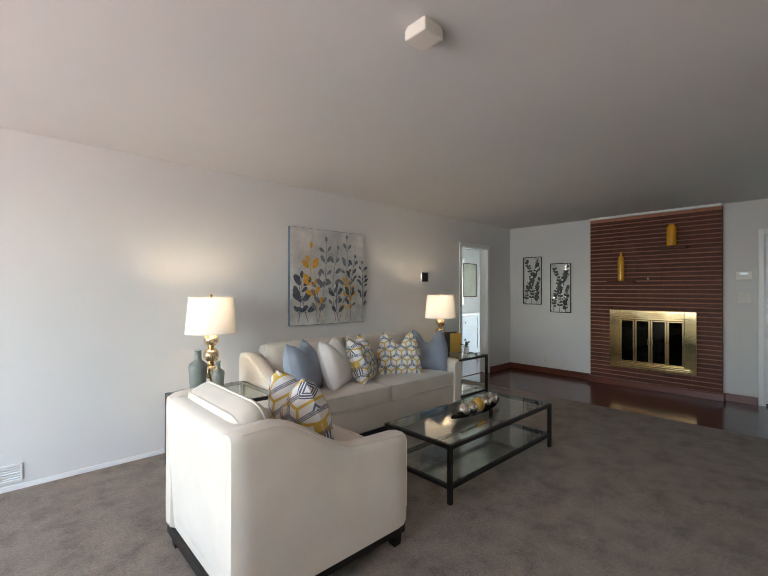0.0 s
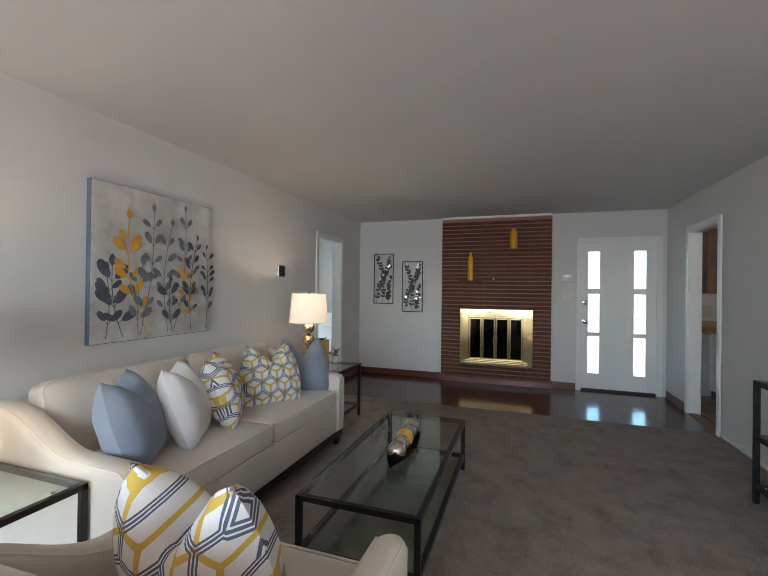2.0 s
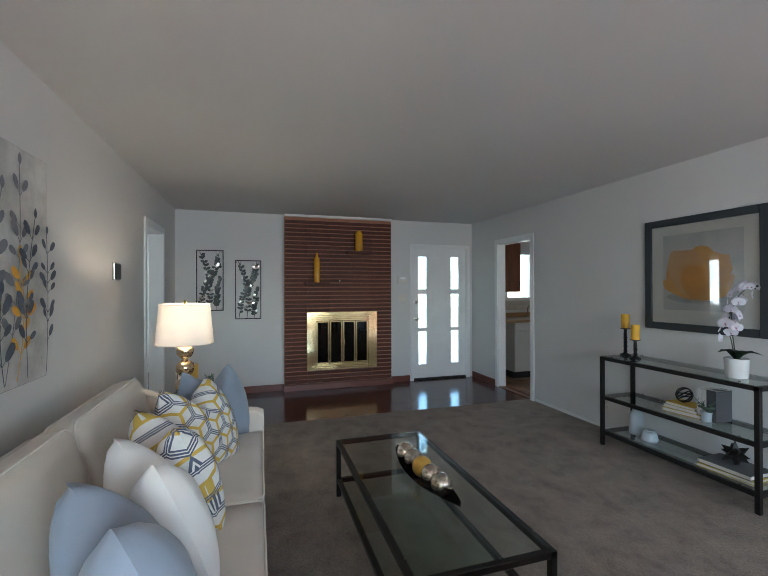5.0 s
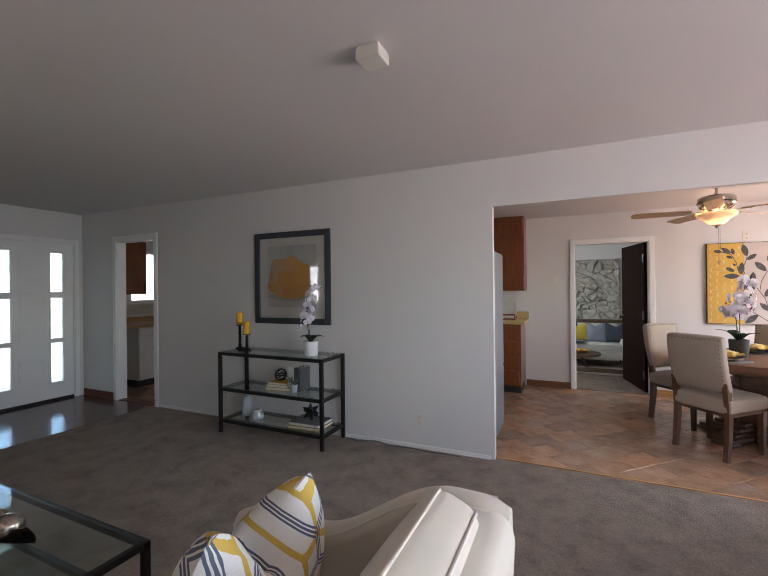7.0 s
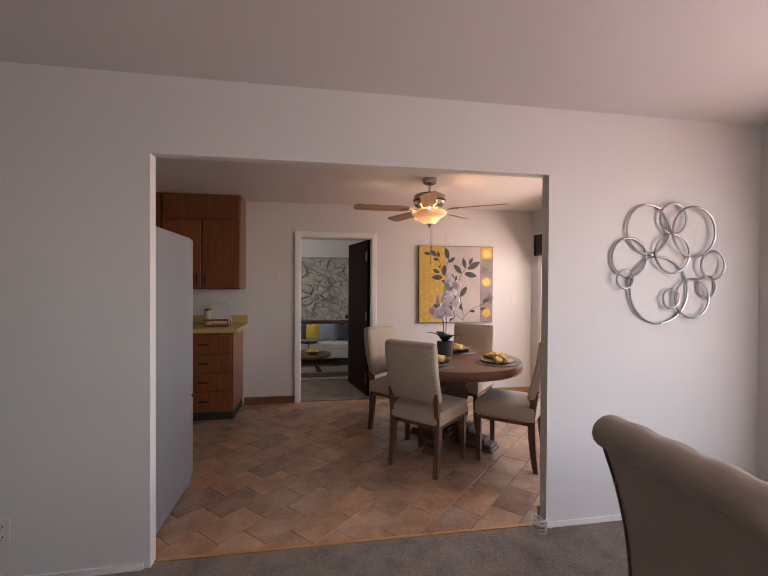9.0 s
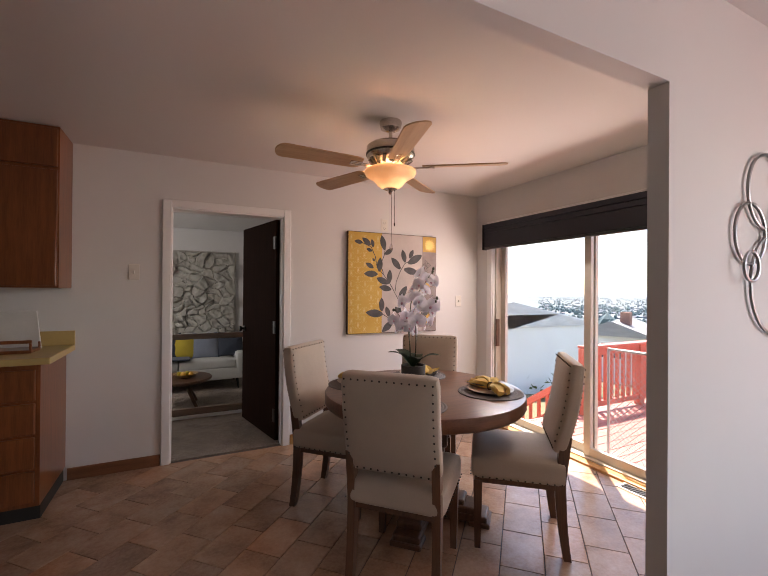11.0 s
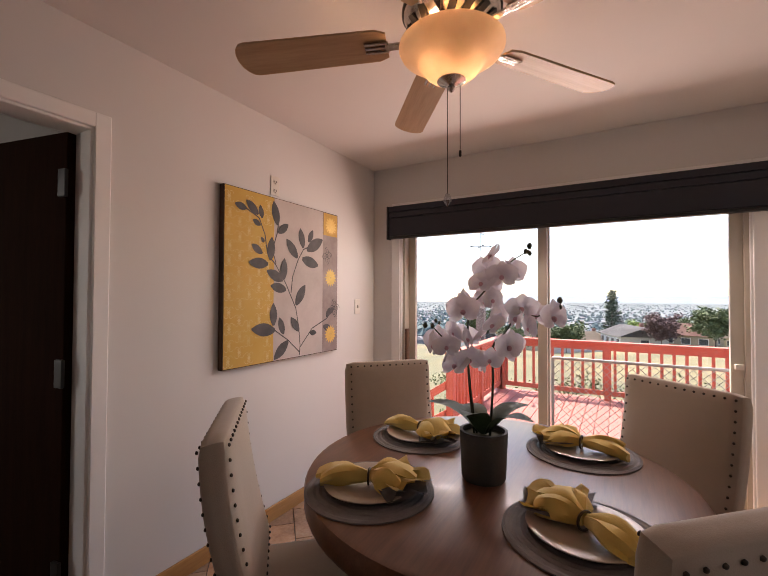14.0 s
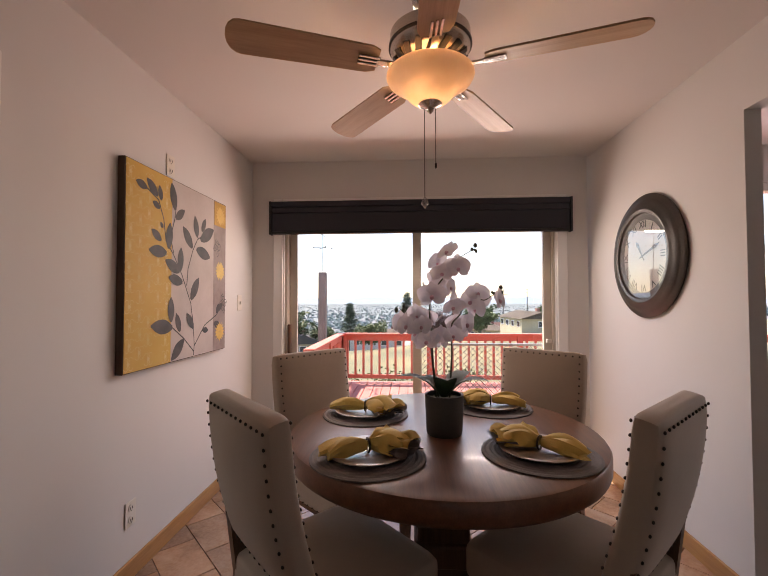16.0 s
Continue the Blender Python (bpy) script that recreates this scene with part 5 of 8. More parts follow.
def dining_chair():
    """Front towards local -y, the middle of the seat over the origin."""
    o = thing("dining_chair", (0, 0, 0), "beige upholstered dining chair with dark nailheads and walnut legs", "chair", "chairs round the dining table")
    part("seat", soft_box(bmesh.new(), 0.235, 0.235, 0.062, 0.03, 0.018, 10, pose(0, 0, 0.43)), CHAIRCLOTH, o, smooth=True)
    part("seat_frame", boxes((-0.215, 0.215, -0.215, 0.215, 0.345, 0.372), bevel=0.004), LEGWOOD, o)
    bm = soft_box(bmesh.new(), 0.222, 0.235, 0.036, 0.026, 0.014, 10)
    for v in bm.verts:
        v.co.z += 0.05 * (v.co.y / 0.235) ** 2 * 0.35
    b = part("backrest", bm, CHAIRCLOTH, o, smooth=True)
    b.matrix_basis = pose(0, 0.258, 0.757, 79)
    bm = bmesh.new()
    for side in (1, -1):
        for k in range(13):
            for x in (-0.2, 0.2):
                ball(bm, (x, -0.212 + 0.0353 * k, side * 0.0355 + 0.0175 * ((-0.212 + 0.0353 * k) / 0.235) ** 2), 0.005, 6, 0.7)
        for k in range(1, 12):
            for y in (0.212, -0.212):
                ball(bm, (-0.2 + 0.4 * k / 12, y, side * 0.0355 + 0.0142), 0.005, 6, 0.7)
    tagged(part("nailheads", bm, NAIL, b, smooth=True), "row of dark round nailheads", kind="stuff")
    bm = bmesh.new()
    for k in range(13):
        q = -0.21 + 0.035 * k
        for p in ((q, -0.236, 0.385), (-0.236, q, 0.385), (0.236, q, 0.385)):
            ball(bm, p, 0.005, 6, 0.8)
    tagged(part("seat_nailheads", bm, NAIL, o, smooth=True), "row of dark round nailheads", kind="stuff")
    for sx in (-1, 1):
        bm = bmesh.new()
        r = bmesh.ops.create_cube(bm, size=1)
        for v in r["verts"]:
            t = 0.046 if v.co.z > 0 else 0.03
            v.co = Vector((sx * 0.2 + v.co.x * t, -0.2 + v.co.y * t, 0.18 + v.co.z * 0.36))
        part("front_leg", bm, LEGWOOD, o)
        bm = bmesh.new()
        rings = []
        for i in range(13):
            z = 0.62 * i / 12
            y = 0.205 + 0.035 * (1 - z / 0.4) ** 2 * (1 if z < 0.4 else 0) + (0.10 * (z - 0.4) / 0.4 * 0.5 if z > 0.4 else 0)
            h = 0.0145 + 0.006 * min(1, z / 0.3)
            rings.append([bm.verts.new((sx * 0.2 + a * 0.018, y + c * h * 1.25, z)) for a, c in ((-1, -1), (1, -1), (1, 1), (-1, 1))])
        for a, c in zip(rings, rings[1:]):
            for k in range(4):
                bm.faces.new((a[k], a[(k + 1) % 4], c[(k + 1) % 4], c[k]))
        bm.faces.new(rings[0][::-1])
        bm.faces.new(rings[-1])
        part("back_leg", bm, LEGWOOD, o, "swept back leg", smooth=True)
    return o


chair = dining_chair()
spots = [((-0.562, -2.424), 223.7), ((-0.631, -1.687), 314), ((-1.313, -1.659), 50.2), ((-1.225, -2.494), 138.3)]
chair.matrix_basis = pose(*spots[0][0], 0, 0, 0, spots[0][1])
for (x, y), rz in spots[1:]:
    copy_thing(chair, pose(x, y, 0, 0, 0, rz))

# place settings
MAT = plain("woven_grey_mat", (0.17, 0.15, 0.145), 0.85, vary=0.15, scale=40, fine=400, bumpy=0.6)
CHINA = plain("cream_china", (0.38, 0.31, 0.24), 0.3, vary=0.03, bumpy=0.02)
NAPKIN = fabric("mustard_linen", (0.68, 0.47, 0.13), vary=0.10)
NAPGREY = fabric("grey_linen", (0.2, 0.18, 0.17), vary=0.08)
RING = plain("bronze_ring", (0.1, 0.07, 0.04), 0.35, 0.7)


def cloth_lobe(bm, ang, L, w, h, z, rnd, tip=0.55):
    """One puffed fold of a gathered napkin, running out from the ring at the origin."""
    n, q = 10, 12
    ca, sa, ph, curl = math.cos(radians(ang)), math.sin(radians(ang)), rnd.uniform(0, 6), rnd.uniform(-0.02, 0.02)
    prev = None
    for i in range(n + 1):
        s = i / n
        wide = 0.010 + (w - 0.010) * smooth_step(min(1, s * 1.5)) * (1 - (1 - tip) * max(0, s - 0.55) / 0.45)
        high = 0.008 + (h - 0.008) * math.sin(math.pi * min(1, 0.12 + 0.78 * s)) ** 0.8
        u0, mid = 0.006 + L * s, z * (1 - s) + (0.012 + high * 0.35) * s + 0.008 * math.sin(math.pi * s)
        ring = []
        for j in range(q):
            a = 2 * math.pi * j / q
            crease = 1 + 0.20 * math.sin(3 * a + ph + 2 * s) * (0.3 + s) + 0.08 * math.sin(5 * a + 2 * ph + 6 * s)
            u = u0 - 0.018 * s * math.cos(a) ** 2 * (1 + math.sin(ph))
            v = wide * math.cos(a) * crease + curl * s * s
            ring.append(bm.verts.new((u * ca - v * sa, u * sa + v * ca, max(0.002, mid + high * 0.75 * math.sin(a) * crease))))
        if prev:
            for j in range(q):
                bm.faces.new((prev[j], prev[(j + 1) % q], ring[(j + 1) % q], ring[j]))
        else:
            bm.faces.new(ring[::-1])
        prev = ring
    bm.faces.new(prev)


def cloth_sheet(bm, ang0, ang1, L, z0, z1, rnd):
    """The thin fanned edge of the cloth, wavy, spreading from the ring."""
    n, q = 7, 14
    ph, rows = rnd.uniform(0, 6), []
    for i in range(n + 1):
        s = i / n
        row = []
        for j in range(q + 1):
            a = radians(ang0 + (ang1 - ang0) * j / q)
            r = 0.012 + L * s * (1 + 0.16 * math.cos((j / q * 2 - 1) * 4.5))
            row.append(bm.verts.new((r * math.cos(a), r * math.sin(a), z0 + (z1 - z0) * s + 0.010 * s * math.sin(j * 1.35 + ph) + 0.004 * math.sin(j * 2.9 + 5 * s))))
        rows.append(row)
    fs = [bm.faces.new((a[j], a[j + 1], b[j + 1], b[j])) for a, b in zip(rows, rows[1:]) for j in range(q)]
    bmesh.ops.solidify(bm, geom=fs, thickness=0.003)


for k, ((x, y), rz) in enumerate((((-0.630, -2.324), -68), ((-0.688, -1.756), 52), ((-1.262, -1.805), 80), ((-1.115, -2.385), -95))):
    rnd = random.Random(20 + k)
    mt = thing("placemat", (x, y, 0.7505), "round woven charcoal placemat on the table", "placemat", "placemats")
    prof = [(0, 0), (0.19, 0)] + [(0.19 - 0.0085 * i, 0.004 + 0.0022 * (i % 2)) for i in range(22)] + [(0, 0.004)]
    part("weave", lathe(bmesh.new(), prof, 48), MAT, mt, smooth=False)
    pl = thing("plate", (x, y, 0.757), "cream china plate on a placemat", "plate", "plates")
    part("dish", lathe(bmesh.new(), [(0, 0), (0.075, 0), (0.085, 0.006), (0.132, 0.015), (0.134, 0.018), (0.13, 0.019), (0.088, 0.01), (0.08, 0.0065), (0, 0.006)], 48), CHINA, pl, smooth=True)
    nk = thing("napkin", (x, y, 0.764), "mustard and grey linen napkin gathered in a ring", "napkin", "napkins", rz=rz)
    bm = bmesh.new()
    for ang, L, w, h in ((-5, 0.155, 0.042, 0.030), (8, 0.135, 0.030, 0.040)):
        cloth_lobe(bm, ang, L, w, h, 0.026, rnd, 0.35)
    for ang, L, w, h in ((146, 0.115, 0.042, 0.036), (176, 0.135, 0.046, 0.046), (208, 0.12, 0.042, 0.038)):
        cloth_lobe(bm, ang, L, w, h, 0.028, rnd, 0.9)
    cloth_sheet(bm, 128, 228, 0.145, 0.028, 0.040, rnd)
    part("cloth", bm, NAPKIN, nk, "mustard yellow linen", smooth=True)
    bm = bmesh.new()
    cloth_sheet(bm, 122, 234, 0.152, 0.020, 0.026, rnd)
    cloth_sheet(bm, 118, 205, 0.148, 0.016, 0.016, rnd)
    part("lining", bm, NAPGREY, nk, "grey linen underside", smooth=True)
    part("napkin_ring", tube(bmesh.new(), [(0.0, 0.022 * math.cos(a * math.pi / 12), 0.024 + 0.022 * math.sin(a * math.pi / 12)) for a in range(24)], 0.0035, 6, True), RING, nk, smooth=True)

DARKPOT = plain("dark_concrete_pot", (0.07, 0.065, 0.06), 0.75, vary=0.15, scale=20, bumpy=0.4)
orchid((-0.878, -2.055, 0.7505), "large white orchid in a dark pot on the dining table", 0.074, 0.15,
       [([(0, -0.02, 0.13), (0.0, -0.04, 0.25), (0.01, -0.05, 0.36), (0.02, -0.09, 0.42), (0.03, -0.13, 0.44), (0.03, -0.17, 0.48)], 0.34),
        ([(0, 0.02, 0.13), (0.0, 0.03, 0.30), (0.0, 0.03, 0.41), (-0.01, 0.06, 0.45), (-0.02, 0.11, 0.52), (-0.02, 0.16, 0.51), (-0.02, 0.21, 0.545)], 0.27),
        ([(0, -0.03, 0.13), (0.0, -0.05, 0.35), (-0.01, -0.05, 0.52), (-0.03, -0.02, 0.57), (-0.05, 0.03, 0.63), (-0.06, 0.07, 0.68), (-0.06, 0.13, 0.715)], 0.36)], 0.05, DARKPOT, 11, 0.17, 2.8)


# ceiling fan
fan = thing("ceiling_fan", (-0.74, -2.11, HD), "brushed nickel ceiling fan with five pale blades and a lit bowl", "ceiling fan")
part("canopy", lathe(bmesh.new(), [(0, 0), (0.065, 0), (0.068, -0.012), (0.06, -0.045), (0.03, -0.06), (0.014, -0.062), (0, -0.062)], 32), NICKEL, fan, smooth=True)
part("downrod", rod(bmesh.new(), (0, 0, -0.06), (0, 0, -0.14), 0.011), NICKEL, fan, smooth=True)
part("motor", lathe(bmesh.new(), [(0, -0.132), (0.06, -0.134), (0.125, -0.142), (0.143, -0.155), (0.146, -0.20), (0.14, -0.222), (0.112, -0.25), (0.08, -0.272), (0, -0.275)], 48), NICKEL, fan, "brushed nickel motor housing", smooth=True)
part("motor_band", lathe(bmesh.new(), [(0.145, -0.196), (0.149, -0.198), (0.149, -0.206), (0.145, -0.208)], 48), BRONZE, fan, smooth=True)
for k in range(16):
    part("vent_slot", box(bmesh.new(), -0.011, 0.011, -0.026, 0.026, -0.004, 0.0015, 0.001, 1, pose(0, 0, 0, 0, 0, 22.5 * k) @ pose(0, 0.112, -0.2505, 39) @ pose(0, 0, -0.0005, 0, 0, 18)), BLACK, fan)
part("light_fitter", lathe(bmesh.new(), [(0, -0.272), (0.07, -0.272), (0.075, -0.285), (0.06, -0.305), (0, -0.305)], 28), NICKEL, fan, smooth=True)
BOWL, t_, p_ = nodes_of("alabaster_glass")
t_.nodes.remove(p_)
cl = ramp(t_, noise_tex(t_, coords(t_), 9, 4), ((0.3, (0.80, 0.60, 0.38)), (0.7, (0.88, 0.72, 0.52))))
df, tl, gs = add(t_, "ShaderNodeBsdfDiffuse"), add(t_, "ShaderNodeBsdfTranslucent"), add(t_, "ShaderNodeBsdfGlossy", Roughness=0.15)
m1, m2 = add(t_, "ShaderNodeMixShader", Fac=0.07), add(t_, "ShaderNodeMixShader", Fac=0.05)
t_.links.new(cl, df.inputs[0])
t_.links.new(cl, tl.inputs[0])
t_.links.new(df.outputs[0], m1.inputs[1])
t_.links.new(tl.outputs[0], m1.inputs[2])
t_.links.new(m1.outputs[0], m2.inputs[1])
t_.links.new(gs.outputs[0], m2.inputs[2])
t_.links.new(m2.outputs[0], t_.nodes["Material Output"].inputs[0])
part("glass_bowl", lathe(bmesh.new(), [(0.150, -0.296), (0.156, -0.302), (0.157, -0.311), (0.149, -0.326), (0.128, -0.341), (0.104, -0.352), (0.09, -0.366), (0.078, -0.384), (0.06, -0.399), (0.04, -0.407), (0.02, -0.41)], 48), BOWL, fan, "lit alabaster glass bowl", smooth=True)
part("bowl_cap", lathe(bmesh.new(), [(0, -0.396), (0.04, -0.402), (0.043, -0.409), (0.022, -0.418), (0.01, -0.424), (0.012, -0.431), (0.005, -0.440), (0, -0.444)], 20), NICKEL, fan, smooth=True)
part("light_bulb", ball(bmesh.new(), (0.03, 0.02, -0.352), 0.02, 14), glow("fan_bulb", (1.0, 0.75, 0.42), 3.0), fan, smooth=True)
bulb("fan_light", (-0.74, -2.11, HD - 0.348), 1.2, (1.0, 0.64, 0.4), 0.03)
BLADE = wood("pale_maple_blade", (0.36, 0.22, 0.11), (0.52, 0.35, 0.2), 0.45, "X", random_tone=0.05)
for k in range(5):
    m = pose(0, 0, -0.284, 0, 0, 74 + 72 * k) @ pose(0, 0, 0, 12, 0, 0)
    bm = bmesh.new()
    loop = []
    for i in range(9):
        a = -math.pi / 2 + math.pi * i / 8
        loop.append((0.645 + 0.045 * math.cos(a), 0.066 * math.sin(a)))
    loop += [(0.225, 0.058), (0.195, 0.045), (0.195, -0.045), (0.225, -0.058)]
    prism(bm, loop, 0.002, 0.009)
    bl = part("blade", bm, BLADE, fan, "pale maple blade")
    bl.matrix_basis = m
    bm = boxes((0.075, 0.2, -0.012, 0.012, -0.006, 0.002), bevel=0.002)
    for q in (-1, 0, 1):
        box(bm, 0.19, 0.265, q * 0.016 - 0.005, q * 0.016 + 0.005, -0.005, 0.002, 0.002, 1)
    part("blade_iron", bm, NICKEL, bl, "nickel blade bracket")
for x, L, nm in ((0.02, 0.17, "pull_chain"), (-0.02, 0.30, "pull_chain")):
    part(nm, rod(bmesh.new(), (-0.02, x, -0.405), (-0.02, x, -0.44 - L), 0.0013, seg=6), BRONZE, fan)
part("chain_toggle", lathe(bmesh.new(), [(0, -0.61), (0.004, -0.615), (0.004, -0.63), (0, -0.635)], 10, pose(-0.02, 0.02, 0)), BRONZE, fan)
part("crystal_drop", lathe(bmesh.new(), [(0, -0.735), (0.006, -0.74), (0.014, -0.76), (0, -0.78)], 8, pose(-0.02, -0.02, 0)), glass("crystal", (0.9, 0.9, 0.95), gloss=0.25), fan, "clear crystal drop")

# botanical canvas
DW, DH, DX0, DZ0 = 0.97, 0.96, -0.975, 0.936


def canvas_paint(name, lo, hi, motif=None, scale=3.0, motif_scale=22.0):
    m, t, p = nodes_of(name)
    v = coords(t)
    col = ramp(t, noise_tex(t, v, scale, 6, 0.65), ((0.3, lo), (0.7, hi)))
    if motif:
        vo = add(t, "ShaderNodeTexVoronoi", Scale=motif_scale)
        t.links.new(v, vo.inputs["Vector"])
        mg = t.nodes.new("ShaderNodeTexMagic")
        mg.turbulence_depth = 3
        mg.inputs["Scale"].default_value = motif_scale * 2.6
        t.links.new(v, mg.inputs["Vector"])
        col = mixc(t, ramp(t, mg.outputs[1], ((0.42, (0, 0, 0)), (0.5, (0.55, 0.55, 0.55)))), col, motif)
    t.links.new(col, p.inputs["Base Color"])
    p.inputs["Roughness"].default_value = 0.7
    bump(t, p, noise_tex(t, v, 300, 2), 0.2, 0.001)
    return m


INK = canvas_paint("ink_leaf_paint", (0.03, 0.03, 0.032), (0.085, 0.08, 0.08), scale=16)
GILT = plain("gilt_paint", (0.62, 0.40, 0.10), 0.4, 0.25, vary=0.15, scale=20, bumpy=0.2)
dart = thing("botanical_canvas", (DX0, YS, DZ0), "canvas of dark leaves over yellow damask and grey panels", "painting", rz=180)
part("canvas", boxes((0, DW, -0.036, -0.002, 0, DH), bevel=0.004), canvas_paint("edge_brown", (0.05, 0.03, 0.02), (0.09, 0.055, 0.03)), dart, "brown wrapped canvas edge")
for nm, a, b, mt in (("damask_panel", 0.006, 0.35, canvas_paint("yellow_damask_paint", (0.52, 0.29, 0.03), (0.60, 0.40, 0.09), scale=3.0)), ("grey_panel", 0.351, 0.80, canvas_paint("grey_lilac_paint", (0.40, 0.34, 0.31), (0.52, 0.46, 0.43))), ("mauve_panel", 0.801, DW - 0.006, canvas_paint("mauve_paint", (0.2, 0.15, 0.14), (0.33, 0.27, 0.25), scale=7))):
    part(nm, boxes((a, b, -0.038, -0.0365, 0.005, DH - 0.005)), mt, dart)

part("gold_square", boxes((0.806, DW - 0.01, -0.0388, -0.0381, 0.80, DH - 0.008)), canvas_paint("old_gold_paint", (0.42, 0.22, 0.03), (0.55, 0.34, 0.08), scale=9), dart, "gold painted corner")


def paint_leaf(bm, x, z, ang, L, w, y=-0.0395):
    a = radians(ang)
    leaf(bm, (x, y, z), (x + L * math.cos(a), y, z + L * math.sin(a)), w, (0, -1, 0), 0, 6)


def stem_line(bm, pts, w, y=-0.039):
    for (x0, z0), (x1, z1) in zip(pts, pts[1:]):
        d = Vector((x1 - x0, 0, z1 - z0)).normalized()
        n = Vector((d.z, 0, -d.x)) * w / 2
        bm.faces.new([bm.verts.new(Vector((x0, y, z0)) - n), bm.verts.new(Vector((x0, y, z0)) + n), bm.verts.new(Vector((x1, y, z1)) + n), bm.verts.new(Vector((x1, y, z1)) - n)])


def curve2(p0, p1, bend, n=10):
    p0, p1 = Vector((*p0, 0)), Vector((*p1, 0))
    d = p1 - p0
    s = Vector((-d.y, d.x, 0)) * bend
    return [tuple((p0 + d * (i / n) + s * math.sin(math.pi * i / n))[:2]) for i in range(n + 1)]


for pts in (((0.572, 0.012), (0.579, 0.072), (0.565, 0.19), (0.537, 0.307), (0.446, 0.461), (0.366, 0.563), (0.299, 0.625), (0.278, 0.733), (0.235, 0.82), (0.145, 0.856)),
            ((0.494, 0.404), (0.506, 0.5), (0.554, 0.608), (0.604, 0.679), (0.733, 0.736)), ((0.366, 0.572), (0.337, 0.654), (0.373, 0.749), (0.382, 0.801)),
            ((0.577, 0.029), (0.47, 0.115), (0.361, 0.182)), ((0.579, 0.062), (0.694, 0.173), (0.842, 0.228), (0.926, 0.298))):
    bm = bmesh.new()
    stem_line(bm, pts, 0.007)
    part("painted_stem", bm, INK, dart)
upper = ((0.145, 0.856, 170, 0.079), (0.228, 0.838, 143, 0.107), (0.256, 0.822, 102, 0.073), (0.245, 0.781, 159, 0.061), (0.377, 0.8, 104, 0.14), (0.382, 0.756, 36, 0.103), (0.273, 0.687, 131, 0.035), (0.321, 0.589, 85, 0.135), (0.26, 0.623, 151, 0.09), (0.304, 0.566, 180, 0.14), (0.423, 0.476, 158, 0.139), (0.428, 0.48, 87, 0.129), (0.451, 0.42, 170, 0.129), (0.549, 0.621, 133, 0.144))
lower = ((0.602, 0.688, 104, 0.125), (0.652, 0.731, 63, 0.093), (0.637, 0.677, 29, 0.18), (0.592, 0.619, -12, 0.163), (0.537, 0.327, 56, 0.152), (0.567, 0.164, 130, 0.114), (0.35, 0.21, 91, 0.13), (0.361, 0.182, 174, 0.176), (0.432, 0.155, 110, 0.106), (0.47, 0.109, -140, 0.15), (0.668, 0.145, -3, 0.068), (0.842, 0.238, 61, 0.074), (0.87, 0.255, 50, 0.067), (0.806, 0.178, -13, 0.095))
for x, z, ang, L in upper + lower:
    lf = bmesh.new()
    paint_leaf(lf, x, z, ang, L, 0.012 + 0.36 * L)
    part("painted_leaf", lf, INK, dart)
for zc in (0.12, 0.51, 0.87):
    bm = bmesh.new()
    for k in range(16):
        a = k * math.pi / 8
        leaf(bm, (0.885 + 0.003 * math.cos(a), -0.0395 - 0.00015 * k, zc + 0.003 * math.sin(a)), (0.885 + 0.062 * math.cos(a), -0.0395 - 0.00015 * k, zc + 0.062 * math.sin(a)), 0.02, (0, -1, 0), 0, 3)
    part("gilt_flower", bm, GILT, dart, "gilt painted flower head")
for xc, zc, s in ((0.845, 0.66, 1.0), (0.93, 0.30, 1.1)):
    bm = bmesh.new()
    for k in range(4):
        pts = []
        for i in range(26):
            a = i * 0.42
            r = s * 0.028 * (1 - i / 28)
            pts.append((xc + s * 0.025 * math.cos(k * 1.57) + r * math.cos(a + k * 1.57), zc + s * 0.03 * math.sin(k * 1.57) + r * math.sin(a + k * 1.57)))
        stem_line(bm, pts, 0.004)
    part("painted_scroll", bm, INK, dart, "dark painted scrollwork")
# pale scrolls of the damask, in a half-drop repeat
DAMASK = canvas_paint("pale_damask_paint", (0.60, 0.44, 0.14), (0.72, 0.58, 0.28), scale=9)
bm = bmesh.new()
rnd = random.Random(9)
for i in range(5):
    for j in range(11):
        cx, cz = 0.035 + 0.068 * i + rnd.uniform(-0.006, 0.006), 0.045 + 0.086 * j + 0.043 * (i % 2) + rnd.uniform(-0.008, 0.008)
        if cz > DH - 0.045 or rnd.random() < 0.08:
            continue
        for sx in (-1, 1):
            for sz in (-1, 1):
                pts = [(cx + sx * (0.006 + 0.014 * (1 - i2 / 17)) + sx * 0.013 * (1 - i2 / 16) * math.cos(i2 * 0.5) - sx * 0.004, cz + sz * (0.018 + 0.015 * (1 - i2 / 16) * math.sin(i2 * 0.5))) for i2 in range(14)]
                stem_line(bm, pts, 0.0026, -0.0386)
        for k in range(6):
            a = k * math.pi / 3
            leaf(bm, (cx, -0.0386, cz), (cx + 0.013 * math.cos(a), -0.0386, cz + 0.013 * math.sin(a)), 0.008, (0, -1, 0), 0, 2)
tagged(part("damask_scrolls", bm, DAMASK, dart), "pale yellow damask scrolls", kind="stuff")

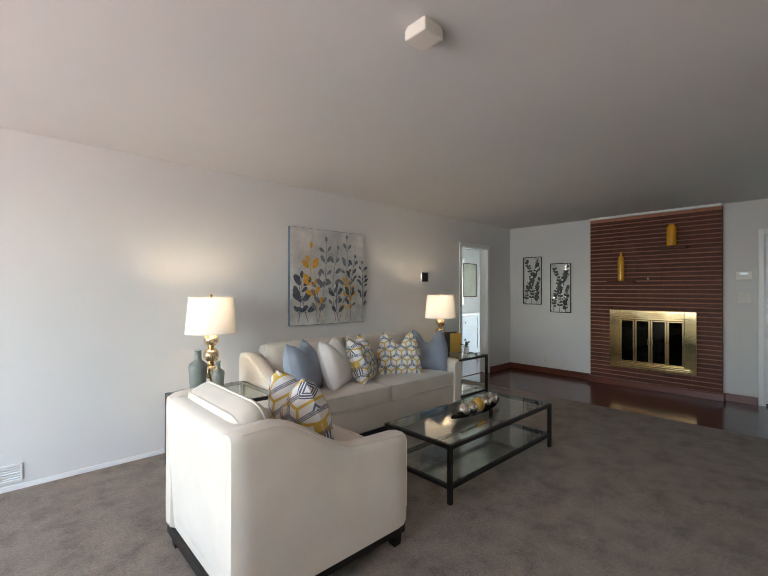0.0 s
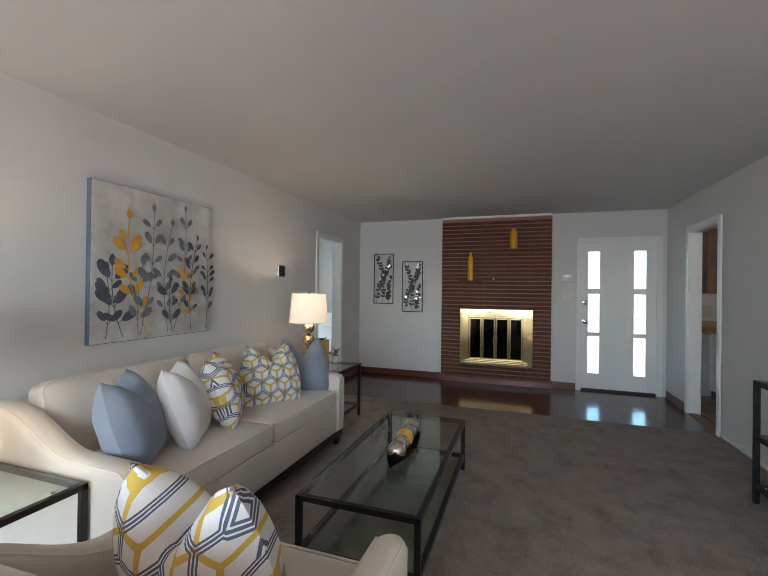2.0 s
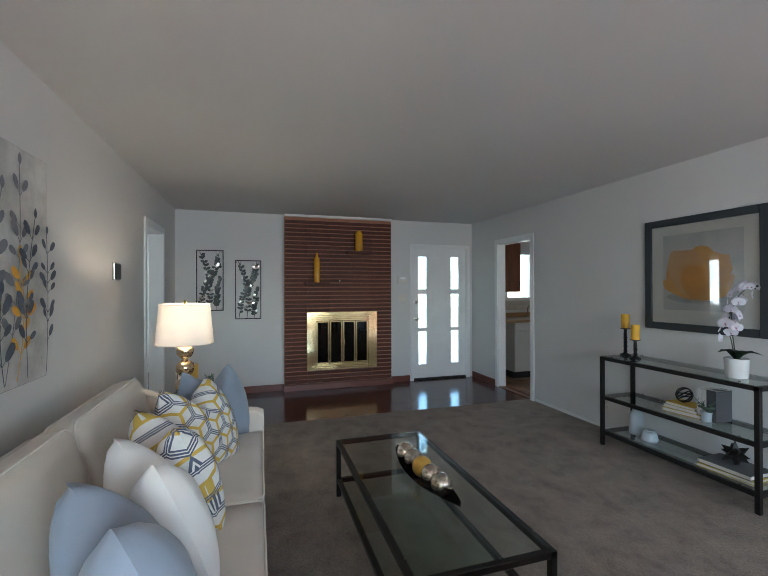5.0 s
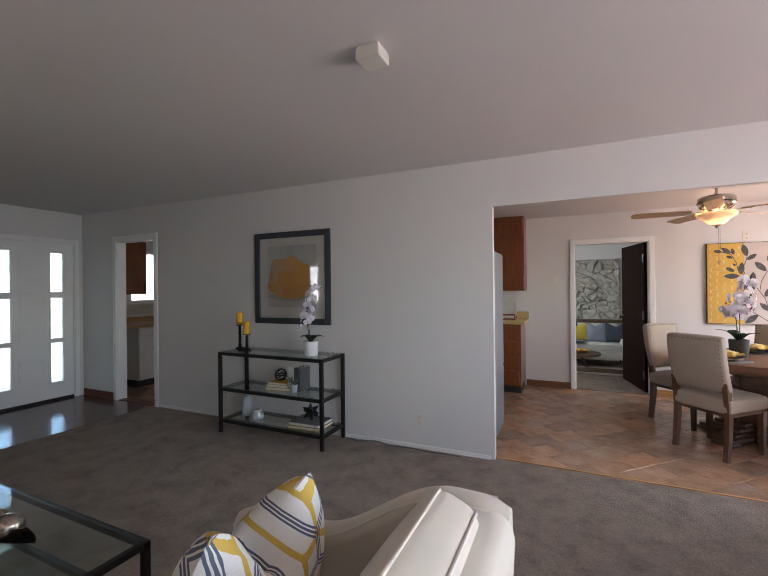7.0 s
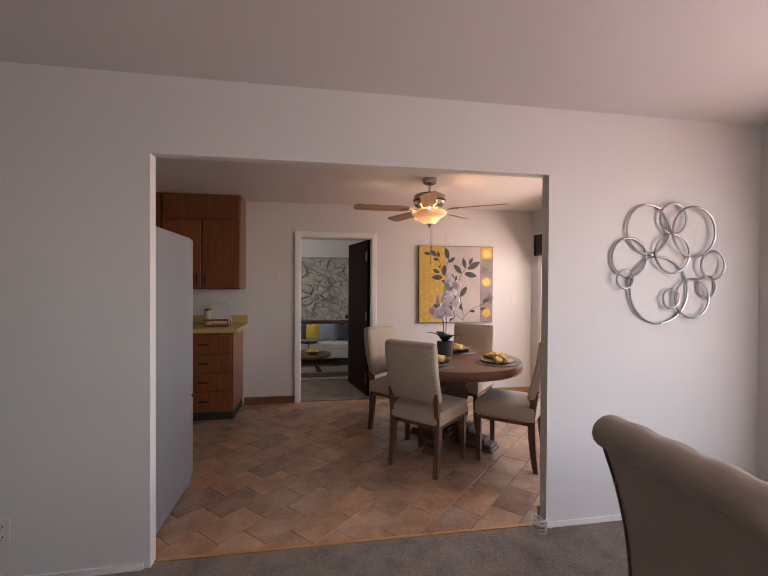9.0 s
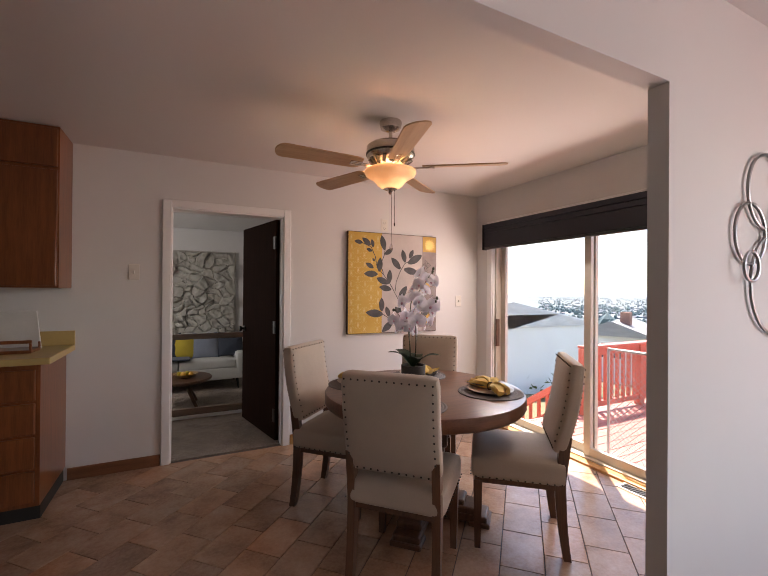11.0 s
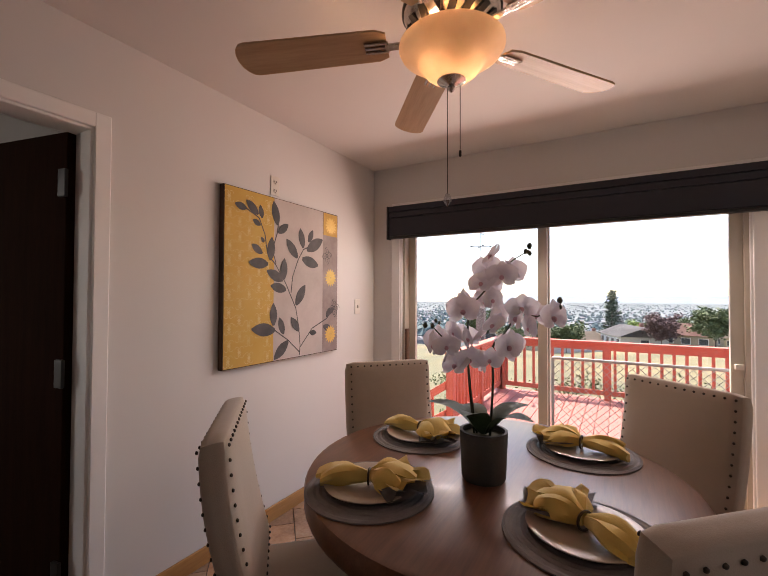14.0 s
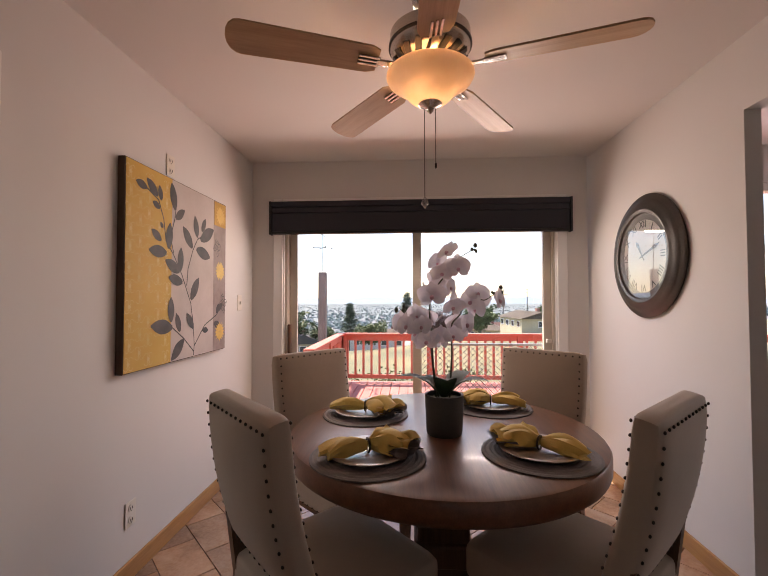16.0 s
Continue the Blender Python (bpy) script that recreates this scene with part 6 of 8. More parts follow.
# wall clock on the dining room's north wall
CLOCKWOOD = plain("dark_bronze_clock_rim", (0.055, 0.045, 0.036), 0.38, 0.4, vary=0.3, scale=8, bumpy=0.2)
clock = thing("wall_clock", (-1.765, -0.796, 1.513), "large round dark-rimmed wall clock with roman numerals", "clock")
clock.matrix_basis = clock.matrix_basis @ Matrix.Scale(1.04, 4)
tilt = pose(0, 0, 0, 90)
part("rim", lathe(bmesh.new(), [(0.20, 0.0), (0.345, 0.0), (0.348, 0.010), (0.338, 0.018), (0.322, 0.020), (0.316, 0.025), (0.292, 0.036), (0.270, 0.038), (0.264, 0.043), (0.256, 0.043), (0.250, 0.038), (0.244, 0.038), (0.238, 0.028), (0.20, 0.019)], 72, tilt), CLOCKWOOD, clock, smooth=True)
part("dial", lathe(bmesh.new(), [(0, 0.02), (0.228, 0.02)], 64, tilt), plain("aged_dial", (0.5, 0.47, 0.42), 0.6, vary=0.08, scale=6), clock, "aged cream dial")
INKD = plain("black_numerals", (0.03, 0.03, 0.03), 0.6, bumpy=0)
for k, txt in enumerate(("XII", "I", "II", "III", "IIII", "V", "VI", "VII", "VIII", "IX", "X", "XI")):
    a = radians(90 - 30 * k)
    c = bpy.data.curves.new("numeral", "FONT")
    c.body, c.size, c.align_x, c.align_y, c.extrude = txt, 0.058, "CENTER", "CENTER", 0.0004
    c.materials.append(INKD)
    n = new("numeral", c)
    n.parent = clock
    n.matrix_basis = pose(0, 0, 0, 90, 0, 0) @ pose(0.178 * math.cos(a), 0.178 * math.sin(a), 0.022, 0, 0, -30 * k)
bm = bmesh.new()
for k in range(60):
    box(bm, -0.001, 0.001, 0.212, 0.222, 0.0205, 0.0215, 0, 1, tilt @ pose(0, 0, 0, 0, 0, 6 * k))
part("minute_track", bm, INKD, clock)
for ang, L, nm in ((125, 0.11, "hour_hand"), (20, 0.17, "minute_hand")):
    m = tilt @ pose(0, 0, 0.026, 0, 0, ang - 90)
    bm = bmesh.new()
    prism(bm, [(-0.004, -0.03), (0.004, -0.03), (0.006, L * 0.6), (0.012, L * 0.72), (0, L), (-0.012, L * 0.72), (-0.006, L * 0.6)], 0, 0.0012)
    bmesh.ops.transform(bm, matrix=m, verts=bm.verts[:])
    part(nm, bm, INKD, clock)
part("clock_glass", lathe(bmesh.new(), [(0, 0.032), (0.240, 0.029)], 64, tilt), glass("clock_glass_clear", (0.98, 0.99, 0.99), gloss=0.14), clock, "reflecting clock glass", smooth=True)

# ring wall art in the living room
RINGM = plain("pewter_metal", (0.42, 0.42, 0.42), 0.3, 1.0, vary=0.15, scale=12, bumpy=0.1)
rings = thing("ring_wall_art", (-1.86, south_y(-1.86) + 0.002, 1.56), "pewter metal wall art of interlocking rings", "wall art", rz=180 + 0.46)
for k, (x, z, r) in enumerate(((-1.717, 1.756, 0.148), (-1.881, 1.825, 0.093), (-2.018, 1.746, 0.152), (-1.589, 1.582, 0.118), (-1.877, 1.611, 0.119), (-1.544, 1.453, 0.056), (-1.795, 1.389, 0.203), (-2.020, 1.339, 0.120), (-2.156, 1.543, 0.086), (-2.137, 1.409, 0.066), (-1.870, 1.336, 0.058))):
    y = -0.012 - 0.011 * (k % 3)
    part("ring", tube(bmesh.new(), [(-(x + 1.86) + r * math.cos(a * math.pi / 32), y, z - 1.56 + r * math.sin(a * math.pi / 32)) for a in range(64)], 0.0065, 8, True), RINGM, rings, smooth=True)
for x, z in ((-1.865, 1.745), (-1.73, 1.60), (-1.99, 1.59), (-1.80, 1.188)):
    part("wall_mount", rod(bmesh.new(), (-(x + 1.86), 0, z - 1.56), (-(x + 1.86), -0.03, z - 1.56), 0.004), RINGM, rings)

# scroll-back chair and low table by the west window
sc = thing("scroll_back_chair", (-0.895, 0.61, 0), "taupe scroll-back chair with tufted rolled top at the low table", "chair", rz=-90)
# front towards local -y, which lies west
bm, prev = bmesh.new(), None
for i in range(19):
    s = i / 18
    z = 0.40 + 0.61 * s
    yb = 0.20 + 0.14 * s ** 2.2
    yf = yb - 0.11 + 0.03 * s
    if s > 0.85:
        q = (s - 0.85) / 0.15
        yf += 0.02 * q
        yb -= 0.03 * q * q
    loop = []
    hw = 0.24 - 0.01 * s
    for k in range(9):
        u = -1 + 2 * k / 8
        tuft = 0.012 * math.cos(u * 3 * math.pi) * (0.5 + 0.5 * math.sin(s * 9))
        loop.append(bm.verts.new((u * hw, yf - 0.02 * (1 - u ** 4) + tuft, z)))
    for k in range(9):
        u = 1 - 2 * k / 8
        loop.append(bm.verts.new((u * hw, yb, z)))
    if prev:
        for k in range(18):
            bm.faces.new((prev[k], prev[(k + 1) % 18], loop[(k + 1) % 18], loop[k]))
    else:
        bm.faces.new(loop[::-1])
    prev = loop
bm.faces.new(prev)
part("back", bm, WINGCLOTH, sc, "taupe outer back", smooth=True)
bm = bmesh.new()
rings_ = []
for k in range(25):
    u = -1 + 2 * k / 24
    r = 0.052 * (1 - 0.35 * max(0, abs(u) - 0.9) / 0.1) * (1 + 0.05 * math.cos(u * 4 * math.pi))
    rings_.append([bm.verts.new((u * 0.242, 0.295 + r * 1.15 * math.cos(a * math.pi / 8), 0.985 + r * math.sin(a * math.pi / 8))) for a in range(16)])
for a, b in zip(rings_, rings_[1:]):
    for k in range(16):
        bm.faces.new((a[k], a[(k + 1) % 16], b[(k + 1) % 16], b[k]))
bm.faces.new(rings_[0][::-1])
bm.faces.new(rings_[-1])
part("top_roll", bm, WINGCLOTH, sc, "rolled tufted top", smooth=True)
for sx in (-1, 1):
    pts = [(sx * (0.24 - 0.01 * i / 18), 0.202 + 0.14 * (i / 18) ** 2.2 - (0.03 * max(0, (i / 18 - 0.85) / 0.15) ** 2), 0.40 + 0.61 * i / 18) for i in range(18)]
    part("welt", tube(bmesh.new(), pts, 0.005, 6), plain("brown_welt", (0.1, 0.075, 0.055), 0.5), sc, smooth=True)
part("seat", soft_box(bmesh.new(), 0.24, 0.24, 0.055, 0.035, 0.012, 10, pose(0, -0.03, 0.395)), WINGCLOTH, sc, smooth=True)
for sx in (-1, 1):
    for y0, y1 in ((-0.22, -0.23), (0.2, 0.27)):
        part("leg", rod(bmesh.new(), (sx * 0.2, y0, 0.35), (sx * 0.2, y1, 0), 0.024, 0.015, 4), LEGWOOD, sc)
lt = thing("low_table", (-1.5, 0.76, 0), "dark brown low wooden table by the window", "table")
part("tabletop", boxes((-0.52, 0.52, -0.6, 0.6, 0.505, 0.57), bevel=0.006), TABLEWOOD, lt)
for sx in (-1, 1):
    for sy in (-1, 1):
        part("leg", boxes((sx * 0.46 - 0.035, sx * 0.46 + 0.035, sy * 0.54 - 0.035, sy * 0.54 + 0.035, 0, 0.505), bevel=0.005), LEGWOOD, lt)


# ---- pictures in the living room ----
bg = canvas_paint("silver_grey_canvas_paint", (0.40, 0.385, 0.365), (0.70, 0.68, 0.64), scale=6)
LX, LZ, LW, LH = 2.13, 0.985, 0.99, 1.03
art = thing("leaf_canvas", (LX, YN, LZ), "silver canvas painted with grey, navy and gold leafy stems", "painting")
part("canvas", boxes((0, LW, -0.04, -0.002, 0, LH), bevel=0.004), plain("blue_grey_canvas_edge", (0.1, 0.14, 0.19), 0.7), art, "blue-grey wrapped canvas edge")
part("painted_ground", boxes((0.004, LW - 0.004, -0.0425, -0.0405, 0.004, LH - 0.004)), bg, art, "mottled silver ground")
P_NAVY, P_GREY, P_GOLD = canvas_paint("navy_leaf_paint", (0.05, 0.058, 0.08), (0.12, 0.135, 0.17), scale=14), canvas_paint("grey_leaf_paint", (0.13, 0.13, 0.15), (0.24, 0.24, 0.26), scale=14), canvas_paint("gold_leaf_paint", (0.6, 0.27, 0.015), (0.75, 0.42, 0.06), scale=14)


def leafy_stem(parent, x0, x1, z0, z1, mat, pairs, size, bend, seed):
    """A painted upright stem with rounded leaves in pairs and one at its tip."""
    rnd = random.Random(seed)
    bm = bmesh.new()
    lift = -0.0436 - 0.0018 * ((seed - 40) % 11)
    pts = curve2((x0, z0), (x1, z1), bend, 14)
    stem_line(bm, pts, 0.006, lift)
    for k in range(pairs):
        i = int(14 * (0.28 + 0.68 * k / pairs))
        px, pz = pts[i]
        for sg in (-1, 1):
            if rnd.random() < 0.12:
                continue
            a = radians(90 - sg * rnd.uniform(30, 62))
            L = size * rnd.uniform(1.05, 1.6)
            qx, qz = px + 0.03 * math.cos(a), pz + 0.03 * math.sin(a)
            stem_line(bm, [(px, pz), (qx, qz)], 0.004, lift - 0.00008)
            n = 10
            vs = []
            for j in range(n):
                t = 2 * math.pi * j / n
                u, w = L * 0.5 * (1 - math.cos(t)), L * 0.29 * math.sin(t) * (0.75 + 0.25 * (1 - math.cos(t)) / 2)
                vs.append(bm.verts.new((qx + u * math.cos(a) - w * math.sin(a), lift - 0.0002 - 0.0001 * (2 * k + (sg > 0)), qz + u * math.sin(a) + w * math.cos(a))))
            bm.faces.new(vs)
    paint_leaf(bm, *pts[-1], 90, size * 0.9, size * 0.55, lift - 0.0017)
    part("painted_stem", bm, mat, parent)


for k, (x0, x1, z1, mt, pairs, sz, bend) in enumerate(((0.22, 0.14, 0.50, P_NAVY, 4, 0.085, 0.06), (0.10, 0.10, 0.46, P_NAVY, 3, 0.07, -0.05), (0.33, 0.36, 0.52, P_GREY, 3, 0.075, 0.04), (0.40, 0.25, 0.82, P_GOLD, 6, 0.075, 0.08), (0.34, 0.44, 0.90, P_GREY, 7, 0.065, -0.04), (0.57, 0.60, 0.82, P_GREY, 5, 0.06, 0.07), (0.62, 0.72, 0.95, P_GREY, 7, 0.055, -0.05), (0.70, 0.72, 0.56, P_GOLD, 5, 0.055, -0.08), (0.78, 0.84, 0.74, P_NAVY, 7, 0.05, 0.05), (0.94, 0.94, 0.68, P_NAVY, 7, 0.045, -0.02), (0.60, 0.58, 0.40, P_NAVY, 3, 0.06, 0.05))):
    leafy_stem(art, x0, x1, 0.03, z1, mt, pairs, sz, bend, 40 + k)

fa = thing("framed_abstract", (3.52, south_y(3.06) + 0.001, 1.05), "framed abstract print of an orange bloom under glass", "framed picture", rz=180 + 0.95)
FW, FH = 0.92, 0.935
FRAMEB = plain("blue_black_frame", (0.03, 0.036, 0.042), 0.4, vary=0.15, bumpy=0.1)
part("frame", boxes((0, 0.06, -0.03, 0, 0, FH), (FW - 0.06, FW, -0.03, 0, 0, FH), (0.06, FW - 0.06, -0.03, 0, 0, 0.06), (0.06, FW - 0.06, -0.03, 0, FH - 0.06, FH), bevel=0.006), FRAMEB, fa)
part("mat_board", boxes((0.06, FW - 0.06, -0.012, -0.004, 0.06, FH - 0.06)), plain("cream_mat_board", (0.62, 0.58, 0.52), 0.8, vary=0.02), fa, "cream mat board")
part("print", boxes((0.16, FW - 0.16, -0.0135, -0.012, 0.17, FH - 0.14)), canvas_paint("pale_grey_wash", (0.36, 0.35, 0.34), (0.55, 0.52, 0.48), scale=4), fa, "pale grey wash")
rnd = random.Random(2)
tones = (((0.50, 0.21, 0.03), (0.60, 0.28, 0.05)), ((0.55, 0.25, 0.03), (0.62, 0.33, 0.08)), ((0.50, 0.25, 0.09), (0.58, 0.36, 0.18)))
for k, (ang, L, w) in enumerate(((128, 0.27, 0.16), (150, 0.24, 0.10), (40, 0.25, 0.17), (62, 0.32, 0.24), (84, 0.34, 0.24), (108, 0.35, 0.25), (96, 0.22, 0.20), (20, 0.20, 0.09))):
    bm = bmesh.new()
    a, n, loop = radians(ang), 22, []
    L, w = L * 1.3, w * 1.25
    for i in range(n):
        q = 6.2832 * i / n
        u = L * 0.5 * (1 - math.cos(q)) * (1 + 0.10 * noise.noise(Vector((i * 0.9, k * 3.1, 0))))
        v = w * 0.5 * math.sin(q) * (0.6 + 0.5 * u / L) * (1 + 0.22 * noise.noise(Vector((i * 1.1, k * 5.3, 2))))
        loop.append(bm.verts.new((0.43 + u * math.cos(a) - v * math.sin(a), -0.0141 - 0.0003 * k, 0.265 + u * math.sin(a) * 0.95 + v * math.cos(a))))
    bm.faces.new(loop)
    lo, hi = tones[k % 3]
    part("painted_petal", bm, canvas_paint("orange_wash", lo, hi, scale=9), fa, "orange brushed petal")
bm = bmesh.new()
bm.faces.new([bm.verts.new((0.43 + 0.24 * math.cos(6.283 * i / 24), -0.0138, 0.275 + 0.045 * math.sin(6.283 * i / 24))) for i in range(24)])
part("grey_shadow_stroke", bm, canvas_paint("grey_stroke", (0.26, 0.255, 0.25), (0.42, 0.40, 0.38), scale=12), fa)
part("picture_glass", boxes((0.058, FW - 0.058, -0.0185, -0.017, 0.058, FH - 0.058)), glass("picture_glass_clear", (0.97, 0.98, 0.98), gloss=0.06), fa, "reflecting glass")

# pair of metal leaf panels
MIRROR = plain("mirror_leaf", (0.72, 0.74, 0.72), 0.08, 1.0, vary=0.04, bumpy=0.02)
for k, (y1, z0, w, h) in enumerate(((3.436, 1.121, 0.333, 0.80), (2.96, 1.002, 0.335, 0.793))):
    rnd = random.Random(60 + k)
    o = thing("metal_leaf_panel", (XE, y1, z0), "black wire wall panel of leafy branches with mirrored leaves", "wall art", "metal leaf panels", rz=-90)
    fb = bmesh.new()
    for x0, x1, a0, a1 in ((0, 0.012, 0, h), (w - 0.012, w, 0, h), (0.012, w - 0.012, 0, 0.012), (0.012, w - 0.012, h - 0.012, h)):
        box(fb, x0, x1, -0.03, -0.018, a0, a1, 0.002, 1)
    part("wire_frame", fb, IRON, o)
    for sx in (0.02, w - 0.02):
        for sz in (0.03, h - 0.03):
            part("wall_spacer", rod(bmesh.new(), (sx, 0, sz), (sx, -0.02, sz), 0.004), IRON, o)
    stems, dark, mir = bmesh.new(), bmesh.new(), bmesh.new()
    for s, (xa, xb, za, zb, bend) in enumerate(((0.05, 0.30, 0.01, 0.60, 0.1), (0.15, 0.04, 0.01, 0.78, -0.08), (0.25, 0.31, 0.01, 0.42, 0.06), (0.12, 0.28, 0.30, 0.78, -0.06))):
        pts = curve2((xa, za), (xb, zb), bend, 16)
        tube(stems, [(x, -0.024, z) for x, z in pts], 0.0035, 5)
        for i in range(2, 17):
            for sg in (-1, 1):
                a = radians(90 - sg * rnd.uniform(25, 75))
                x, z = pts[min(i, 16)]
                L = rnd.uniform(0.045, 0.062)
                if not (0.02 < x + L * math.cos(a) < w - 0.02 and z + L * math.sin(a) < h - 0.01):
                    continue
                leaf(mir if rnd.random() < 0.14 else dark, (x, -0.026, z), (x + L * math.cos(a), -0.026 - rnd.uniform(0, 0.012), z + L * math.sin(a)), 0.034, (rnd.uniform(-0.2, 0.2), -1, rnd.uniform(-0.2, 0.2)), 0.004, 5)
    part("branches", stems, IRON, o, smooth=True)
    part("dark_leaves", dark, plain("gunmetal_leaf", (0.10, 0.11, 0.105), 0.5, 0.7, vary=0.2, bumpy=0.1), o, smooth=True)
    part("mirrored_leaves", mir, MIRROR, o, "mirrored leaves")


# ---- kitchen ----
def cabinet(name, loc, rz, w, d, z0, z1, doors, drawers, label, door_h=None):
    """A cabinet whose front looks along its local -y; doors side by side, then rows of drawers."""
    o = thing(name, loc, label, "cabinet", "kitchen cabinets", rz=rz)
    kick = 0.1 if z0 < 0.05 else 0.0
    part("body", boxes((0, w, 0.0, d, z0 + kick, z1)), CABWOOD, o)
    if kick:
        part("toe_kick", boxes((0.01, w - 0.01, 0.06, d, z0, z0 + kick)), plain("black_toe_kick", (0.03, 0.025, 0.02), 0.7), o)
    H_ = z1 - z0 - kick
    if drawers:
        fh = (H_ - 0.04) / drawers
        for k in range(drawers):
            dz = z0 + kick + 0.02 + fh * k
            dr = part("drawer_front", boxes((0.02, w - 0.02, -0.02, -0.001, dz + 0.008, dz + fh - 0.008), bevel=0.005), CABWOOD, o)
            part("pull", boxes((w / 2 - 0.05, w / 2 + 0.05, -0.04, -0.03, dz + fh / 2 - 0.008, dz + fh / 2 + 0.008), (w / 2 - 0.045, w / 2 - 0.035, -0.03, -0.019, dz + fh / 2 - 0.006, dz + fh / 2 + 0.006), (w / 2 + 0.035, w / 2 + 0.045, -0.03, -0.019, dz + fh / 2 - 0.006, dz + fh / 2 + 0.006), bevel=0.002), IRON, dr)
    for k in range(doors):
        a, b = w * k / doors + 0.008, w * (k + 1) / doors - 0.008
        top = z1 - 0.015 if door_h is None else z0 + door_h
        dr = part("door", boxes((a, b, -0.02, -0.001, z0 + kick + 0.012, top), bevel=0.005), CABWOOD, o)
        hx = b - 0.035 if k % 2 == 0 else a + 0.035
        part("handle", boxes((hx - 0.007, hx + 0.007, -0.04, -0.03, z0 + kick + 0.06, z0 + kick + 0.17), (hx - 0.005, hx + 0.005, -0.03, -0.019, z0 + kick + 0.065, z0 + kick + 0.08), (hx - 0.005, hx + 0.005, -0.03, -0.019, z0 + kick + 0.15, z0 + kick + 0.165), bevel=0.002), IRON, dr)
    return o


# south run (front looks north: rotated by 180)
LAMINATE = plain("yellow_laminate", (0.5, 0.36, 0.14), 0.35, vary=0.06, scale=8, bumpy=0.05)
cabinet("base_cabinet", (1.68, YS + 0.57, 0), 180, 0.57, 0.565, 0, 0.91, 0, 4, "warm brown wooden base cabinet with four drawers")
for k in range(3):
    cabinet("base_cabinet", (2.5 + 0.82 * k, YS + 0.57, 0), 180, 0.81, 0.565, 0, 0.91, 2, 0, "warm brown wooden base cabinet with two doors")
ct = thing("worktop", (1.06, YS, 0.91), "yellow laminate kitchen worktop with upstand", "worktop")
part("slab", boxes((0, 4.9, 0.001, 0.60, 0.001, 0.04), bevel=0.004), LAMINATE, ct)
part("upstand", boxes((0, 4.9, 0.001, 0.02, 0.041, 0.14), bevel=0.003), LAMINATE, ct)
for k in range(4):
    o = cabinet("wall_cabinet", (1.08 + 0.8 * (k + 1) - 0.005, YS + 0.33, 0), 180, 0.79, 0.325, 1.35, HD - 0.004, 2, 0, "warm brown wooden wall cabinet reaching the ceiling", 0.74)
    part("top_panel", boxes((0.008, 0.782, -0.02, -0.001, 2.11, HD - 0.02), bevel=0.005), CABWOOD, o)
# refrigerator side
STEELP = plain("grey_appliance_steel", (0.3, 0.31, 0.33), 0.42, 0.3, vary=0.04, bumpy=0.05)
fr = thing("refrigerator", (1.13, -1.62, 0), "grey steel refrigerator beside the opening", "refrigerator")
part("body", boxes((0, 0.78, 0.06, 0.77, 0.02, 1.73), bevel=0.008), STEELP, fr)
part("upper_door", boxes((0.003, 0.777, 0, 0.055, 0.62, 1.725), bevel=0.012), STEELP, fr)
part("freezer_drawer", boxes((0.003, 0.777, 0, 0.055, 0.05, 0.61), bevel=0.012), STEELP, fr)
part("handle", rod(bmesh.new(), (0.70, -0.03, 0.75), (0.70, -0.03, 1.45), 0.011), NICKEL, fr)
part("feet", boxes((0.02, 0.76, 0.08, 0.75, 0, 0.02)), BLACK, fr)
# things on the worktop
WOODENB = wood("light_knife_block", (0.3, 0.17, 0.08), (0.45, 0.28, 0.14), 0.5, "Z")
kb = thing("wooden_tray", (1.32, YS + 0.3, 0.952), "small dark wooden tray with rails on the worktop", "tray")
part("base", boxes((-0.12, 0.12, -0.09, 0.09, 0, 0.02), bevel=0.003), CABWOOD, kb)
for y in (-0.085, 0.085):
    part("rail", boxes((-0.12, 0.12, y - 0.006, y + 0.006, 0.06, 0.08), (-0.12, -0.108, y - 0.006, y + 0.006, 0.02, 0.06), (0.108, 0.12, y - 0.006, y + 0.006, 0.02, 0.06), bevel=0.002), CABWOOD, kb)
jar = thing("storage_jar", (1.42, YS + 0.32, 0.973), "clear glass storage jar in the tray", "jar")
part("jar_body", lathe(bmesh.new(), [(0, 0), (0.04, 0), (0.042, 0.12), (0.032, 0.14), (0.032, 0.15)], 22), plain("beige_contents", (0.4, 0.32, 0.22), 0.4), jar, smooth=True)
part("lid", lathe(bmesh.new(), [(0, 0.15), (0.034, 0.15), (0.034, 0.165), (0, 0.17)], 20), BRONZE, jar, "dark lid")
cb = thing("cookbook", (1.30, YS + 0.2, 0.951), "open white cookbook leaning at the wall", "book")
part("pages", box(bmesh.new(), -0.1, 0.1, -0.012, 0.0, 0.0, 0.27, 0.002, 1, pose(0, 0.0, 0.003, -22)), plain("white_page", (0.7, 0.68, 0.64), 0.7), cb)

# east run with dishwasher, seen through the kitchen doorway (front looks west: rotated by -90)
cabinet("base_cabinet", (6.19, -1.95, 0), -90, 0.8, 0.60, 0, 0.87, 2, 0, "warm brown wooden base cabinet below the window")
dw = thing("dishwasher", (6.19, -1.15, 0), "white dishwasher with control strip under the worktop", "dishwasher", rz=-90)
part("door_panel", boxes((0.0, 0.6, -0.02, 0.0, 0.11, 0.74), bevel=0.006), WHITE, dw)
part("control_strip", boxes((0.0, 0.6, -0.025, 0.0, 0.745, 0.86), bevel=0.006), WHITE, dw)
part("cabinet_shell", boxes((0.003, 0.597, 0.001, 0.59, 0.1, 0.865)), PLATE, dw)
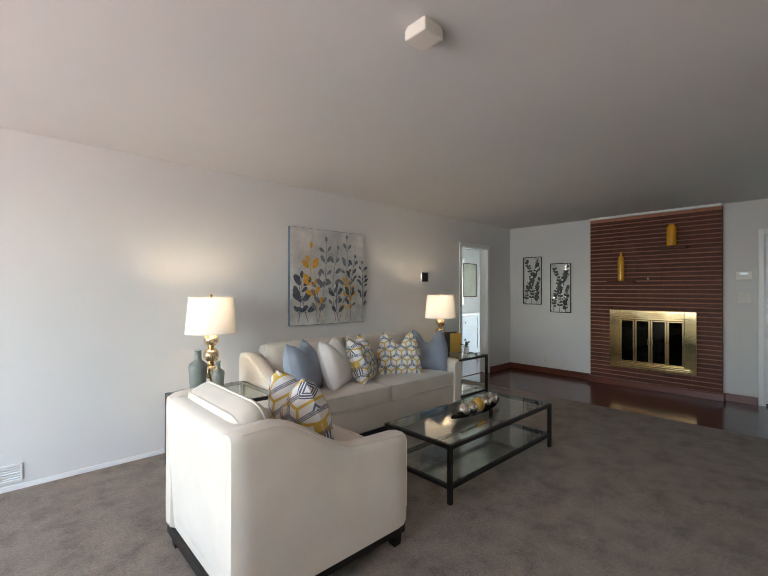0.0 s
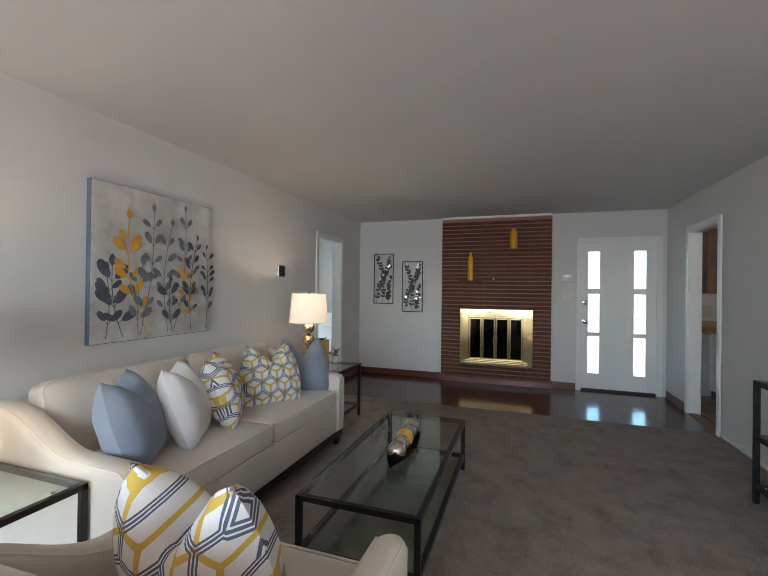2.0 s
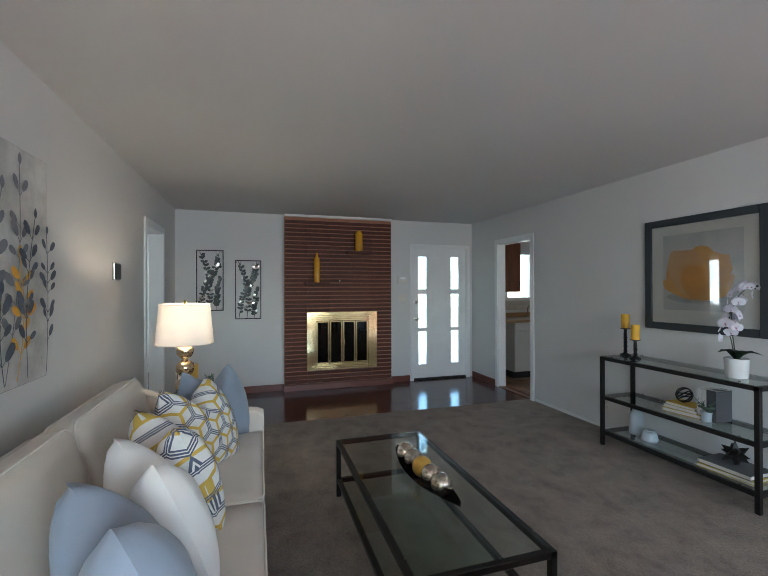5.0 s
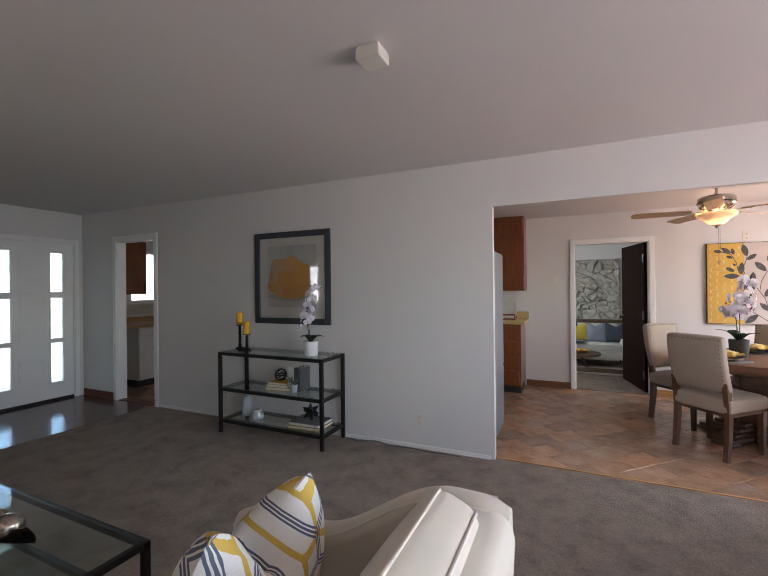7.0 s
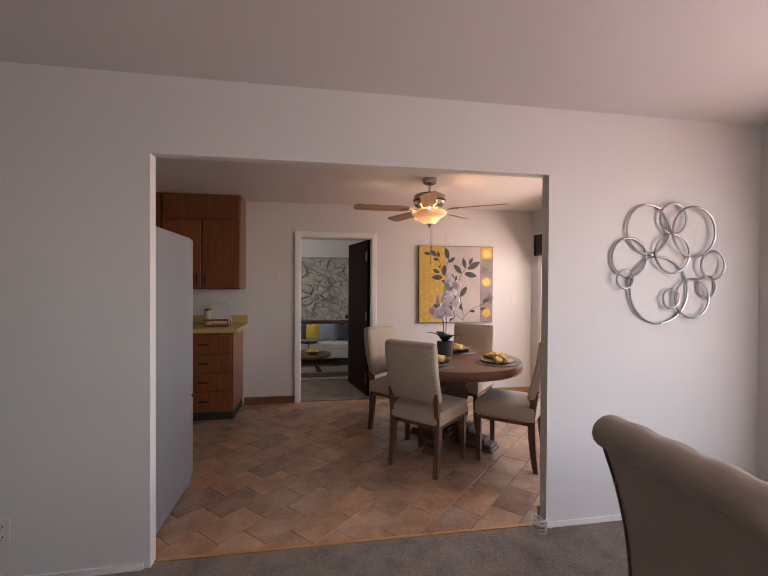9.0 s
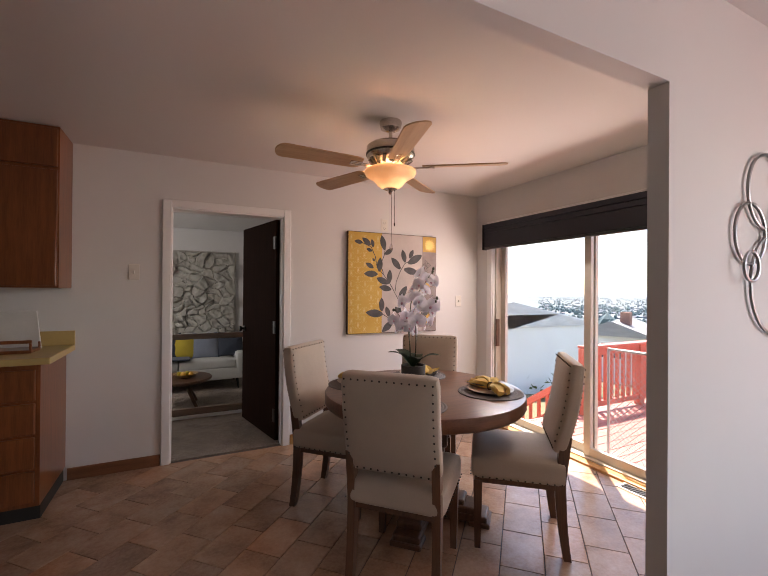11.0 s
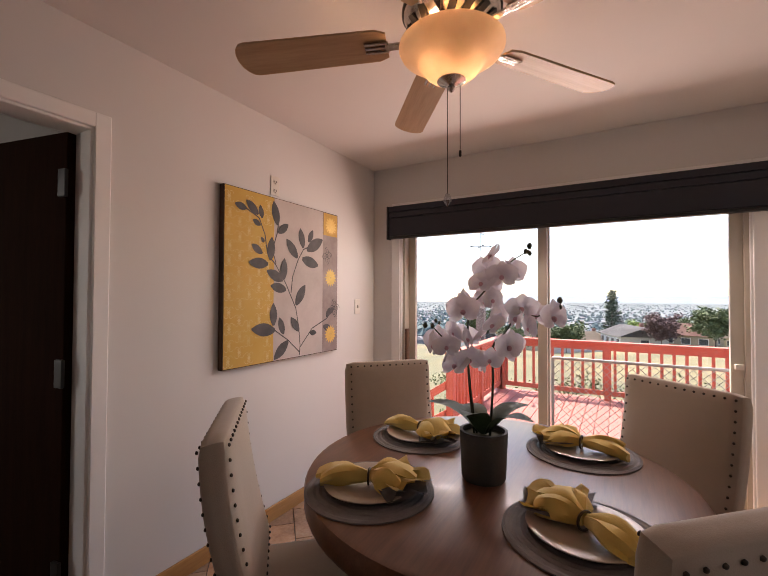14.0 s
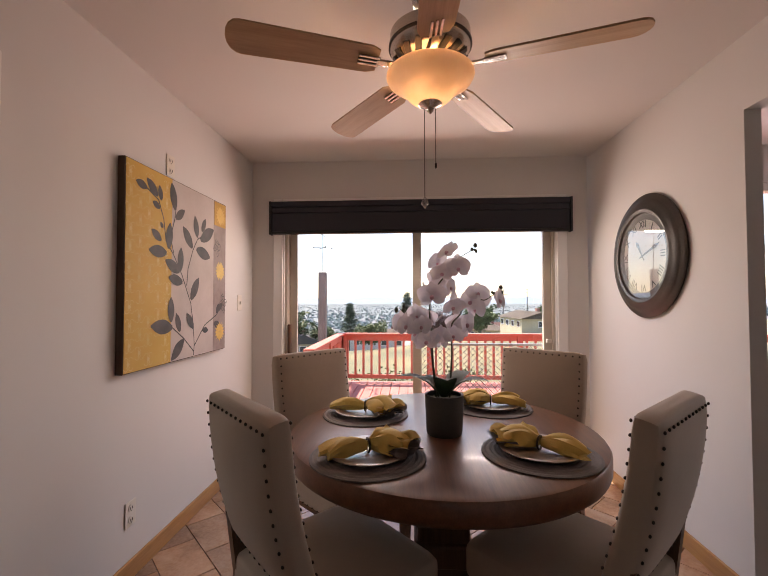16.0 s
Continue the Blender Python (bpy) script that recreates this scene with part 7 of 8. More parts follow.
part("toe_plate", boxes((0.0, 0.6, 0.03, 0.5, 0, 0.1)), BLACK, dw, "black toe plate")
part("knob", lathe(bmesh.new(), [(0, 0), (0.02, 0), (0.018, 0.012), (0, 0.012)], 18, pose(0.48, -0.025, 0.80, 90)), BLACK, dw)
BUTCHER = wood("butcher_block", (0.3, 0.16, 0.06), (0.46, 0.28, 0.13), 0.4, "Y")
ct2 = thing("worktop", (6.17, -2.8, 0.87), "brown wooden worktop below the kitchen window", "worktop")
part("slab", boxes((0, 0.62, 0.0, 1.92, 0.001, 0.04), bevel=0.004), BUTCHER, ct2)
part("upstand", boxes((0.60, 0.62, 0.0, 1.92, 0.041, 0.12), bevel=0.002), BUTCHER, ct2)
fc = thing("faucet", (6.66, -1.75, 0.91), "chrome kitchen faucet with curved spout", "faucet")
part("spout", tube(bmesh.new(), [(0, 0, 0), (0, 0, 0.16), (-0.03, 0, 0.2), (-0.09, 0, 0.21), (-0.14, 0, 0.18), (-0.15, 0, 0.14)], 0.011, 10), CHROME, fc, smooth=True)
part("base", lathe(bmesh.new(), [(0, 0), (0.03, 0), (0.028, 0.02), (0, 0.02)], 18), CHROME, fc)
part("lever", rod(bmesh.new(), (0, 0.02, 0.03), (-0.02, 0.09, 0.06), 0.007), CHROME, fc)
cabinet("wall_cabinet", (6.47, -1.0, 0), -90, 0.47, 0.325, 1.35, 2.15, 1, 0, "warm brown wooden wall cabinet beside the window")
TILEW = plain("cream_backsplash_tile", (0.62, 0.57, 0.48), 0.25, vary=0.08, random_tone=0.1)
bs = tagged(thing("backsplash", (6.79, -2.8, 1.035), "cream square tiles behind the worktop", "tiles"), kind="structure")
first = part("tile", boxes((-0.012, 0, 0.003, 0.147, 0, 0.072), bevel=0.003), TILEW, bs)
for r in range(2):
    for k in range(13):
        if r or k:
            share(first, pose(0, 0.148 * k, 0.076 * r))

# ---- hall room ----
hp = thing("framed_map", (7.62, 5.5, 1.2), "framed pale green marbled picture", "framed picture")
part("frame", boxes((0, 0.02, -0.025, 0, 0, 0.78), (0.5, 0.52, -0.025, 0, 0, 0.78), (0.02, 0.5, -0.025, 0, 0, 0.02), (0.02, 0.5, -0.025, 0, 0.76, 0.78), bevel=0.003), LEGWOOD, hp)
part("print", boxes((0.02, 0.5, -0.012, -0.002, 0.02, 0.76)), canvas_paint("marbled_green", (0.36, 0.38, 0.3), (0.56, 0.54, 0.46), scale=2.2), hp, "pale green marbling")
hd = thing("white_dresser", (6.62, 5.06, 0), "white painted built-in dresser with drawers", "dresser")
part("carcass", boxes((0, 1.8, 0, 0.42, 0, 0.80), bevel=0.003), WHITE, hd)
part("top_board", boxes((-0.01, 1.81, -0.02, 0.42, 0.801, 0.83), bevel=0.004), WHITE, hd)
for c in range(2):
    for z0, z1 in ((0.58, 0.77), (0.1, 0.55)):
        d_ = part("drawer_front", boxes((0.03 + 0.89 * c, 0.88 + 0.89 * c, -0.018, -0.001, z0, z1), bevel=0.004), WHITE, hd)
        part("knob", ball(bmesh.new(), (0.455 + 0.89 * c, -0.03, (z0 + z1) / 2), 0.016, 12), BRONZE, d_, smooth=True)

# ---- family room behind the dining room ----
fd = tagged(thing("door_3", (-0.385, YS - 0.10, 0.012), "dark brown flush door standing half open", "door", rz=180 + 62), kind="structure")
# local x runs from the hinges along the leaf
fd.matrix_basis = pose(-0.372, YS - 0.11, 0.012, 0, 0, -78)
part("leaf", boxes((0.0, 0.84, -0.02, 0.02, 0, 1.955), bevel=0.003), DOORDARK, fd)
for z in (0.22, 1.0, 1.75):
    part("hinge", boxes((-0.012, 0.03, 0.02, 0.034, z - 0.055, z + 0.055), bevel=0.003), BLACK, fd)
for sy in (-1, 1):
    part("door_knob", lathe(bmesh.new(), [(0, 0.02), (0.03, 0.02), (0.03, 0.028), (0.011, 0.032), (0.011, 0.05), (0.027, 0.058), (0.027, 0.075), (0, 0.082)], 20, pose(0.78, 0, 0.93, 90 * sy)), BRONZE, fd, smooth=True)
rail = thing("landing_rail", (0, -4.62, 0), "brown wooden rail at the edge of the landing", "railing")
RAILW = wood("taupe_rail_wood", (0.16, 0.11, 0.08), (0.26, 0.19, 0.14), 0.5, "X")
part("top_board", boxes((-1.6, 2.9, -0.03, 0.03, 0.82, 0.875), bevel=0.006), RAILW, rail)
part("kick_board", boxes((-1.6, 2.9, -0.02, 0.02, 0.031, 0.10), bevel=0.004), RAILW, rail)
part("white_nosing", boxes((-1.6, 2.9, -0.05, 0.04, 0.0, 0.03), bevel=0.004), WHITE, rail, "white painted edge strip")
for x in (-1.57, 2.86):
    part("post", boxes((x - 0.03, x + 0.03, -0.03, 0.03, 0.031, 0.82), bevel=0.004), RAILW, rail)
STONE = plain("carved_stone", (0.42, 0.4, 0.35), 0.9, vary=0.12, scale=8, fine=60, bumpy=0.6, bump_d=0.004)
mural = thing("stone_mural", (0.05, -8.2, 0.47), "pale carved stone relief mural above the sofa", "wall relief", rz=180)
bm = bmesh.new()
nx, nz, MW, MH = 120, 92, 2.0, 1.55
rnd = random.Random(9)
seeds = [(rnd.uniform(0, MW), rnd.uniform(0, MH), rnd.uniform(0.015, 0.085), rnd.uniform(-0.14, 0.14), rnd.uniform(-0.14, 0.14)) for _ in range(120)]
sx_, sz_ = np.array([s[0] for s in seeds]), np.array([s[1] for s in seeds])
vs = []
for i in range(nx + 1):
    row = []
    for j in range(nz + 1):
        x, z = MW * i / nx, MH * j / nz
        wx, wz = x + 0.07 * noise.noise(Vector((x * 4, z * 4, 1))), z + 0.07 * noise.noise(Vector((x * 4, z * 4, 7)))
        d = (sx_ - wx) ** 2 + ((sz_ - wz) * 1.3) ** 2
        k = int(np.argmin(d))
        dd = np.partition(d, 1)
        gap = math.sqrt(dd[1]) - math.sqrt(dd[0])
        hgt = seeds[k][2] + seeds[k][3] * (wx - seeds[k][0]) + seeds[k][4] * (wz - seeds[k][1]) + 0.02 * noise.noise(Vector((x * 14, z * 14, 3)))
        hgt = max(0.004, hgt) * min(1, gap / 0.022)
        if i in (0, nx) or j in (0, nz):
            hgt = 0.0
        row.append(bm.verts.new((x, -0.03 - hgt, z)))
    vs.append(row)
for i in range(nx):
    for j in range(nz):
        bm.faces.new((vs[i][j], vs[i + 1][j], vs[i + 1][j + 1], vs[i][j + 1]))
part("relief", bm, STONE, mural, "carved overlapping stone shapes")
part("backing", boxes((-0.02, MW + 0.02, -0.03, 0, -0.02, MH + 0.02), bevel=0.004), STONE, mural)
mural.location.x = 1.51
FS = plain("pale_sofa_linen", (0.55, 0.55, 0.52), 0.9, vary=0.05, bumpy=0.2)
fs = thing("sofa", (0.35, -7.55, FZ), "pale grey sofa with yellow and navy pillows under the mural", "sofa")
fs.matrix_basis = pose(0.45, -7.62, FZ, 0, 0, 180)
part("base", soft_box(bmesh.new(), 1.0, 0.42, 0.1, 0.03, 0, 5, pose(0, 0, 0.27)), FS, fs, smooth=True)
for sx in (-1, 1):
    part("arm", soft_box(bmesh.new(), 0.08, 0.43, 0.2, 0.05, 0, 6, pose(sx * 0.95, 0, 0.42)), FS, fs, smooth=True)
    part("seat_cushion", soft_box(bmesh.new(), 0.435, 0.36, 0.08, 0.04, 0.02, 8, pose(sx * 0.437, -0.05, 0.43)), FS, fs, smooth=True)
    part("back_cushion", soft_box(bmesh.new(), 0.435, 0.22, 0.09, 0.05, 0.02, 8, pose(sx * 0.437, 0.27, 0.68, 78)), FS, fs, smooth=True)
    for sy in (-1, 1):
        part("leg", rod(bmesh.new(), (sx * 0.9, sy * 0.34, 0.18), (sx * 0.92, sy * 0.36, 0), 0.022, 0.014, 8), BRONZE, fs)
part("back", soft_box(bmesh.new(), 1.0, 0.07, 0.27, 0.03, 0, 6, pose(0, 0.37, 0.53)), FS, fs, smooth=True)
YEL, NAV = fabric("yellow_cotton", (0.55, 0.42, 0.05)), fabric("navy_cotton", (0.05, 0.06, 0.08))
for x, mt, lb, sz in ((0.62, NAV, "navy", 0.46), (0.40, YEL, "yellow", 0.44), (0.05, BLUEGREY, "grey-blue", 0.46), (-0.35, NAV, "navy", 0.44)):
    p = pillow((x, -7.52, FZ + 0.73), sz, 20, 180, mt, lb + " pillow on the family room sofa", 0.05, 0.08)
th = tagged(part("throw_blanket", soft_box(bmesh.new(), 0.22, 0.33, 0.015, 0.012, 0.006, 8), NAV, smooth=True), "folded dark throw on the sofa seat", "blanket")
th.location = (0.5, -7.5, FZ + 0.545)
ft = thing("round_coffee_table", (0.45, -6.45, FZ), "round dark wooden coffee table with splayed legs", "table")
part("tabletop", lathe(bmesh.new(), [(0, 0.38), (0.44, 0.38), (0.455, 0.395), (0.455, 0.41), (0.445, 0.42), (0, 0.42)], 48), LEGWOOD, ft, smooth=True)
for k in range(4):
    a = radians(45 + 90 * k)
    part("leg", rod(bmesh.new(), (0.12 * math.cos(a), 0.12 * math.sin(a), 0.38), (0.36 * math.cos(a), 0.36 * math.sin(a), 0), 0.03, 0.02, 8), LEGWOOD, ft)
bw = thing("fruit_bowl", (0.35, -6.4, FZ + 0.421), "shallow wooden bowl of yellow fruit", "bowl")
part("bowl_shell", lathe(bmesh.new(), [(0, 0), (0.07, 0), (0.16, 0.05), (0.165, 0.06), (0.155, 0.058), (0.06, 0.012), (0, 0.012)], 28), WOODENB, bw, smooth=True)
for k in range(4):
    part("fruit", ball(bmesh.new(), (-0.07 + 0.05 * k, 0.03 * (-1) ** k, 0.05), 0.036, 14), YEL if k % 2 else GOLDBALL, bw, smooth=True)


# ---- outdoors ----
def ground_z(x, y):
    """The hillside falls away west of the house and levels out on the plain."""
    d = max(0.0, -x - 7.0)
    z = -2.3 - 0.065 * min(d, 60) - 0.11 * max(0, min(d - 60, 260)) - 0.02 * max(0, min(d - 320, 1200))
    if d > 8:
        z += (1.4 * noise.noise(Vector((x * 0.02, y * 0.02, 0))) + 3.0 * noise.noise(Vector((x * 0.006, y * 0.006, 4)))) * min(1, (d - 8) / 40) * (1 if d < 600 else max(0, 1 - (d - 600) / 300))
    z += max(-6.0, min(9.0, 0.10 * y)) * min(1, d / 30) * max(0, 1 - d / 400)
    return z


GROUND, t_, p_ = nodes_of("hillside_ground")
v = coords(t_)
col = ramp(t_, noise_tex(t_, v, 0.06, 6, 0.6), ((0.35, (0.06, 0.075, 0.04)), (0.48, (0.13, 0.12, 0.06)), (0.62, (0.23, 0.18, 0.085))))
col = mixc(t_, 0.4, col, ramp(t_, noise_tex(t_, v, 0.9, 5), ((0.3, (0.04, 0.055, 0.03)), (0.7, (0.17, 0.15, 0.09)))))
# westward, dry grass gives way to built-up land with blue-grey haze in its colour
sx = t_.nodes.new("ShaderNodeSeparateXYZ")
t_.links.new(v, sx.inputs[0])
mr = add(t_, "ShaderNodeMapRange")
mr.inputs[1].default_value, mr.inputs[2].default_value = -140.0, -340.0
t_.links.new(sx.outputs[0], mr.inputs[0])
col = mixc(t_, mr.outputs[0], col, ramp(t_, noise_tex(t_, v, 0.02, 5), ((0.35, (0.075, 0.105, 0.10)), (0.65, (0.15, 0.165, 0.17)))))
t_.links.new(col, p_.inputs["Base Color"])
p_.inputs["Roughness"].default_value = 1.0
xs = [-7 - 1.09 ** k * 3 + 3 for k in range(82)]
xs = [60, 20, 6] + xs + [-5200]
ysl = sorted({0.0, *[s * 1.13 ** k * 4 for k in range(58) for s in (-1, 1)]})
bm = bmesh.new()
grid = [[bm.verts.new((x, y, ground_z(x, y))) for y in ysl] for x in xs]
for a, b in zip(grid, grid[1:]):
    for j in range(len(ysl) - 1):
        bm.faces.new((a[j], a[j + 1], b[j + 1], b[j]))
structure("ground", bm, GROUND, "dry grass and scrub hillside falling to the haze-tinted plain", smooth=True)
# backdrop hills; the blue of distance haze is their base colour
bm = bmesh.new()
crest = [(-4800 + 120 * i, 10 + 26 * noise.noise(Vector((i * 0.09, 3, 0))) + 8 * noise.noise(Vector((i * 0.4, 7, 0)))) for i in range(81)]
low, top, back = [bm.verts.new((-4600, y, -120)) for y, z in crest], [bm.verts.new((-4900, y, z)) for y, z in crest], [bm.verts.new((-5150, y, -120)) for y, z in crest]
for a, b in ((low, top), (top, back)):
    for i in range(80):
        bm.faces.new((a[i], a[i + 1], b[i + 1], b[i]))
structure("backdrop_hills", bm, plain("haze_blue_hills", (0.2, 0.26, 0.33), 1.0, vary=0.08, scale=0.01, bumpy=0), "hills at the horizon, coloured blue for haze", smooth=True)

# deck
DECKRED = plain("red_deck_stain", (0.36, 0.125, 0.10), 0.7, vary=0.18, scale=5, fine=70, bumpy=0.3, stretch=(0.3, 3, 3), random_tone=0.12)
RAILRED = plain("red_rail_paint", (0.5, 0.13, 0.085), 0.55, vary=0.12, scale=6, bumpy=0.2)
deck = tagged(thing("deck", (0, 0, DECKZ), "red stained plank deck outside the glass door", "deck"), kind="structure")
board = part("deck_board", boxes((-6.5, -2.66, 0, 0.135, -0.03, 0), bevel=0.004), DECKRED, deck)
for k in range(1, 66):
    share(board, pose(0, 0.142 * k, 0))
for o in deck.children:
    o.location.y += -3.5
part("joists", boxes(*[(-6.45 + 1.2 * k, -6.40 + 1.2 * k, -3.45, 5.8, -0.2, -0.032) for k in range(4)]), GREYWOOD, deck)
part("rim_board", boxes((-6.54, -6.50, -3.54, 5.86, -0.25, 0.0), (-6.50, -2.66, -3.54, -3.502, -0.25, 0.0)), RAILRED, deck)
for x, y in ((-6.4, -3.4), (-6.4, 0), (-6.4, 3.4)):
    part("pier", boxes((x - 0.08, x + 0.08, y - 0.08, y + 0.08, -4.2, -0.2)), GREYWOOD, deck)


def railing(name, p0, p1, h, label, posts=4, step=0.125):
    p0, p1 = Vector((*p0, 0)), Vector((*p1, 0))
    L = (p1 - p0).length
    o = thing(name, (p0.x, p0.y, DECKZ), label, "railing", "deck railings", rz=math.degrees(math.atan2(p1.y - p0.y, p1.x - p0.x)))
    part("top_rail", boxes((-0.03, L + 0.03, -0.07, 0.07, h - 0.035, h), bevel=0.005), RAILRED, o)
    part("upper_rail", boxes((0, L, -0.02, 0.02, h - 0.13, h - 0.036), bevel=0.003), RAILRED, o)
    part("lower_rail", boxes((0, L, -0.02, 0.02, 0.07, 0.14), bevel=0.003), RAILRED, o)
    for k in range(posts):
        x = L * k / (posts - 1)
        part("post", boxes((x - 0.045, x + 0.045, -0.045, 0.045, 0, h - 0.036), bevel=0.004), RAILRED, o)
    first = part("baluster", boxes((-0.018, 0.018, -0.018, 0.018, 0.14, h - 0.13)), RAILRED, o)
    n = int(L / step)
    first.location.x = L / n * 0.5
    for k in range(1, n):
        share(first, pose(L / n * (k + 0.5), 0, 0))
    return o


railing("deck_railing", (-6.42, -3.36), (-6.42, 5.8), 0.86, "red painted wooden deck railing with square balusters", 7, 0.14)
railing("deck_railing", (-4.15, -3.40), (-6.42, -3.40), 0.86, "red painted wooden deck railing beside the stairs", 3, 0.115)
# stairs going down to the south, with sloping rails
st = thing("deck_stairs", (-4.1, -3.5, DECKZ), "red painted wooden stairs going down from the deck", "stairs")
for k in range(6):
    part("tread", boxes((0.05, 1.2, -0.30 - 0.28 * k, -0.02 - 0.28 * k, -0.21 - 0.18 * k, -0.17 - 0.18 * k), bevel=0.004), DECKRED, st)
for x in (0.0, 1.22):
    bm = bmesh.new()
    for z in (0.45, 0.12):
        box(bm, x - 0.03, x + 0.03, -1.75, 0.05, z - 0.06, z + 0.04, 0.004, 1, Matrix(((1, 0, 0, 0), (0, 1, 0, 0), (0, 0.643, 1, 0.0), (0, 0, 0, 1))))
    part("sloping_rail", bm, RAILRED, st)
    part("stringer", box(bmesh.new(), x - 0.025, x + 0.025, -1.75, 0.0, -0.38, -0.14, 0, 1, Matrix(((1, 0, 0, 0), (0, 1, 0, 0), (0, 0.643, 1, 0.0), (0, 0, 0, 1)))), RAILRED, st)
    for k in range(11):
        y = -0.12 - 0.15 * k
        part("baluster", boxes((x - 0.018, x + 0.018, y - 0.018, y + 0.018, -0.14 + 0.643 * y, 0.4 + 0.643 * y)), RAILRED, st)

# chain-link panel outside the sliding pane
ch = thing("chain_link_panel", (-2.76, -2.10, DECKZ), "galvanised chain-link panel standing outside the glass door", "fence panel")
GALV = plain("galvanised_wire", (0.4, 0.4, 0.4), 0.4, 0.8, vary=0.1, bumpy=0.05)
PH, PL = 1.08, 1.02
bm = bmesh.new()
for a, b in (((0, 0, 0), (0, 0, PH)), ((0, PL, 0), (0, PL, PH)), ((0, 0, PH), (0, PL, PH)), ((0, 0, 0.03), (0, PL, 0.03))):
    rod(bm, a, b, 0.011, seg=8)
part("pipe_frame", bm, GALV, ch, smooth=True)
bm = bmesh.new()
pitch = 0.05
for sgn in (1, -1):
    k = -int(PH / pitch) - 1
    while k * pitch < PL + PH:
        y0 = k * pitch
        pts = []
        n = int(PH / (pitch / 2))
        for i in range(n + 1):
            z = PH * i / n
            y = y0 + sgn * z if sgn > 0 else y0 + PH - z
            if 0 <= y <= PL:
                pts.append((0.002 * (1 if (i + k) % 2 else -1) * sgn, y, z))
        if len(pts) > 1:
            tube(bm, pts, 0.0021, 3)
        k += 1
tagged(part("wire_mesh", bm, GALV, ch, "woven diamond wire"), kind="stuff")

# grey post with weather vane at the deck corner
wp = thing("weather_vane_post", (-6.75, -3.12, -3.2), "weathered grey wooden post with a weather vane on top", "post")
wp.matrix_basis = pose(-6.62, -3.78, -3.6)
part("pole", boxes((-0.07, 0.07, -0.07, 0.07, 0, 5.35), bevel=0.012), GREYWOOD, wp)
VANE = plain("grey_green_vane", (0.16, 0.2, 0.22), 0.5, 0.4, vary=0.15)
part("spindle", rod(bmesh.new(), (0, 0, 5.35), (0, 0, 6.15), 0.009), VANE, wp)
for k in range(4):
    a = math.pi / 2 * k + 0.5
    part("direction_arm", rod(bmesh.new(), (0, 0, 5.80), (0.16 * math.cos(a), 0.16 * math.sin(a), 5.80), 0.006), VANE, wp)
    part("direction_ball", ball(bmesh.new(), (0.17 * math.cos(a), 0.17 * math.sin(a), 5.80), 0.02, 8), VANE, wp)
bm = bmesh.new()
prism(bm, [(-0.24, -0.004), (0.22, -0.004), (0.22, 0.004), (-0.24, 0.004)], 6.02, 6.04)
a = [bm.verts.new((0.1 + 0.16 * s, y, 6.03 + 0.13 * q)) for y in (-0.004, 0.004) for s, q in ((0, 0), (0.6, 0.75), (1.0, 0.4), (0.8, -0.2))]
bm.faces.new(a[:4])
bm.faces.new(a[4:][::-1])
for j in range(4):
    bm.faces.new((a[j], a[(j + 1) % 4], a[4 + (j + 1) % 4], a[4 + j]))
part("vane_figure", bm, VANE, wp, "flat metal vane figure")


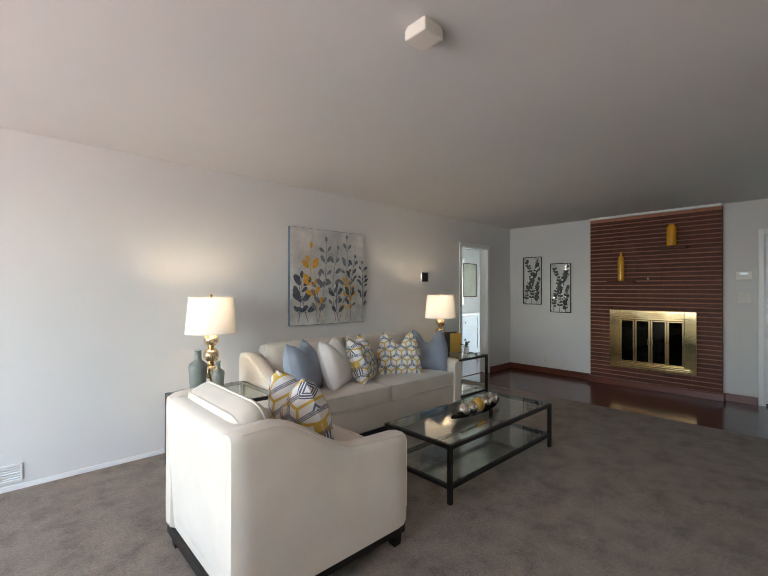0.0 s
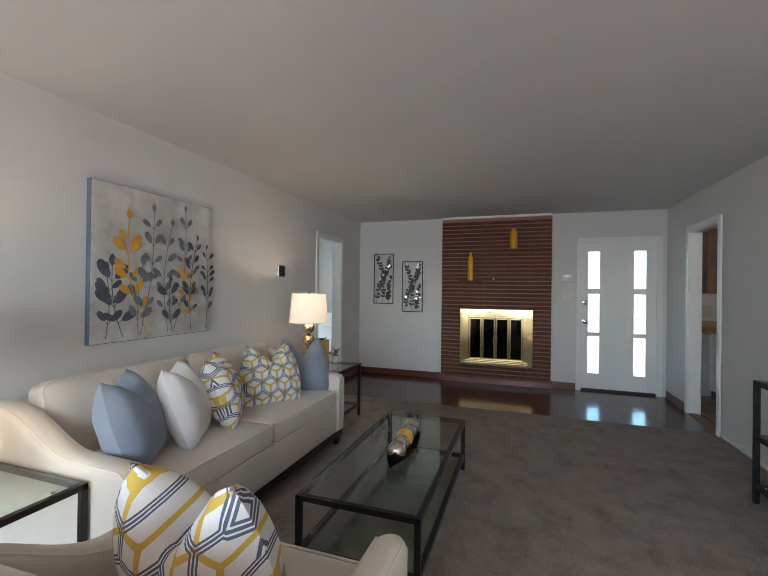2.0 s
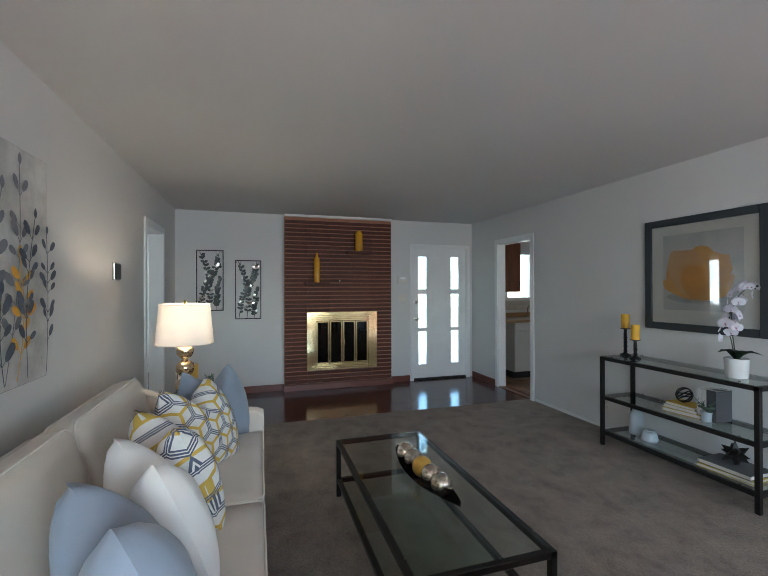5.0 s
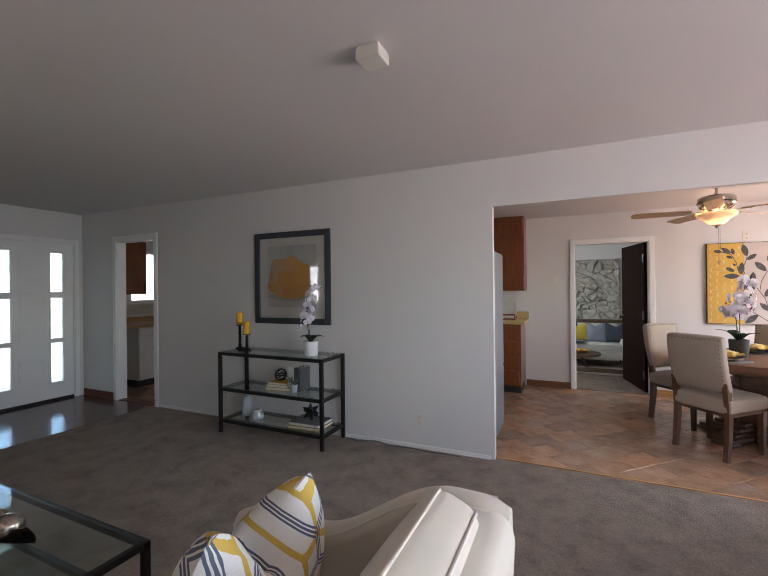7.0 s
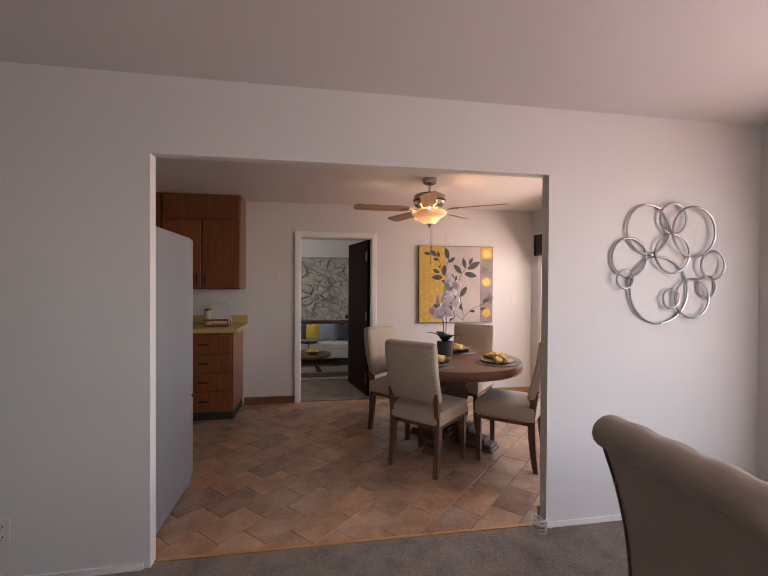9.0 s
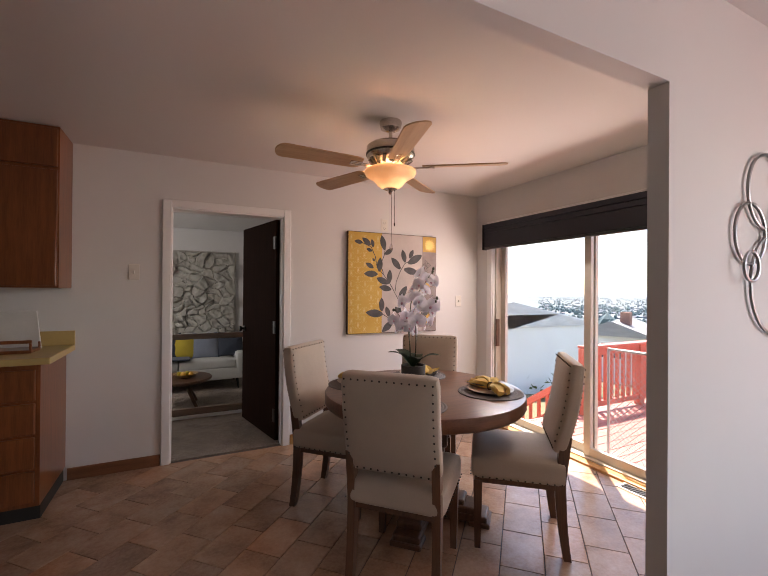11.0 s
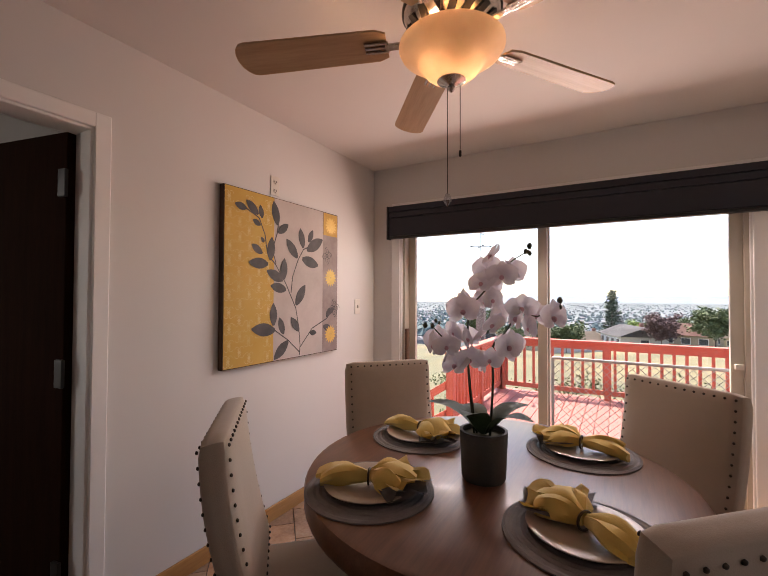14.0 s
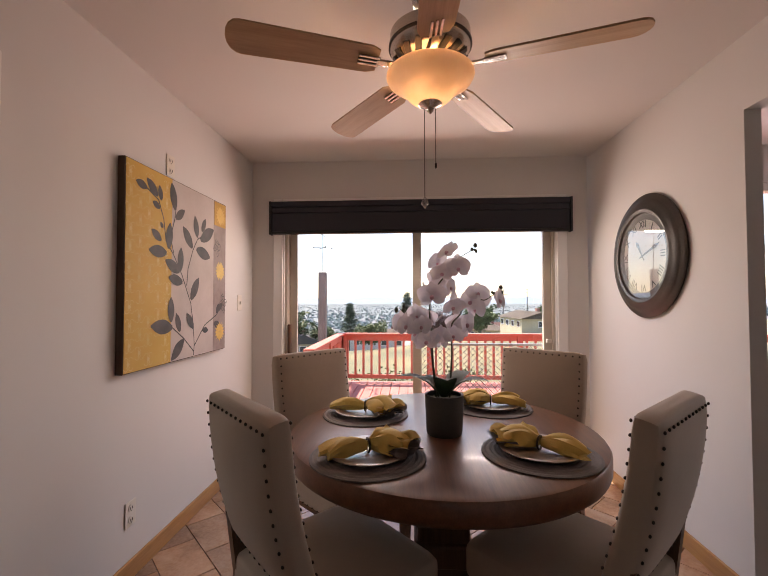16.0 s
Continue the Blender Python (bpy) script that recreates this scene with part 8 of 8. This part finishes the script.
def house(loc, rz, L, W, h, roof_h, wall_c, roof_c, label, windows=4, hip=False, ends=True, e=0.5):
    o = thing("house", loc, label, "house", "houses on the hillside", rz=rz)
    wm = plain("stucco", wall_c, 0.85, vary=0.06, scale=1.0, fine=20, bumpy=0.1)
    rm = plain("shingle_roof", roof_c, 0.9, vary=0.2, scale=1.5, fine=10, bumpy=0.3, stretch=(1, 1, 4))
    bm = boxes((-L / 2, L / 2, -W / 2, W / 2, -5, h))
    if not hip:
        for x in (-L / 2, L / 2):
            a = [bm.verts.new((x - 0.01 * (1 if x > 0 else -1), y, z)) for y, z in ((-W / 2, h), (W / 2, h), (0, h + roof_h))]
            bm.faces.new(a)
    part("wall", bm, wm, o)
    bm = bmesh.new()
    rx = L / 2 + e if not hip else L / 2 - W / 2 + e
    lo = [bm.verts.new(p) for p in ((-L / 2 - e, -W / 2 - e, h - 0.1), (L / 2 + e, -W / 2 - e, h - 0.1), (L / 2 + e, W / 2 + e, h - 0.1), (-L / 2 - e, W / 2 + e, h - 0.1))]
    r0, r1 = bm.verts.new((-rx, 0, h + roof_h)), bm.verts.new((rx, 0, h + roof_h))
    for f in ((lo[0], lo[1], r1, r0), (lo[2], lo[3], r0, r1), (lo[1], lo[2], r1), (lo[3], lo[0], r0)):
        bm.faces.new(f)
    bmesh.ops.solidify(bm, geom=bm.faces[:], thickness=0.15)
    rf = part("roof", bm, rm, o)
    part("chimney", boxes((L * 0.2, L * 0.2 + 0.7, 0.3, 0.9, h, h + roof_h + 0.6)), plain("chimney_brick", (0.25, 0.12, 0.09), 0.9), rf)
    wg = plain("dark_window", (0.05, 0.06, 0.07), 0.12, vary=0.1, bumpy=0)
    for side in (-1, 1):
        for k in range(windows):
            x = -L / 2 + L * (k + 0.5) / windows
            w = part("window", boxes((x - 0.75, x + 0.75, side * W / 2 - 0.05, side * W / 2 + 0.05, h - 1.75, h - 0.55)), WHITE, o)
            part("pane", boxes((x - 0.66, x + 0.66, side * W / 2 - 0.06, side * W / 2 + 0.06, h - 1.66, h - 0.64)), wg, w)
    for side in (-1, 1) if ends else ():
        w = part("window", boxes((side * L / 2 - 0.05, side * L / 2 + 0.05, -0.8, 0.8, h - 1.75, h - 0.55)), WHITE, o)
        part("pane", boxes((side * L / 2 - 0.06, side * L / 2 + 0.06, -0.7, 0.7, h - 1.66, h - 0.64)), wg, w)
    return o


WARM, WHT, CRM, GRY = (0.34, 0.28, 0.2), (0.5, 0.5, 0.49), (0.42, 0.38, 0.27), (0.33, 0.33, 0.32)
SHG, RED_, TAN = (0.12, 0.12, 0.125), (0.16, 0.085, 0.07), (0.18, 0.15, 0.12)
# the white neighbour close by on the south-west
house((-11.3, -16.4, -5.0), 90, 8.6, 10, 4.94, 0.95, (0.66, 0.66, 0.65), (0.5, 0.5, 0.5), "white neighbouring house with a low gable and plain wall", 0, ends=False, e=0.06)
house((-29, -19.3, -5.6), 20, 4.8, 4.6, 3.9, 0.95, (0.6, 0.6, 0.59), (0.4, 0.4, 0.4), "small white gabled house beyond the neighbour", 2)
rnd = random.Random(77)
spec = ((-98, -9.5, 84, WHT, TAN), (-92, 0.5, 20, WHT, SHG), (-96, 9, 70, WARM, RED_), (-108, 17, 80, CRM, TAN), (-118, 28, 75, WHT, RED_), (-135, -22, 60, CRM, TAN), (-128, 6, 40, WARM, SHG), (-88, -27, 25, CRM, SHG), (-150, -8, 50, WHT, SHG), (-150, 22, 10, GRY, RED_), (-104, 38, 35, CRM, TAN), (-170, 12, 80, WHT, TAN), (-122, -40, 50, WHT, SHG), (-165, -44, 20, WARM, SHG), (-84, 22, 5, CRM, TAN), (-140, 44, 60, WHT, SHG), (-185, -20, 15, CRM, SHG))
for k, (x, y, rz, wc, rc) in enumerate(spec):
    house((x, y, ground_z(x, y)), rz, rnd.uniform(10, 14), rnd.uniform(7, 9), rnd.uniform(2.8, 3.8), rnd.uniform(1.2, 2.0), wc, rc, ("white", "cream", "tan", "pale grey")[(WHT, CRM, WARM, GRY).index(wc)] + " stucco house on the hillside with shingle roof", 4, k % 3 == 0)

# far town: countless roofs and tree clumps on the plain
vr, fr_, vt, ft_ = [], [], [], []
vw, fw = [], []
rn = np.random.RandomState(5)
for k in range(9000):
    d = 190 + 3900 * rn.rand() ** 1.4
    a = rn.uniform(-0.75, 0.75)
    x, y = -d * math.cos(a), d * math.sin(a)
    z = ground_z(x, y)
    s = rn.uniform(0.6, 1.15) * (1 - d / 9000)
    if k % 5 < 2:
        L, W, h = 7 * s, 4.5 * s, 2.8 * s
        th = rn.uniform(0, 3.14)
        c_, s_ = math.cos(th), math.sin(th)
        n0 = len(vw)
        for zz in (-2, h):
            for u, w in ((-1, -1), (1, -1), (1, 1), (-1, 1)):
                vw.append((x + u * L * c_ - w * W * s_, y + u * L * s_ + w * W * c_, z + zz))
        fw += [(n0, n0 + 1, n0 + 5, n0 + 4), (n0 + 1, n0 + 2, n0 + 6, n0 + 5), (n0 + 2, n0 + 3, n0 + 7, n0 + 6), (n0 + 3, n0, n0 + 4, n0 + 7)]
        m0 = len(vr)
        for u, w in ((-1.05, -1.05), (1.05, -1.05), (1.05, 1.05), (-1.05, 1.05)):
            vr.append((x + u * L * c_ - w * W * s_, y + u * L * s_ + w * W * c_, z + h))
        for u in (-0.9, 0.9):
            vr.append((x + u * L * c_, y + u * L * s_, z + h + 1.7 * s))
        fr_ += [(m0, m0 + 1, m0 + 5, m0 + 4), (m0 + 2, m0 + 3, m0 + 4, m0 + 5), (m0 + 1, m0 + 2, m0 + 5), (m0 + 3, m0, m0 + 4)]
    else:
        r = rn.uniform(3, 6.5) * s * 0.8
        n0 = len(vt)
        for i in range(3):
            zz = z + r * (0.2 + 0.75 * i)
            rr = r * (0.8, 1.0, 0.55)[i]
            for q in range(6):
                aa = q * 1.047 + i * 0.5
                f = rr * rn.uniform(0.7, 1.2)
                vt.append((x + f * math.cos(aa), y + f * math.sin(aa), zz + rn.uniform(-0.2, 0.2) * r))
        vt.append((x, y, z + r * 2.1))
        for i in range(2):
            for q in range(6):
                ft_.append((n0 + i * 6 + q, n0 + i * 6 + (q + 1) % 6, n0 + i * 6 + 6 + (q + 1) % 6, n0 + i * 6 + 6 + q))
        for q in range(6):
            ft_.append((n0 + 12 + q, n0 + 12 + (q + 1) % 6, n0 + 18))


def stuff_mesh(name, verts, faces, stops, label, category):
    me = bpy.data.meshes.new(name)
    me.from_pydata(verts, [], faces)
    m, t, p = nodes_of(name + "_paint")
    g = t.nodes.new("ShaderNodeNewGeometry")
    t.links.new(ramp(t, g.outputs["Random Per Island"], stops), p.inputs["Base Color"])
    p.inputs["Roughness"].default_value = 0.95
    me.materials.append(m)
    return tagged(new(name, me), label, category, kind="stuff")


# distance haze is put into these base colours: bluish and low in contrast
stuff_mesh("town_walls", vw, fw, ((0.0, (0.13, 0.155, 0.19)), (0.5, (0.19, 0.215, 0.25)), (1.0, (0.17, 0.18, 0.20))), "walls of far houses on the plain, tinted with haze", "houses")
stuff_mesh("town_roofs", vr, fr_, ((0.0, (0.10, 0.115, 0.14)), (0.4, (0.14, 0.155, 0.175)), (0.7, (0.15, 0.13, 0.125)), (1.0, (0.19, 0.205, 0.22))), "grey and tan roofs of the far town, tinted with haze", "roofs")
stuff_mesh("town_trees", vt, ft_, ((0.0, (0.075, 0.115, 0.125)), (0.5, (0.095, 0.14, 0.14)), (1.0, (0.12, 0.155, 0.15))), "green trees among the far houses, tinted with haze", "trees")

BARK = plain("grey_bark", (0.13, 0.1, 0.08), 0.95, vary=0.25, scale=3, bumpy=0.6, stretch=(3, 3, 0.5))
NEEDLE = plain("dark_conifer_green", (0.035, 0.06, 0.035), 0.8, vary=0.3, scale=1.2, fine=12)
OLIVE = plain("olive_leaf_green", (0.07, 0.1, 0.04), 0.75, vary=0.3, scale=1.5, fine=12)


def tree(loc, h, r, kind, label, seed, mat_):
    rnd = random.Random(seed)
    o = thing("tree", loc, label, "tree", "trees on the hillside")
    part("trunk", tube(bmesh.new(), [(0.02 * h * noise.noise(Vector((i, seed, 0))) * 0.3, 0, -3 + (h * 0.95 + 3) * i / 8) for i in range(9)], [h * 0.022 * (1 - 0.92 * i / 8) + 0.02 for i in range(9)], 8), BARK, o, smooth=True)
    limbs, lv, lf = bmesh.new(), [], []

    def tuft(p, s, n):
        for _ in range(n):
            d = Vector((rnd.gauss(0, 1), rnd.gauss(0, 1), rnd.gauss(0, 0.7)))
            c = p + d * s * 0.5
            a = Vector((rnd.uniform(-1, 1), rnd.uniform(-1, 1), rnd.uniform(-0.6, 0.6))).normalized() * s * rnd.uniform(0.25, 0.5)
            b = a.cross(Vector((rnd.uniform(-1, 1), rnd.uniform(-1, 1), rnd.uniform(-1, 1)))).normalized() * s * 0.2
            k = len(lv)
            lv.extend([tuple(c - a), tuple(c + b), tuple(c + a), tuple(c - b)])
            lf.append((k, k + 1, k + 2, k + 3))
    n = 46 if kind == "conifer" else 30
    for k in range(n):
        s = k / n
        if kind == "conifer":
            z = h * (0.12 + 0.86 * s)
            L = r * (1 - s) ** 0.8 * rnd.uniform(0.55, 1.15) + 0.25
            rise = rnd.uniform(-0.12, 0.2)
        else:
            z = h * rnd.uniform(0.3, 0.75)
            L = r * rnd.uniform(0.5, 1.0)
            rise = rnd.uniform(0.1, 0.9)
        a = k * 2.399
        b0 = Vector((0, 0, z))
        b1 = b0 + Vector((math.cos(a), math.sin(a), rise)) * L
        tube(limbs, [b0, b0.lerp(b1, 0.5) + Vector((0, 0, 0.05 * L)), b1], [0.05, 0.035, 0.015], 4)
        for q in range(6 if kind == "conifer" else 9):
            tuft(b0.lerp(b1, 0.25 + 0.8 * q / 8), (0.10 if kind == "conifer" else 0.22) * r + 0.15, 14)
    part("limbs", limbs, BARK, o, smooth=True)
    me = bpy.data.meshes.new("crown")
    me.from_pydata(lv, [], lf)
    me.materials.append(mat_)
    c = new("crown", me)
    c.parent = o
    tagged(c, "many small leaf clumps")
    return o


CON_L, DEC_L = "tall dark conifer with ragged branches on the hillside", "broad green leafy tree on the hillside"
for k, (x, y, h, r, kd) in enumerate(((-100, -17.2, 12, 4.2, "conifer"), (-100, -3.0, 13.5, 4.2, "conifer"), (-86, -27.6, 9, 3.4, "broad"), (-112, 11, 8, 3, "broad"), (-70, -9, 4.0, 2.6, "broad"), (-66, 9, 4.5, 2.6, "broad"), (-110, -12, 7, 3, "broad"), (-90, -22, 6, 3, "broad"), (-98, 31, 8, 3, "broad"))):
    tree((x, y, ground_z(x, y)), h, r, kd, CON_L if kd == "conifer" else DEC_L, 90 + k, NEEDLE if kd == "conifer" else OLIVE)
tree((-97, 2.4, ground_z(-97, 2.4)), 7, 2.3, "broad", "bright green leafy tree between the houses", 121, plain("spring_leaf_green", (0.16, 0.24, 0.04), 0.75, vary=0.3, scale=1.5, fine=12))
tree((-84, 4.6, ground_z(-84, 4.6)), 6, 2.6, "broad", "purple-brown leafy tree between the houses", 122, plain("purple_leaf", (0.09, 0.05, 0.05), 0.75, vary=0.3, scale=1.5, fine=12))
# bushes just below the deck
bv, bf = [], []
rnd = random.Random(31)
for k in range(60):
    x, y = rnd.uniform(-26, -8.5), rnd.uniform(-14, 14)
    s = rnd.uniform(0.3, 0.8)
    for q in range(70):
        d = Vector((rnd.gauss(0, 1), rnd.gauss(0, 1), abs(rnd.gauss(0, 0.8)))) * s * 0.6
        c = Vector((x, y, ground_z(x, y))) + d
        a = Vector((rnd.uniform(-1, 1), rnd.uniform(-1, 1), rnd.uniform(-1, 1))).normalized() * s * 0.16
        b = a.orthogonal() * 0.5
        n0 = len(bv)
        bv.extend([tuple(c - a), tuple(c + b), tuple(c + a), tuple(c - b)])
        bf.append((n0, n0 + 1, n0 + 2, n0 + 3))
stuff_mesh("scrub_bushes", bv, bf, ((0.0, (0.05, 0.08, 0.03)), (0.6, (0.1, 0.14, 0.06)), (1.0, (0.22, 0.2, 0.11))), "green scrub bushes below the deck", "bushes")
# utility poles
for x, y in ((-100, 20.5), (-100, 26.2)):
    o = thing("utility_pole", (x, y, ground_z(x, y)), "wooden utility pole with cross arms", "pole", "utility poles")
    part("pole", rod(bmesh.new(), (0, 0, -1), (0, 0, 12), 0.16, 0.1, 8), GREYWOOD, o)
    for z in (11.4, 10.5):
        part("cross_arm", boxes((-0.06, 0.06, -1.2, 1.2, z, z + 0.12)), GREYWOOD, o)
# foliage outside the hall window
tree((8.2, 9.5, -0.6), 4.5, 2.2, "broad", "golden-leaved tree outside the hall window", 140, plain("golden_leaf", (0.4, 0.24, 0.05), 0.7, vary=0.3, scale=2))
structure("yard", boxes((3, 16, 5.7, 16, -0.9, -0.6)), GROUND, "dry yard behind the house")


# ---- pieces of floors and walls ----
# hardwood planks of the entry
entry = bpy.data.objects["floor_entry"]
rnd = random.Random(12)
PW = 0.081
cols_ = int((XE + 0.05 - 5.135) / PW) + 1
for c in range(cols_):
    x0 = 5.133 + PW * c
    x1 = min(x0 + PW - 0.0012, XE + 0.05)
    if x1 - x0 < 0.02:
        continue
    y = -0.70 - rnd.uniform(0, 0.5)
    while y < YN + 0.05:
        L = rnd.uniform(0.7, 1.5)
        a, b = max(y, -0.70), min(y + L, YN + 0.05)
        if b - a > 0.05:
            part("plank", boxes((x0, x1, a, b - 0.0012, -0.012, 0.0 + rnd.uniform(-0.0003, 0.0003)), bevel=0.0), HARDWOOD, entry)
        y += L

# stone-look floor tiles laid diagonally in a running bond
TILE, t_, p_ = nodes_of("slate_look_tile")
v = coords(t_)
info = t_.nodes.new("ShaderNodeObjectInfo")
g = t_.nodes.new("ShaderNodeNewGeometry")
tone = t_.nodes.new("ShaderNodeMath")
tone.operation = "FRACT"
sm = t_.nodes.new("ShaderNodeMath")
sm.operation = "ADD"
t_.links.new(info.outputs["Random"], sm.inputs[0])
t_.links.new(g.outputs["Random Per Island"], sm.inputs[1])
t_.links.new(sm.outputs[0], tone.inputs[0])
wc = t_.nodes.new("ShaderNodeVectorMath")
wc.operation = "ADD"
t_.links.new(g.outputs["Position"], wc.inputs[0])
t_.links.new(info.outputs["Random"], wc.inputs[1])
col = ramp(t_, noise_tex(t_, wc.outputs[0], 4.5, 6, 0.62), ((0.3, (0.26, 0.16, 0.105)), (0.5, (0.44, 0.28, 0.185)), (0.7, (0.54, 0.41, 0.31))))
col = mixc(t_, 1.0, col, ramp(t_, tone.outputs[0], ((0.0, (0.74, 0.72, 0.72)), (0.5, (1.0, 0.95, 0.9)), (1.0, (1.22, 1.02, 0.85)))), "MULTIPLY")
fine = noise_tex(t_, wc.outputs[0], 60, 4)
col = mixc(t_, 0.2, col, ramp(t_, fine, ((0.35, (0.15, 0.1, 0.075)), (0.65, (0.42, 0.32, 0.24)))))
t_.links.new(col, p_.inputs["Base Color"])
p_.inputs["Roughness"].default_value = 0.25
bump(t_, p_, noise_tex(t_, wc.outputs[0], 22, 5), 0.25, 0.004)
floor_d = bpy.data.objects["floor_dining"]
TA, TB, GAP = 0.315, 0.21, 0.0045


def clip_poly(poly, axis, limit, keep_less):
    out = []
    for i in range(len(poly)):
        a, b = poly[i], poly[(i + 1) % len(poly)]
        ia, ib = (a[axis] <= limit) == keep_less, (b[axis] <= limit) == keep_less
        if ia:
            out.append(a)
        if ia != ib:
            t = (limit - a[axis]) / (b[axis] - a[axis])
            out.append((a[0] + t * (b[0] - a[0]), a[1] + t * (b[1] - a[1])))
    return out


joined = bmesh.new()
tile_mesh = None
made = 0
cs = math.cos(math.pi / 4)
for r in range(-30, 34):
    for q in range(-24, 26):
        u0 = q * TA + (0.5 * TA if r % 2 else 0)
        w0 = r * TB
        cu, cw = u0 + TA / 2, w0 + TB / 2
        cx, cy = (cu - cw) * cs + 1.6, (cu + cw) * cs - 2.1
        loop = []
        for du, dw in ((-1, -1), (1, -1), (1, 1), (-1, 1)):
            a, b = du * (TA - GAP) / 2, dw * (TB - GAP) / 2
            loop.append((cx + (a - b) * cs, cy + (a + b) * cs))
        full = loop
        for axis, lim, less in ((0, XDW - 0.02, False), (0, 6.8, True), (1, YS, False), (1, -0.757, True)):
            if len(loop) > 2:
                loop = clip_poly(loop, axis, lim, less)
        if len(loop) < 3:
            continue
        whole = len(loop) == 4 and loop == full
        if whole and -2.5 < cx < 2.2 and made < 290:
            if tile_mesh is None:
                bm = box(bmesh.new(), -(TA - GAP) / 2, (TA - GAP) / 2, -(TB - GAP) / 2, (TB - GAP) / 2, -0.008, 0, 0.0015, 1)
                tile_mesh = part("tile", bm, TILE, floor_d)
                tile_mesh.matrix_basis = pose(cx, cy, rnd.uniform(-0.0004, 0.0004), 0, 0, 45)
            else:
                share(tile_mesh, pose(cx, cy, rnd.uniform(-0.0004, 0.0004), 0, 0, 45))
            made += 1
        else:
            area = abs(sum(loop[i][0] * loop[(i + 1) % len(loop)][1] - loop[(i + 1) % len(loop)][0] * loop[i][1] for i in range(len(loop)))) / 2
            if area > 1e-4:
                prism(joined, loop, -0.0078, -0.0003)
tagged(part("edge_tiles", joined, TILE, floor_d), "cut tiles along the walls and in the kitchen", kind="stuff")

# thin roman bricks with raked joints
bm = box(bmesh.new(), -0.014, 0.012, -0.1528, 0.1528, -0.0215, 0.0215, 0.003, 1)
BP, BL = 0.0585, 0.307
brick = None
z = 0.115
row = 0
while z < 2.39:
    off = 0.0
    edges = [FY0 - 1.55 + BL * k for k in range(6)]
    for k in range(5):
        y0, y1 = FY0 - 1.55 + BL * k, FY0 - 1.55 + BL * (k + 1)
        spans = [(y0, y1)]
        if 0.285 < z < 1.07:
            spans = []
            if y0 < -0.505:
                spans.append((y0, min(y1, -0.505)))
            if y1 > 0.455:
                spans.append((max(y0, 0.455), y1))
        for a, b in spans:
            if b - a < 0.03:
                continue
            dx = rnd.uniform(-0.0015, 0.0015)
            if abs((b - a) - BL) < 1e-6:
                if brick is None:
                    brick = part("brick", bm, BRICK, fire)
                    brick.matrix_basis = pose(dx, (a + b) / 2, z)
                else:
                    share(brick, pose(dx, (a + b) / 2, z + rnd.uniform(-0.001, 0.001), 0, 0, rnd.uniform(-0.3, 0.3)))
            else:
                part("brick", boxes((-0.014 + dx, 0.012, a + 0.001, b - 0.001, z - 0.0215, z + 0.0215)), BRICK, fire)
    z += BP
    row += 1
